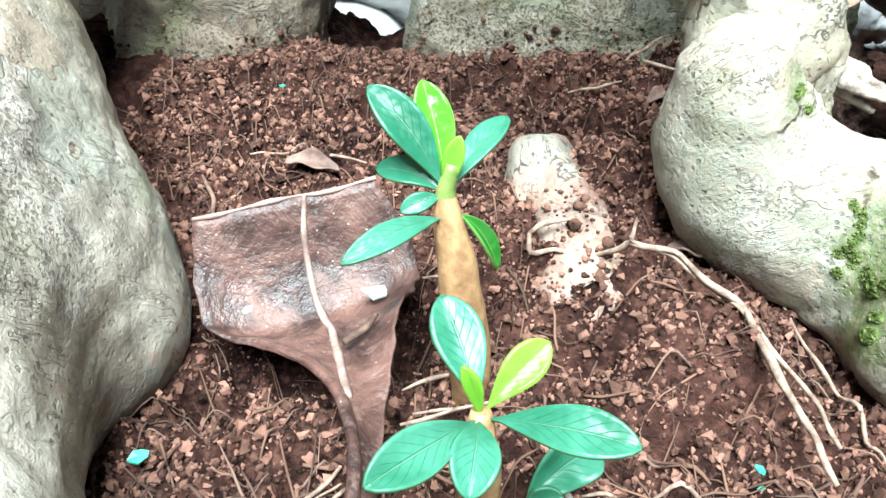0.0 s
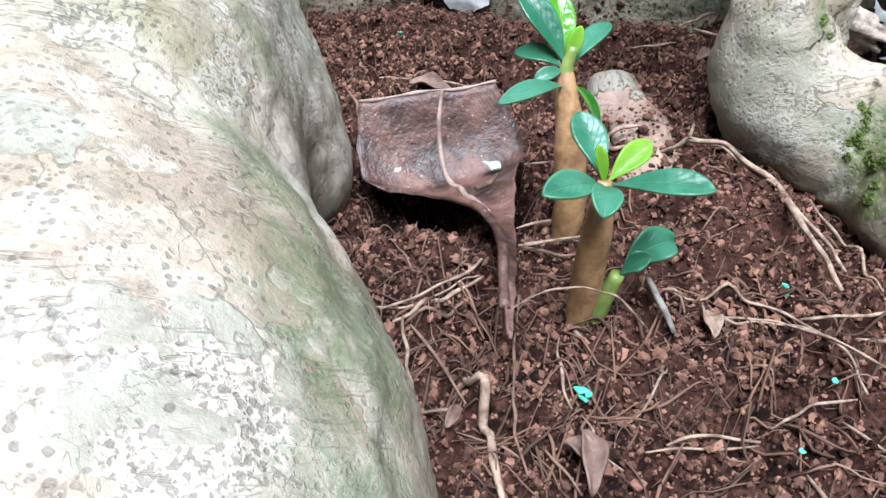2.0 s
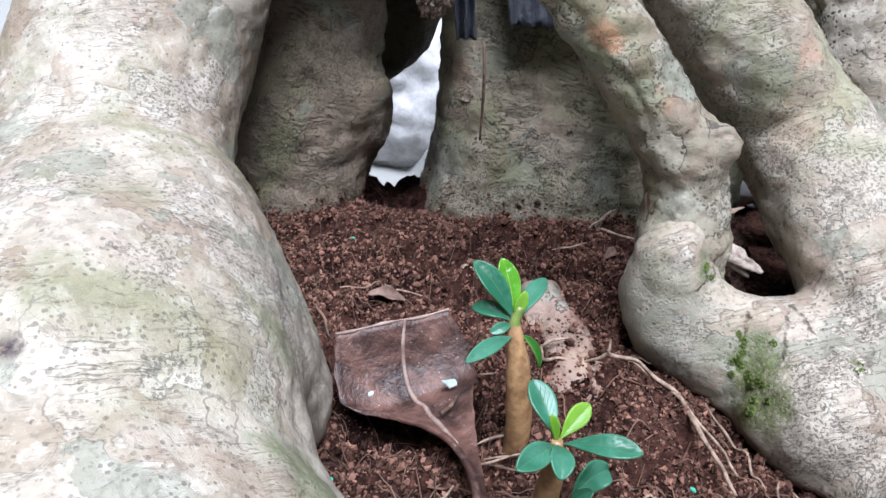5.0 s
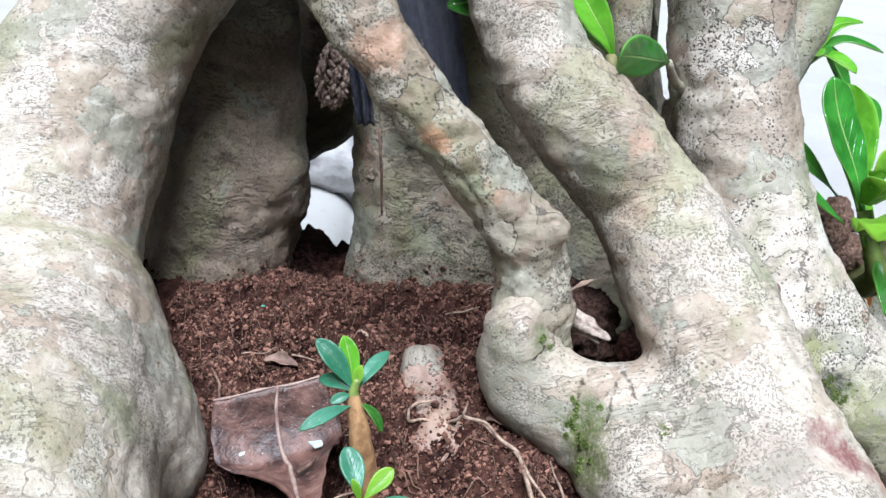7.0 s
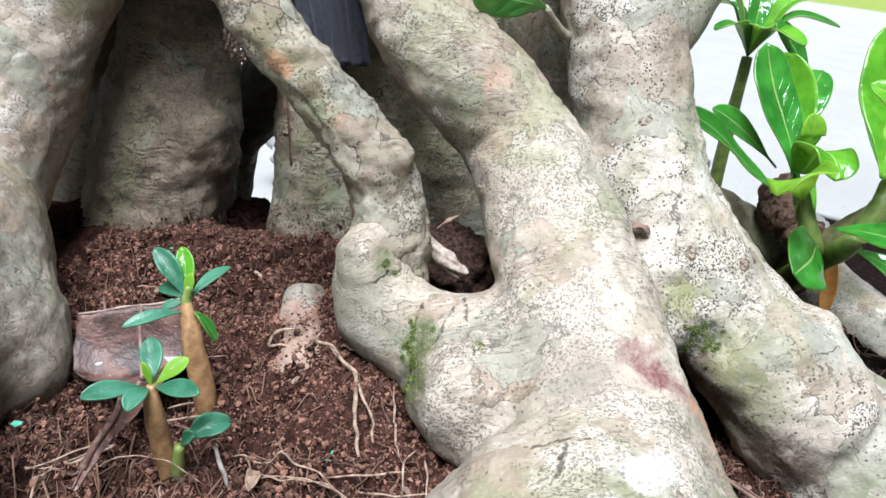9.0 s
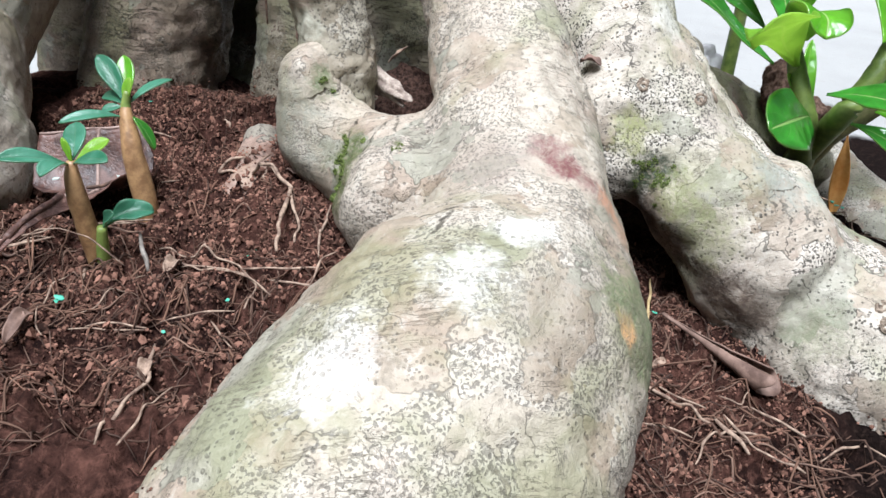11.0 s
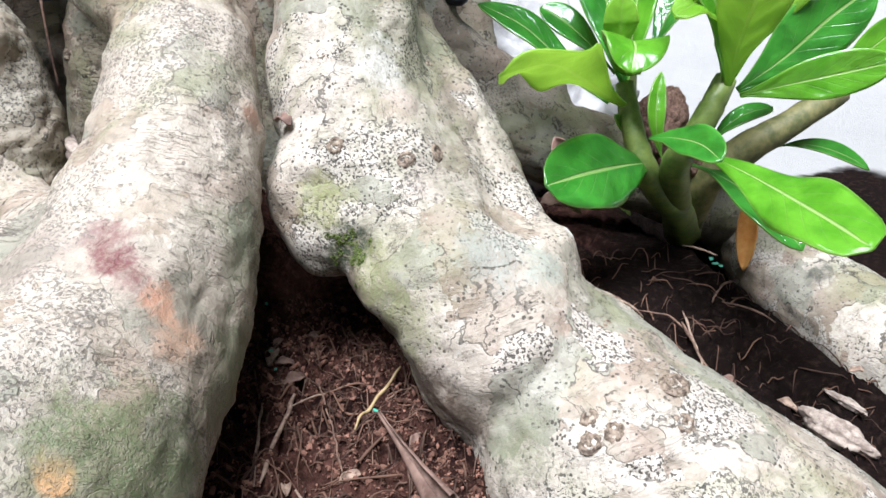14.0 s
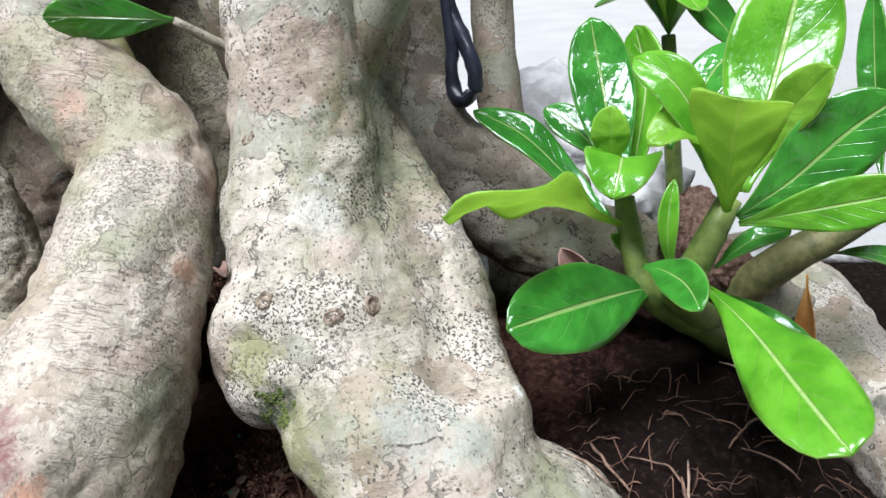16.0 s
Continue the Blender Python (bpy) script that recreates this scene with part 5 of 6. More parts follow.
twig([(0.2208, 0.0798, -0.0449), (0.2325, 0.0800, -0.0449), (0.2433, 0.0776, -0.0455)], 0.00106, TWIG, "pale winding rootlet on the red soil")
twig([(0.2568, 0.0914, -0.0419), (0.2653, 0.0755, -0.0433), (0.2750, 0.0704, -0.0440), (0.2835, 0.0674, -0.0446)], 0.00122, TWIG, "thin pale dry twig lying on the soil")
twig([(0.2423, 0.0624, -0.0457), (0.2474, 0.0744, -0.0444), (0.2572, 0.0827, -0.0435), (0.2714, 0.0836, -0.0433)], 0.00103, TWIG, "pale winding rootlet on the red soil")
twig([(0.2907, 0.0750, -0.0439), (0.3011, 0.0846, -0.0430), (0.3115, 0.0890, -0.0433), (0.3224, 0.0839, -0.0446)], 0.00101, TWIG, "pale winding rootlet on the red soil")
twig([(0.2612, 0.0803, -0.0432), (0.2808, 0.0718, -0.0437), (0.2997, 0.0711, -0.0443)], 0.00080, DARK_TWIG, "thin dark brown twig half sunk in the soil")
twig([(0.2284, 0.1061, -0.0411), (0.2370, 0.0985, -0.0419), (0.2504, 0.0943, -0.0424)], 0.00089, TWIG, "thin pale dry twig lying on the soil")
twig([(0.3518, 0.2681, -0.0295), (0.3572, 0.2423, -0.0307), (0.3622, 0.2203, -0.0335)], 0.00121, TWIG, "thin pale dry twig lying on the soil")
twig([(0.3271, 0.2592, -0.0283), (0.3447, 0.2610, -0.0296), (0.3550, 0.2496, -0.0308)], 0.00102, DARK_TWIG, "thin dark brown twig half sunk in the soil")
twig([(0.3518, 0.3604, -0.0336), (0.3657, 0.3561, -0.0339), (0.3718, 0.3518, -0.0338)], 0.00156, TWIG, "thin pale dry twig lying on the soil")
twig([(0.3666, 0.2844, -0.0305), (0.3723, 0.3074, -0.0311), (0.3795, 0.3165, -0.0319)], 0.00110, DARK_TWIG, "thin dark brown twig half sunk in the soil")
twig([(0.3714, 0.2866, -0.0307), (0.3863, 0.2847, -0.0319), (0.3961, 0.2759, -0.0324)], 0.00103, DARK_TWIG, "thin dark brown twig half sunk in the soil")
twig([(0.3116, 0.2581, -0.0252), (0.3250, 0.2455, -0.0270), (0.3340, 0.2383, -0.0284)], 0.00152, DARK_TWIG, "thin dark brown twig half sunk in the soil")
twig([(0.1867, 0.1453, -0.0360), (0.1943, 0.1274, -0.0398), (0.2039, 0.1073, -0.0423)], 0.00108, TWIG, "thin pale dry twig lying on the soil")
twig([(0.2026, 0.1654, -0.0348), (0.2203, 0.1401, -0.0371), (0.2329, 0.1211, -0.0393)], 0.00088, DARK_TWIG, "thin dark brown twig half sunk in the soil")
twig([(0.1977, 0.1464, -0.0368), (0.2055, 0.1555, -0.0357), (0.2092, 0.1581, -0.0353)], 0.00092, TWIG, "thin pale dry twig lying on the soil")
twig([(0.3514, 0.2556, -0.0290), (0.3589, 0.2335, -0.0319), (0.3642, 0.2204, -0.0336)], 0.00149, DARK_TWIG, "thin dark brown twig half sunk in the soil")
twig([(-0.0186, 0.0548, 0.0050), (-0.0105, 0.0571, 0.0104), (-0.0022, 0.0575, 0.0118), (0.0072, 0.0605, 0.0083), (0.0184, 0.0638, -0.0030)], 0.0005, TWIG, "thin arched twig leaning across a seedling stem")
twig([(0.0178, 0.0769, 0.0050), (0.0215, 0.0720, 0.0010), (0.0261, 0.0664, -0.0050)], 0.0016, plain_material("grey_stick", (0.12, 0.10, 0.085), (0.27, 0.24, 0.21), 260, 0.7, 0.3, 0.5, 0.0006), "short grey split stick beside a seedling")
twig([(0.3025, 0.1923, 0.0180), (0.3003, 0.2066, 0.0111), (0.3030, 0.2072, 0.0099), (0.3074, 0.2107, 0.0060), (0.3109, 0.2167, 0.0014), (0.3172, 0.2149, 0.0013), (0.3219, 0.2178, -0.0027), (0.3276, 0.2134, -0.0025), (0.3326, 0.2137, -0.0067)], 0.0010, TWIG, "grey rootlet bent over the bark")


# ---------------------------------------------------------------- scraps and flakes
def scrap(points, width, material, label, cup=0.6, name="leaf_scrap", face=(0.2, -0.3, 1), wave=0.3):
    ob = leaf(name, *points, width, face, material, None, label, cup=cup, wave=wave, belly=0.5, stalk=0.0, thick=0.0005)
    return tagged(ob, category="leaf scrap")


scrap(((0.000, 0.034, -0.010), (0.001, 0.027, -0.004), (0.001, 0.018, -0.012)), 0.006, RUST, "reddish dead leaf scrap standing in the soil")
scrap(((-0.004, 0.031, -0.011), (-0.001, 0.028, -0.007), (0.002, 0.026, -0.011)), 0.005, RUST, "reddish dead leaf scrap on dark fibres")
scrap(((-0.055, 0.191, 0.001), (-0.047, 0.190, 0.004), (-0.038, 0.190, 0.000)), 0.007, RUST, "flat brown leaf scrap behind the dead leaf")
scrap(((0.179, 0.190, 0.070), (0.183, 0.187, 0.074), (0.188, 0.184, 0.071)), 0.006, RUST, "rusty bark scrap wedged between two roots")
scrap(((0.278, 0.262, 0.020), (0.285, 0.262, 0.025), (0.298, 0.262, 0.018)), 0.010, RUST, "pinkish leaf scrap under the green leaves")
scrap(((0.300, 0.352, -0.014), (0.286, 0.340, 0.016), (0.273, 0.332, 0.034)), 0.024, ROSY, "curled pinkish-brown dead leaf behind the green stems", face=(-0.2, -0.9, 0.4), wave=0.2)
scrap(((0.0520, 0.172, 0.080), (0.0490, 0.169, 0.074), (0.0510, 0.170, 0.062)), 0.005, RUST, "rusty bark scale hanging on the shoot", face=(-1, -0.4, 0.1))
for n, (place, size) in enumerate([((0.0011, 0.0472, -0.0105), 0.0020), ((0.0030, 0.0460, -0.0105), 0.0016), ((0.0015, 0.0450, -0.0110), 0.0015), ((0.0598, 0.0839, -0.0010), 0.0013), ((0.0632, 0.0547, -0.0040), 0.0013), ((0.0491, 0.0338, -0.0075), 0.0012),
                                   ((-0.0655, 0.0860, -0.0060), 0.0024), ((0.0608, 0.0880, -0.0010), 0.0018), ((-0.0638, 0.2355, 0.0050), 0.0018), ((0.0593, 0.1364, 0.0045), 0.0014), ((0.1609, 0.1985, -0.0220), 0.0014), ((0.1766, 0.1724, -0.0290), 0.0014),
                                   ((0.1837, 0.1631, -0.0315), 0.0014), ((0.2334, 0.1538, -0.0350), 0.0016), ((0.3692, 0.3296, -0.0290), 0.0026), ((0.3670, 0.3330, -0.0280), 0.0020), ((0.3720, 0.3270, -0.0290), 0.0018), ((0.0545, 0.0897, -0.0010), 0.0012)]):
    chip("green_flake", place, size, FLAKE, "tiny blue-green leaf flake on the soil", "flake", n * 67, 0.2, "green flakes", 20 + n, 10)


def splinter():
    """A torn end of wood, ragged along its grain."""
    v, f = blended([[(0.082, 0.178, 0.056, 0.0036), (0.094, 0.172, 0.0515, 0.0030), (0.105, 0.1655, 0.0470, 0.0010)], [(0.085, 0.178, 0.049, 0.0034), (0.101, 0.169, 0.0440, 0.0010)], [(0.084, 0.176, 0.0525, 0.0026), (0.098, 0.168, 0.0500, 0.0008)]], 0.0009, 0.002)
    nv = normals_of(v, f)
    grain = Vector((0.87, -0.43, -0.22)).normalized()
    for i, p in enumerate(v):
        q = Vector(p)
        q = (q - grain * q.dot(grain)) * 520 + grain * q.dot(grain) * 60
        v[i] += nv[i] * 0.0022 * noise.noise(q)
    ob = mesh_object("wood_splinter", v, f, SPLINT)
    tagged(ob, "torn pale wood stuck between shoot and root", "wood")


splinter()
scrap(((0.088, 0.188, 0.058), (0.093, 0.186, 0.063), (0.098, 0.184, 0.068)), 0.003, TWIG, "small pale leaf sliver on dark soil")


def rolled_leaf():
    """A dead leaf rolled into a cone."""
    t = thing("rolled_leaf", (0.26, 0.115, -0.035), "brown dead leaf rolled into a cone on the soil", "leaf")
    a, b = Vector((0.2365, 0.1500, -0.0330)), Vector((0.2770, 0.1080, -0.0345))
    d = (b - a).normalized()
    side = d.cross(Vector((0, 0, 1))).normalized()
    over = side.cross(d)
    verts, faces, n, m = [], [], 14, 20
    for i in range(n + 1):
        u = i / n
        r = 0.0006 + 0.0050 * u ** 1.9
        for j in range(m + 1):
            w = math.radians(20 + 325 * j / m)
            q = a.lerp(b, u) + (side * math.sin(w) + over * math.cos(w)) * r * (1 + 0.12 * j / m)
            verts.append(q + d * 0.003 * math.sin(w * 2) * u + Vector((0, 0, 0.0005 * noise.noise(q * 200))))
    for i in range(n):
        for j in range(m):
            k = i * (m + 1) + j
            faces.append((k, k + 1, k + m + 2, k + m + 1))
    ob = mesh_object("blade", verts, faces, RUST, t, "rolled brown blade")
    s = ob.modifiers.new("thickness", "SOLIDIFY")
    s.thickness, s.offset = 0.0006, 0


rolled_leaf()

# ---------------------------------------------------------------- leafy green plant beside the roots
bush = thing("leafy_plant", (0.345, 0.33, -0.03), "green plant with glossy broad leaves beside the grey roots", "plant")
rod("stem", [(0.352, 0.390, -0.035, 0.012), (0.345, 0.352, -0.008, 0.0090), (0.334, 0.326, 0.010, 0.0078), (0.3247, 0.3050, 0.0292, 0.0068), (0.3186, 0.3050, 0.0423, 0.0060), (0.3122, 0.3120, 0.0586, 0.0054), (0.3085, 0.3180, 0.0699, 0.0046)], GREEN_STEM, bush, "green stem", 14, 0.08)
rod("stem", [(0.345, 0.350, -0.004, 0.0080), (0.3387, 0.2960, 0.0358, 0.0072), (0.3450, 0.2940, 0.0509, 0.0066), (0.3511, 0.2960, 0.0667, 0.0060), (0.3558, 0.3030, 0.0791, 0.0050)], GREEN_STEM, bush, "green stem", 14, 0.08)
rod("stem", [(0.352, 0.390, -0.030, 0.012), (0.3600, 0.365, 0.0083, 0.0100), (0.3784, 0.362, 0.0302, 0.0092), (0.3960, 0.369, 0.0420, 0.0080), (0.4236, 0.388, 0.0600, 0.0068)], OLD_STEM, bush, "brown-green older stem", 14, 0.1)


def blade(parent, way, one, other, material, label="", belly=0.66, fold=0.12, wave=0.0, droop=0.0, thick=0.0009, blunt=2.2, narrow=0.10):
    """A leaf along the points of way, as wide as from one edge to the other where it is widest; fold lifts the edges, droop curls them."""
    along, over = 26, 12
    c = spline([tuple(p) for p in way], 8)
    arc = np.concatenate([[0], np.cumsum(np.linalg.norm(np.diff(c, axis=0), axis=1))])
    arc /= arc[-1]
    across = Vector(other) - Vector(one)
    width = across.length
    ph = (way[0][0] * 311 + way[-1][1] * 173) % 6.28
    me = bpy.data.meshes.new("leaf")
    bm = bmesh.new()
    layer = bm.loops.layers.uv.new("UVMap")
    grid, uvs = [], {}
    for i in range(along + 1):
        u = i / along
        p, q = [Vector([float(np.interp(min(1, max(0, v)), arc, c[:, k])) for k in range(3)]) for v in (u, u + 0.02)]
        if i == along:
            q = p + (p - Vector([float(np.interp(0.97, arc, c[:, k])) for k in range(3)]))
        d = (q - p).normalized()
        side = (across - d * across.dot(d)).normalized()
        n = side.cross(d)
        if n.z < 0:
            n = -n
        if u < belly:
            w = narrow + (1 - narrow) * math.sin(math.pi / 2 * u / belly) ** 1.45
        else:
            w = max(0.0, 1 - ((u - belly) / (1 - belly)) ** blunt) ** 0.55
        half = 0.5 * width * max(w, 0.03)
        row = []
        for j in range(over + 1):
            s = 2 * j / over - 1
            lift = half * (fold * abs(s) - droop * s * s * s * s)
            rip = wave * half * math.sin(u * 12 + ph + 1.4 * s) * s * s
            dent = 0.0011 * (1 - abs(s)) * abs(s) * 4 * math.sin(u * 30 - abs(s) * 7) * min(1, width / 0.03)
            v = bm.verts.new(p + side * half * s + n * (lift + rip + 0.4 * dent))
            uvs[v] = (j / over, u)
            row.append(v)
        grid.append(row)
    for i in range(along):
        for j in range(over):
            fc = bm.faces.new((grid[i][j], grid[i][j + 1], grid[i + 1][j + 1], grid[i + 1][j]))
            fc.smooth = True
            for lp in fc.loops:
                lp[layer].uv = uvs[lp.vert]
    bm.normal_update()
    bm.to_mesh(me)
    bm.free()
    me.materials.append(material)
    ob = new("leaf", me)
    ob.parent = parent
    ob.matrix_parent_inverse = parent.matrix_world.inverted()
    so = ob.modifiers.new("thickness", "SOLIDIFY")
    so.thickness, so.offset = thick, 0
    return tagged(ob, label)


def bl(base, bend, tip, width, face, material, label="", **more):
    leaf("leaf", base, bend, tip, width, face, material, bush, label, thick=0.0009, **more)


blade(bush, [(0.3269, 0.306, 0.0326), (0.3164, 0.286, 0.0368), (0.3006, 0.256, 0.0406), (0.2838, 0.234, 0.0397)], (0.2938, 0.269, 0.0562), (0.3069, 0.244, 0.0305), DEEPLEAF, "broad dark glossy wet leaf", belly=0.60, fold=0.10, wave=0.08, droop=0.10)
blade(bush, [(0.3529, 0.283, 0.0464), (0.3722, 0.255, 0.0458), (0.3929, 0.215, 0.046), (0.4054, 0.195, 0.044)], (0.3841, 0.195, 0.0458), (0.4091, 0.205, 0.0604), BRIGHTLEAF, "large bright drooping wet leaf", belly=0.72, fold=0.10, wave=0.20, droop=0.12, blunt=2.9)
blade(bush, [(0.325, 0.287, 0.0508), (0.3357, 0.277, 0.0547), (0.3472, 0.262, 0.057), (0.3554, 0.247, 0.055)], (0.3415, 0.26, 0.0522), (0.3478, 0.272, 0.0626), DEEPLEAF, "", belly=0.6, fold=0.25, wave=0.1)
blade(bush, [(0.31, 0.306, 0.0612), (0.2917, 0.283, 0.0771), (0.2795, 0.25, 0.0897), (0.2628, 0.226, 0.088)], (0.2876, 0.238, 0.1003), (0.27, 0.26, 0.0799), YOUNGLEAF, "arched yellow-green leaf showing its underside", belly=0.62, fold=0.1, wave=0.30)
blade(bush, [(0.301, 0.322, 0.0579), (0.2789, 0.33, 0.0718), (0.2522, 0.335, 0.0918), (0.2256, 0.335, 0.1031)], (0.2424, 0.345, 0.1021), (0.2411, 0.325, 0.0929), DEEPLEAF, "", belly=0.62, fold=0.2, wave=0.1)
blade(bush, [(0.3086, 0.318, 0.0672), (0.3001, 0.328, 0.0909), (0.2877, 0.348, 0.121), (0.2797, 0.358, 0.1455)], (0.2705, 0.348, 0.1329), (0.2998, 0.353, 0.1282), DEEPLEAF, "tall upright glossy dark leaf", belly=0.66, fold=0.15, wave=0.08)
blade(bush, [(0.3086, 0.323, 0.0669), (0.3091, 0.34, 0.0882), (0.3074, 0.36, 0.1164), (0.2983, 0.372, 0.1398)], (0.2894, 0.372, 0.1265), (0.313, 0.358, 0.1275), BRIGHTLEAF, "", belly=0.68, fold=0.2)
blade(bush, [(0.3045, 0.312, 0.0877), (0.304, 0.31, 0.0973), (0.3033, 0.31, 0.1061), (0.3031, 0.312, 0.1136)], (0.2964, 0.308, 0.1012), (0.3125, 0.312, 0.1046), YOUNGLEAF, "small yellow-green upright leaf", belly=0.5, fold=0.2, narrow=0.3)
blade(bush, [(0.3092, 0.318, 0.0741), (0.3102, 0.306, 0.0919), (0.313, 0.29, 0.0911), (0.3127, 0.282, 0.0818)], (0.2975, 0.296, 0.0974), (0.3296, 0.296, 0.0937), BRIGHTLEAF, "folded heart-shaped bright leaf", belly=0.5, fold=0.25, wave=0.1, narrow=0.4)
blade(bush, [(0.3561, 0.29, 0.0781), (0.3569, 0.28, 0.0987), (0.3593, 0.268, 0.117), (0.3617, 0.254, 0.1305)], (0.3424, 0.26, 0.1278), (0.3757, 0.26, 0.1282), YOUNGLEAF, "large pale green funnel-shaped leaf", belly=0.88, fold=0.25, wave=0.10, blunt=3.0)
blade(bush, [(0.3545, 0.296, 0.0794), (0.3472, 0.286, 0.1075), (0.3348, 0.284, 0.1291), (0.3175, 0.29, 0.1379)], (0.3226, 0.282, 0.1271), (0.3313, 0.292, 0.1387), BRIGHTLEAF, "pale leaf curling back at its tip", belly=0.72, fold=0.2, wave=0.12)
blade(bush, [(0.3545, 0.302, 0.0773), (0.3489, 0.294, 0.1009), (0.3381, 0.282, 0.1142), (0.3289, 0.27, 0.1089)], (0.3338, 0.288, 0.1134), (0.3401, 0.274, 0.1045), YOUNGLEAF, "arched pale green leaf", belly=0.66, fold=0.15, wave=0.1)
blade(bush, [(0.3592, 0.318, 0.0774), (0.3621, 0.335, 0.1004), (0.3661, 0.36, 0.13), (0.3701, 0.38, 0.1659)], (0.3483, 0.355, 0.1294), (0.3913, 0.37, 0.1428), BRIGHTLEAF, "tall upright ribbed leaf", belly=0.62, fold=0.12, wave=0.06)
blade(bush, [(0.3624, 0.312, 0.0871), (0.3711, 0.308, 0.1099), (0.3799, 0.3, 0.124), (0.3875, 0.294, 0.1344)], (0.3708, 0.307, 0.1233), (0.384, 0.294, 0.115), YOUNGLEAF, "", belly=0.6, fold=0.2, wave=0.1)
blade(bush, [(0.3605, 0.29, 0.0761), (0.378, 0.295, 0.0913), (0.3947, 0.3, 0.1098), (0.4095, 0.304, 0.1226)], (0.3859, 0.301, 0.1239), (0.4025, 0.296, 0.0996), DEEPLEAF, "glossy dark leaf with a pale midrib", belly=0.62, fold=0.12, wave=0.05)
blade(bush, [(0.3616, 0.287, 0.0747), (0.3834, 0.288, 0.0817), (0.4031, 0.289, 0.0878), (0.4215, 0.29, 0.0935)], (0.3992, 0.29, 0.0973), (0.399, 0.287, 0.0777), BRIGHTLEAF, "", belly=0.62, fold=0.15, wave=0.08)
blade(bush, [(0.3531, 0.295, 0.0506), (0.3617, 0.301, 0.0584), (0.3696, 0.305, 0.0629), (0.3797, 0.31, 0.0652)], (0.3629, 0.307, 0.0618), (0.3677, 0.297, 0.0578), DEEPLEAF, "", belly=0.6, fold=0.2)
blade(bush, [(0.3444, 0.43, 0.113), (0.3346, 0.43, 0.1279), (0.3221, 0.43, 0.1413), (0.308, 0.43, 0.1547)], (0.3328, 0.435, 0.142), (0.3214, 0.42, 0.1323), DEEPLEAF, "", belly=0.6, fold=0.2)
blade(bush, [(0.3189, 0.365, 0.0805), (0.3261, 0.38, 0.0989), (0.3336, 0.395, 0.1146), (0.3429, 0.41, 0.1264)], (0.3226, 0.395, 0.113), (0.3417, 0.38, 0.1064), DEEPLEAF, "", belly=0.62, fold=0.2)
bl((0.3020, 0.3400, 0.0700), (0.2743, 0.3542, 0.0950), (0.2560, 0.3559, 0.1005), 0.019, (0.2, -0.7, 0.7), DEEPLEAF, cup=0.2)
bl((0.3943, 0.3800, 0.0270), (0.4180, 0.3820, 0.0350), (0.4480, 0.3860, 0.0170), 0.013, (0, -0.5, 0.9), DEEPLEAF, cup=0.3)
bl((0.4180, 0.4140, 0.0470), (0.4086, 0.4523, 0.0882), (0.4010, 0.4700, 0.1450), 0.017, (-0.3, -0.9, 0.2), DEEPLEAF, cup=0.4)
bl((0.4200, 0.4150, 0.0500), (0.4420, 0.4250, 0.0850), (0.4620, 0.4150, 0.1000), 0.020, (0, -0.8, 0.6), BRIGHTLEAF, cup=0.3)
bl((0.3480, 0.3190, 0.0300), (0.3750, 0.2960, 0.0310), (0.4000, 0.2740, 0.0080), 0.024, (0.0, -0.5, 0.9), DEEPLEAF, "dark glossy leaf below a larger bright one", cup=0.25, wave=0.08, belly=0.64)
bl((0.3200, 0.3200, 0.0380), (0.3130, 0.3100, 0.0480), (0.3060, 0.3060, 0.0560), 0.008, (0.5, -0.7, 0.5), BRIGHTLEAF, cup=0.3)
bl((0.3340, 0.3180, 0.0290), (0.3230, 0.3300, 0.0470), (0.3260, 0.3440, 0.0720), 0.010, (0.2, -0.9, 0.3), BRIGHTLEAF, cup=0.4)

far_plant = thing("leafy_plant", (0.305, 0.455, -0.05), "slim green rosette of narrow leaves further behind", "plant")
rod("stem", [(0.312, 0.475, -0.08, 0.007), (0.308, 0.462, 0.00, 0.006), (0.303, 0.452, 0.07, 0.005), (0.300, 0.445, 0.125, 0.004)], GREEN_STEM, far_plant, "green stem", 12, 0.12)
for turn, rise, reach in ((20, 0.75, 0.062), (75, 0.9, 0.055), (125, 0.55, 0.060), (170, 0.9, 0.058), (215, 0.35, 0.052), (262, 0.6, 0.040), (300, 0.3, 0.055), (345, 0.45, 0.066)):
    a = math.radians(turn)
    hub, out = Vector((0.300, 0.445, 0.126)), Vector((math.cos(a), math.sin(a), 0))
    tip = hub + out * reach * 0.85 + Vector((0, 0, reach * rise))
    mid = hub + out * reach * 0.40 + Vector((0, 0, reach * (0.25 + 0.55 * rise)))
    side = Vector((-math.sin(a), math.cos(a), 0.15)) * 0.0085
    blade(far_plant, [hub, hub.lerp(mid, 0.5) + Vector((0, 0, 0.003)), mid, tip], mid - side, mid + side, BRIGHTLEAF if turn % 2 == 0 else DEEPLEAF, belly=0.62, fold=0.3)

orange = leaf("dead_leaf", (0.3880, 0.4000, 0.0060), (0.3910, 0.3960, -0.0200), (0.3930, 0.3890, -0.0580), 0.013, (-0.2, -0.9, 0.2), ORANGE, None, "orange dead leaf hanging below green leaves", cup=0.5, belly=0.6)
tagged(orange, category="leaf", group="")

crown_leaves = thing("leafy_shoot", (0.1010, 0.2400, 0.1500), "short green shoot with leaves growing from the root", "plant")
rod("stem", [(0.1022, 0.2320, 0.1401, 0.0055), (0.0975, 0.2340, 0.1528, 0.0042), (0.0969, 0.2380, 0.1610, 0.0026)], OLIVE_STALK, crown_leaves, "short olive stalk", 10, 0.1)
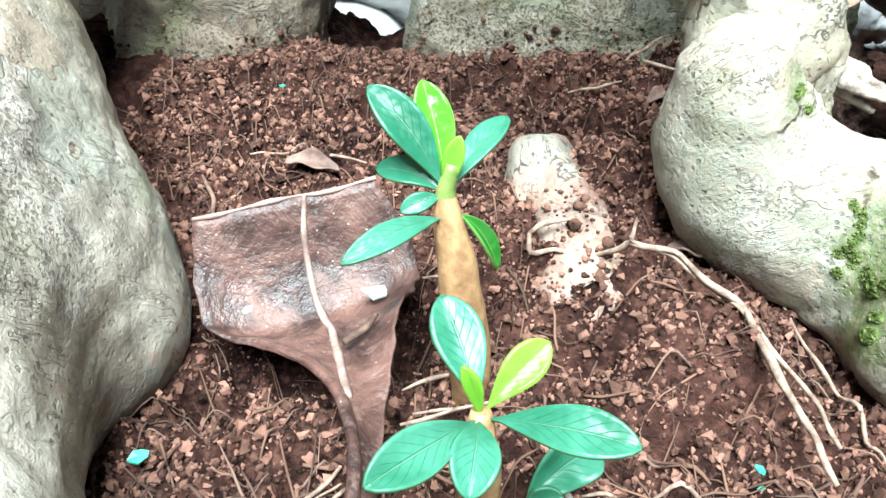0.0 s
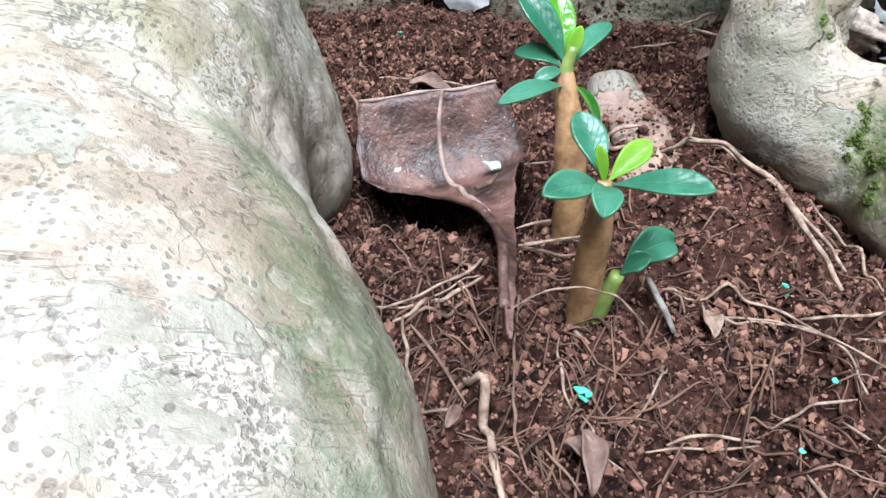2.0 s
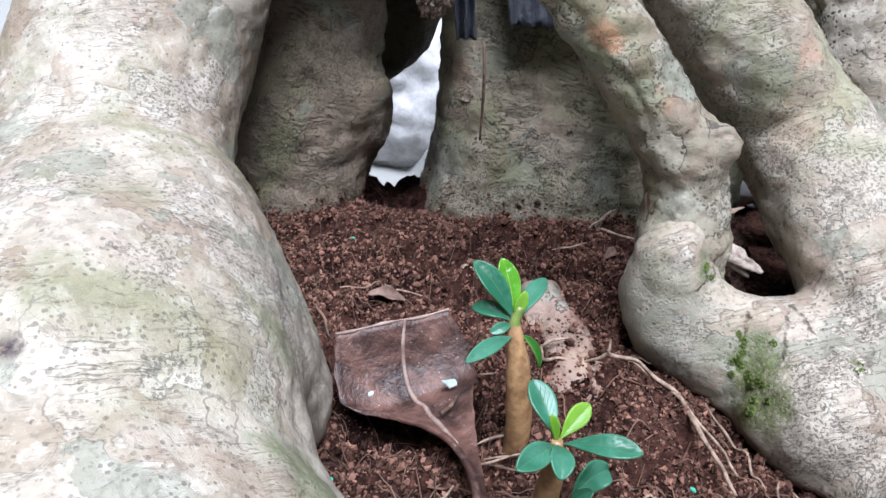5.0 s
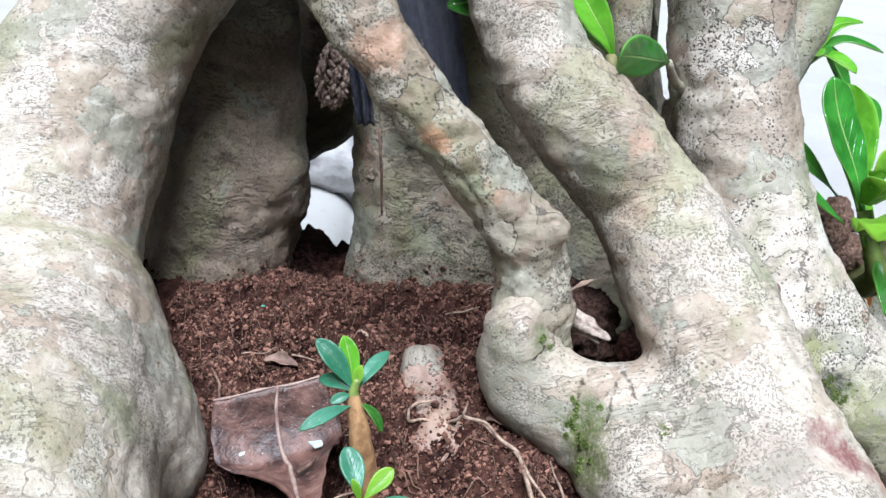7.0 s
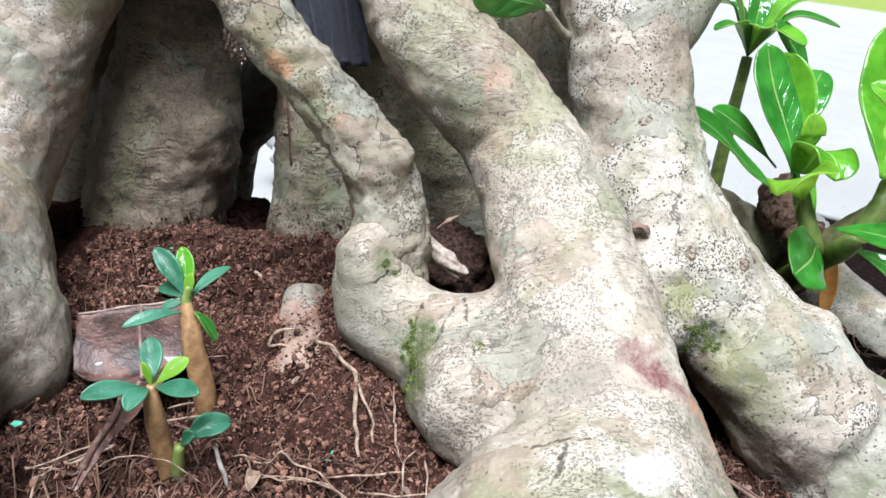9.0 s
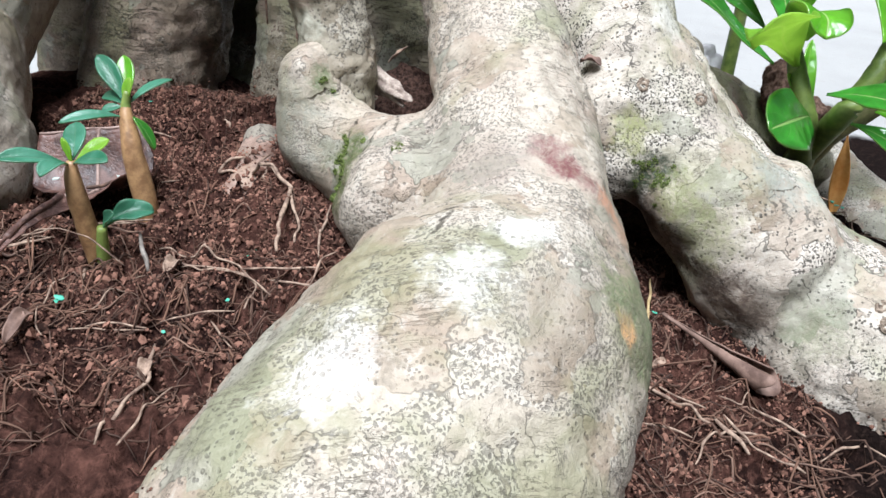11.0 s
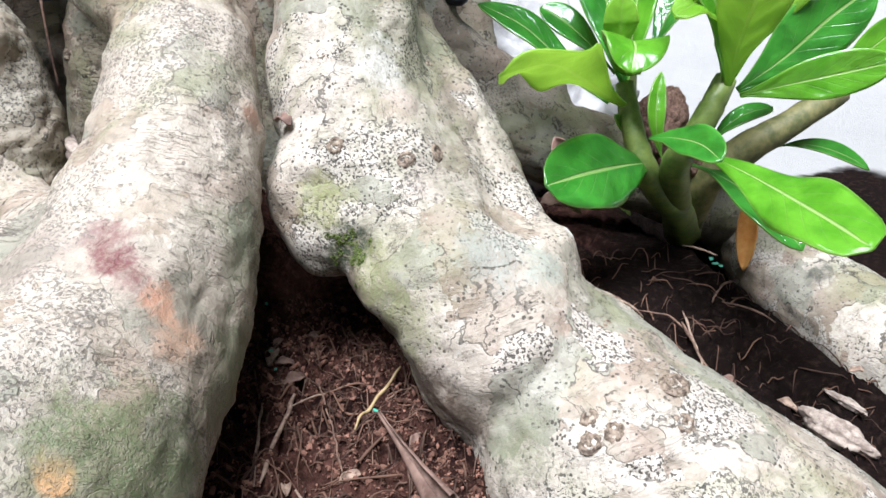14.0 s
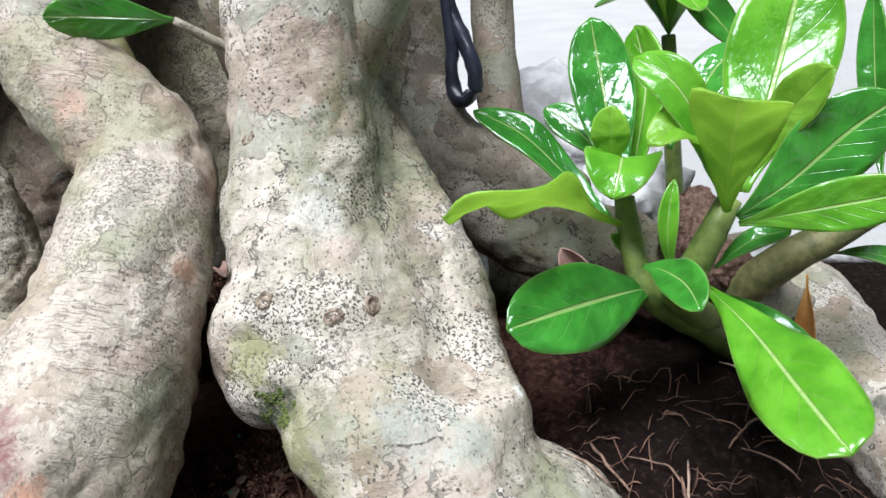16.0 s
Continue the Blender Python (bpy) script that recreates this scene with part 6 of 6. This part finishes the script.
blade(crown_leaves, [(0.0987, 0.2380, 0.1596), (0.0927, 0.2400, 0.1692), (0.0841, 0.2440, 0.1798), (0.0706, 0.2520, 0.1966)], (0.0811, 0.2430, 0.1745), (0.0959, 0.2410, 0.1720), BRIGHTLEAF, "folded bright green leaf rising behind the root", belly=0.55, fold=0.35)
rod("stem", [(0.1600, 0.2680, 0.1400, 0.0032), (0.1390, 0.2560, 0.1480, 0.0026), (0.1269, 0.2417, 0.1607, 0.0018)], SHOOT_BARK, crown_leaves, "thin grey stalk", 10, 0.2)
blade(crown_leaves, [(0.1269, 0.2417, 0.1607), (0.1168, 0.2300, 0.1630), (0.1025, 0.2190, 0.1652), (0.0913, 0.2050, 0.1670)], (0.1018, 0.2185, 0.1568), (0.1077, 0.2220, 0.1748), DEEPLEAF, "broad dark green leaf leaning over the root", belly=0.6, fold=0.12)
leaf("leaf", (0.0969, 0.2380, 0.1610), (0.0620, 0.2800, 0.1850), (0.0180, 0.2720, 0.1690), 0.030, (0.1, -0.75, 0.65), DEEPLEAF, crown_leaves, "broad dark green leaf passing behind the root")


# ---------------------------------------------------------------- things hanging and lying behind
def strip(name, rows, width, material, label, category, folds=5, seed=0.0):
    """A crumpled hanging strip of plastic, with thickness."""
    c = spline(rows, 8)
    m = 14
    verts, faces = [], []
    for i, p in enumerate(c):
        u = i / (len(c) - 1)
        for j in range(m + 1):
            s = j / m - 0.5
            fold = 0.003 * math.sin(s * folds * 6.28 + 3 * u + seed) + 0.002 * noise.noise(Vector((s * 9, u * 5, seed)))
            rag = 0.004 * noise.noise(Vector((s * 14, seed, 0))) * u
            verts.append(Vector((p[0] + width * s * (1 - 0.2 * u), p[1] + fold, p[2] + rag + 0.1 * width * s)))
    for i in range(len(c) - 1):
        for j in range(m):
            k = i * (m + 1) + j
            faces.append((k, k + 1, k + m + 2, k + m + 1))
    ob = mesh_object(name, verts, faces, material)
    so = ob.modifiers.new("thickness", "SOLIDIFY")
    so.thickness, so.offset = 0.0006, 0
    return tagged(ob, label, category)


strip("plastic_strip", [(-0.020, 0.300, 0.275), (-0.010, 0.294, 0.215), (0.002, 0.288, 0.170), (0.012, 0.282, 0.140), (0.019, 0.277, 0.112)], 0.046, NET, "crumpled blue-black plastic strip hanging on the trunk", "plastic", 4, 1.0)
strip("plastic_strip", [(-0.040, 0.296, 0.215), (-0.030, 0.293, 0.150), (-0.022, 0.290, 0.115), (-0.018, 0.288, 0.098)], 0.012, NET, "narrow blue-black plastic strip hanging behind the shoot", "plastic", 2, 2.0)
ob = rod("twig", [(-0.0105, 0.276, 0.100, 0.0007), (-0.0070, 0.272, 0.078, 0.0008), (-0.0043, 0.270, 0.052, 0.0005)], DARK_TWIG)
tagged(ob, "thin dark twig standing against the trunk", "twig")
loop = rod("plastic_loop", [(0.186, 0.380, 0.185, 0.0035), (0.194, 0.377, 0.150, 0.0040), (0.206, 0.373, 0.128, 0.0045), (0.212, 0.368, 0.110, 0.0045), (0.205, 0.364, 0.102, 0.0045), (0.198, 0.367, 0.112, 0.0040), (0.197, 0.371, 0.130, 0.0035), (0.190, 0.378, 0.170, 0.003)], PLASTIC, None, "", 12, 0.35)
tagged(loop, "glossy black plastic cord looped beside a root", "plastic")


def seed_cluster():
    t = thing("seed_cluster", (-0.038, 0.281, 0.124), "hanging cluster of dry brown pellets in the dark gap", "seed cluster")
    rod("stalk", [(-0.034, 0.290, 0.240, 0.0007), (-0.036, 0.284, 0.180, 0.0007), (-0.037, 0.281, 0.140, 0.0008)], DARK_TWIG, t, "thin dark stalk", 6)
    rng = random.Random(3)
    kinds = []
    for k in range(4):
        bm = bmesh.new()
        bmesh.ops.create_icosphere(bm, subdivisions=1, radius=0.0017)
        for v in bm.verts:
            v.co = Vector((v.co.x * 0.75, v.co.y * 0.75, v.co.z * 1.35)) * rng.uniform(0.75, 1.25)
        me = bpy.data.meshes.new("pellet")
        bm.to_mesh(me)
        bm.free()
        me.materials.append(PELLET)
        kinds.append(me)
    for k in range(130):
        z = 0.016 - 0.032 * (k + 0.5) / 130
        r = 0.0080 * math.sqrt(max(0.08, 1 - (z / 0.0185) ** 2)) * rng.uniform(0.85, 1.1)
        a = k * 2.39996 + rng.uniform(-0.3, 0.3)
        ob = new("pellet", kinds[k % 4])
        ob.parent = t
        ob.matrix_parent_inverse = t.matrix_world.inverted()
        ob.matrix_world = pose(-0.038 + r * math.cos(a), 0.281 + r * math.sin(a), 0.124 + z, rng.uniform(-40, 40), rng.uniform(-40, 40), rng.uniform(0, 360))


seed_cluster()


def lump(name, place, size, material, label, category, seed, rough=0.25, kind="", step=3):
    bm = bmesh.new()
    bmesh.ops.create_icosphere(bm, subdivisions=step, radius=1)
    for v in bm.verts:
        n = v.co.copy()
        d = 1 + rough * noise.noise(n * 1.6 + Vector((seed, 0, 0))) + rough * 0.5 * noise.noise(n * 5 + Vector((seed, 3, 0))) + rough * 0.3 * noise.noise(n * 14)
        v.co = Vector((n.x * size[0], n.y * size[1], n.z * size[2])) * d
    me = bpy.data.meshes.new(name)
    bm.to_mesh(me)
    bm.free()
    me.materials.append(material)
    me.shade_smooth()
    ob = new(name, me)
    ob.location = place
    return tagged(ob, label, category, kind=kind)


lump("soil_clod", (0.329, 0.378, 0.034), (0.017, 0.015, 0.022), HUSK, "coarse brown clod of husk between the stems", "clod", 3, 0.22, step=5)
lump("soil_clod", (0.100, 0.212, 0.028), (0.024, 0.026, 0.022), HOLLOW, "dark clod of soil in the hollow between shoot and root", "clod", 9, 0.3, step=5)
lump("soil_clod", (0.347, 0.372, 0.016), (0.016, 0.014, 0.014), HUSK, "coarse brown clod of husk between the stems", "clod", 4, 0.25, step=5)
lump("stone", (0.200, 0.560, 0.020), (0.075, 0.05, 0.065), STONE, "weathered grey stone behind the roots", "stone", 5, 0.3, step=5)
lump("stone", (0.268, 0.500, -0.010), (0.050, 0.04, 0.050), STONE, "weathered grey stone behind the roots", "stone", 6, 0.3, step=5)
lump("stone", (0.366, 0.400, 0.012), (0.014, 0.012, 0.010), STONE, "small pale stone on the root", "stone", 11, 0.2, step=4)
lump("stone", (-0.010, 1.050, -0.150), (0.220, 0.080, 0.130), STONE, "broad grey stone on the paving, seen through the gap", "stone", 7, 0.2, step=5)
for place, size, turn, label in (((0.412, 0.201, -0.038), (0.015, 0.006, 0.005), -38, "thick pale wood chip on dark soil"), ((0.419, 0.221, -0.036), (0.009, 0.0022, 0.002), -36, "pale wood sliver on dark soil")):
    chunk = lump("wood_chip", (0, 0, 0), size, SPLINT, label, "wood chip", 12 + turn, 0.35, step=4)
    chunk.matrix_world = pose(*place, 6, 4, turn)
# Not a real stone: a dark block added to close the bright gap.
lump("stone", (-0.152, 0.455, 0.000), (0.036, 0.036, 0.105), GAP_FILLER, "dark upright block added to fill the gap behind the trunks", "stone", 15, 0.15, step=4)
rod_far = rod("sapling", [(0.175, 0.480, 0.26, 0.014), (0.1779, 0.471, 0.1562, 0.014), (0.1891, 0.4493, 0.0999, 0.0145), (0.2018, 0.4349, 0.0374, 0.016), (0.205, 0.43, -0.06, 0.017)], SHOOT_BARK, None, "", 20, 0.15)
tagged(rod_far, "slim grey-green sapling stem behind the root", "sapling")
far_b = rod("sapling", [(0.238, 0.315, 0.255, 0.012), (0.222, 0.300, 0.205, 0.0125), (0.2095, 0.287, 0.170, 0.013), (0.190, 0.275, 0.130, 0.013)], SHOOT_BARK, None, "", 18, 0.12)
tagged(far_b, "slim brown-green shoot growing beside the root", "sapling")
far_c = rod("sapling", [(0.105, 0.300, 0.235, 0.010), (0.113, 0.290, 0.195, 0.011), (0.118, 0.285, 0.155, 0.012), (0.122, 0.300, 0.110, 0.013)], SHOOT_BARK, None, "", 18, 0.12)
tagged(far_c, "slim brown-green shoot between two roots", "sapling")


# ---------------------------------------------------------------- crumbs, fibres and pebbles of the soil
def free_of_roots(x, y, z):
    for chain in (ROOT_A, ROOT_E, BULB, ROOT_F, FOOT_A):
        for a, b in zip(chain[:-1], chain[1:]):
            a3, b3 = Vector(a[:3]), Vector(b[:3])
            d = b3 - a3
            u = max(0.0, min(1.0, (Vector((x, y, z)) - a3).dot(d) / d.length_squared))
            if (Vector((x, y, z)) - a3 - d * u).length < a[3] + u * (b[3] - a[3]) - 0.002:
                return False
    return True


def spots(rng, count, zone=None):
    zones = [(-0.115, 0.11, 0.0, 0.30, 0.75), (0.165, 0.30, 0.0, 0.22, 0.25)]
    if zone:
        zones = [zone]
    out = []
    while len(out) < count:
        pick = rng.random()
        for x0, x1, y0, y1, share in zones:
            if pick < share:
                break
            pick -= share
        x, y = rng.uniform(x0, x1), rng.uniform(y0, y1)
        z = crumbled(x, y)
        if free_of_roots(x, y, z):
            out.append((x, y, z))
    return out


def crumbs(count):
    rng = random.Random(11)
    bm = bmesh.new()
    bmesh.ops.create_icosphere(bm, subdivisions=1, radius=1)
    ball = [v.co.copy() for v in bm.verts]
    tri = [tuple(v.index for v in f.verts) for f in bm.faces]
    bm.free()
    verts, faces = [], []
    for x, y, z in spots(rng, count):
        if rng.random() < 0.8 * pitted(x, y):
            continue
        r = min(0.0016, 0.00036 * math.exp(abs(rng.gauss(0, 0.68))))
        if math.hypot(x + 0.035, y - 0.14) < 0.03:
            r *= 0.6
        e = Euler((rng.random() * 6, rng.random() * 6, rng.random() * 6)).to_matrix()
        s = Vector((rng.uniform(0.7, 1.4), rng.uniform(0.7, 1.2), rng.uniform(0.5, 1.0))) * r
        i = len(verts)
        for v in ball:
            q = e @ Vector((v.x * s.x, v.y * s.y, v.z * s.z))
            verts.append(q * rng.uniform(0.45, 1.5) + Vector((x, y, z + r * 0.15)))
        faces += [(a + i, b + i, c + i) for a, b, c in tri]
    ob = mesh_object("soil_crumbs", verts, faces, CRUMB, smooth=False)
    tagged(ob, "loose red-brown crumbs of soil", "soil", kind="stuff")


def fibres(count, name, material, label, longest, thick, seed, zone=None):
    rng = random.Random(seed)
    verts, faces = [], []
    for x, y, z in spots(rng, count, zone):
        length = rng.uniform(0.3, 1.0) * longest
        a = rng.uniform(0, 6.283)
        turn = rng.uniform(-0.55, 0.55)
        r = thick * rng.uniform(0.5, 1.2)
        rows, px, py = [], x, y
        n = 5
        rise = rng.uniform(0, 0.0025)
        for k in range(n):
            zz = crumbled(px, py) + r + 0.0004 + rise * math.sin(math.pi * k / (n - 1)) + (rng.uniform(-0.0006, 0.001))
            rows.append((px, py, zz, r * (1 - 0.75 * k / (n - 1)) * (0.6 if k == 0 else 1)))
            a += turn / n + rng.uniform(-0.18, 0.18)
            px += math.cos(a) * length / n
            py += math.sin(a) * length / n
        if not free_of_roots(px, py, zz):
            continue
        v, f = tube_geometry(rows, 5, 0.2, x * 70, 2)
        i = len(verts)
        verts += v
        faces += [tuple(i + k for k in q) for q in f]
    ob = mesh_object(name, verts, faces, material)
    tagged(ob, label, "fibres", kind="stuff")


crumbs(64000)
fibres(650, "root_fibres", FIBRE, "fine dry root fibres strewn over the soil", 0.020, 0.00027, 12)
fibres(600, "dark_fibres", DARK_FIBRE, "dark decayed fibres in the soil", 0.028, 0.00045, 13)

fibres(230, "straw", DARK_FIBRE, "coarse dark straw and root hairs before the seedlings", 0.034, 0.00055, 14, (-0.07, 0.10, -0.02, 0.09, 1.1))
fibres(90, "straw", FIBRE, "coarse pale straw and root hairs before the seedlings", 0.030, 0.00048, 15, (-0.07, 0.10, -0.02, 0.09, 1.1))
fibres(160, "straw", DARK_FIBRE, "coarse dark straw in the trench between two roots", 0.040, 0.0007, 16, (0.18, 0.33, 0.04, 0.20, 1.1))

fibres(150, "straw", FIBRE, "pale straw and root hairs in the trench between two roots", 0.026, 0.0006, 18, (0.165, 0.30, 0.03, 0.21, 1.1))
fibres(130, "straw", DARK_FIBRE, "dark straw on the black soil under the leaves", 0.030, 0.0005, 17, (0.29, 0.44, 0.19, 0.34, 1.1))


def litter(count, zone, seed):
    """Small curled bits of dead leaf and bark, each a thing of its own."""
    rng = random.Random(seed)
    for x, y, z in spots(rng, count, zone):
        t, n = rng.uniform(0, 6.283), rng.uniform(0.003, 0.006)
        a, b = Vector((x, y, z + 0.001)), Vector((x + math.cos(t) * n * 2, y + math.sin(t) * n * 2, z + 0.002))
        scrap((a, (a + b) / 2 + Vector((0, 0, n * 0.6)), b), n, *rng.choice(((RUST, "small curled brown leaf bit on the soil"), (TWIG, "small pale bark bit on the soil"))))


litter(12, (0.170, 0.29, 0.04, 0.20, 1.1), 21)
litter(12, (-0.06, 0.10, 0.00, 0.24, 1.1), 22)
litter(4, (0.36, 0.43, 0.19, 0.26, 1.1), 23)


def dusted(roots, count, seed):
    """Crumbs of soil lying on the skin of roots where it is low and faces up."""
    rng = random.Random(seed)
    bm = bmesh.new()
    bmesh.ops.create_icosphere(bm, subdivisions=1, radius=1)
    ball = [v.co.copy() for v in bm.verts]
    tri = [tuple(v.index for v in f.verts) for f in bm.faces]
    bm.free()
    spot = [v for root, top in roots for v in root.data.vertices if -0.02 < v.co.z - height(v.co.x, v.co.y) < top * (0.5 + noise.noise(v.co * 70)) and v.normal.z > -0.2]
    verts, faces = [], []
    for _ in range(count):
        v = rng.choice(spot)
        r = 0.00035 * math.exp(abs(rng.gauss(0, 0.6)))
        i = len(verts)
        verts += [v.co + Vector((b.x * rng.uniform(0.7, 1.3), b.y * rng.uniform(0.7, 1.3), b.z * rng.uniform(0.6, 1.1))) * r + v.normal * r * 0.3 for b in ball]
        faces += [(a + i, b + i, c + i) for a, b, c in tri]
    ob = mesh_object("soil_crumbs", verts, faces, CRUMB)
    tagged(ob, "red soil crumbs sticking to the foot of the roots", "soil", kind="stuff")


dusted([(knob, 0.006), (root_e, 0.006), (root_f, 0.005), (root_a, 0.004), (trunk_b, 0.016), (trunk_c, 0.016)], 5000, 5)
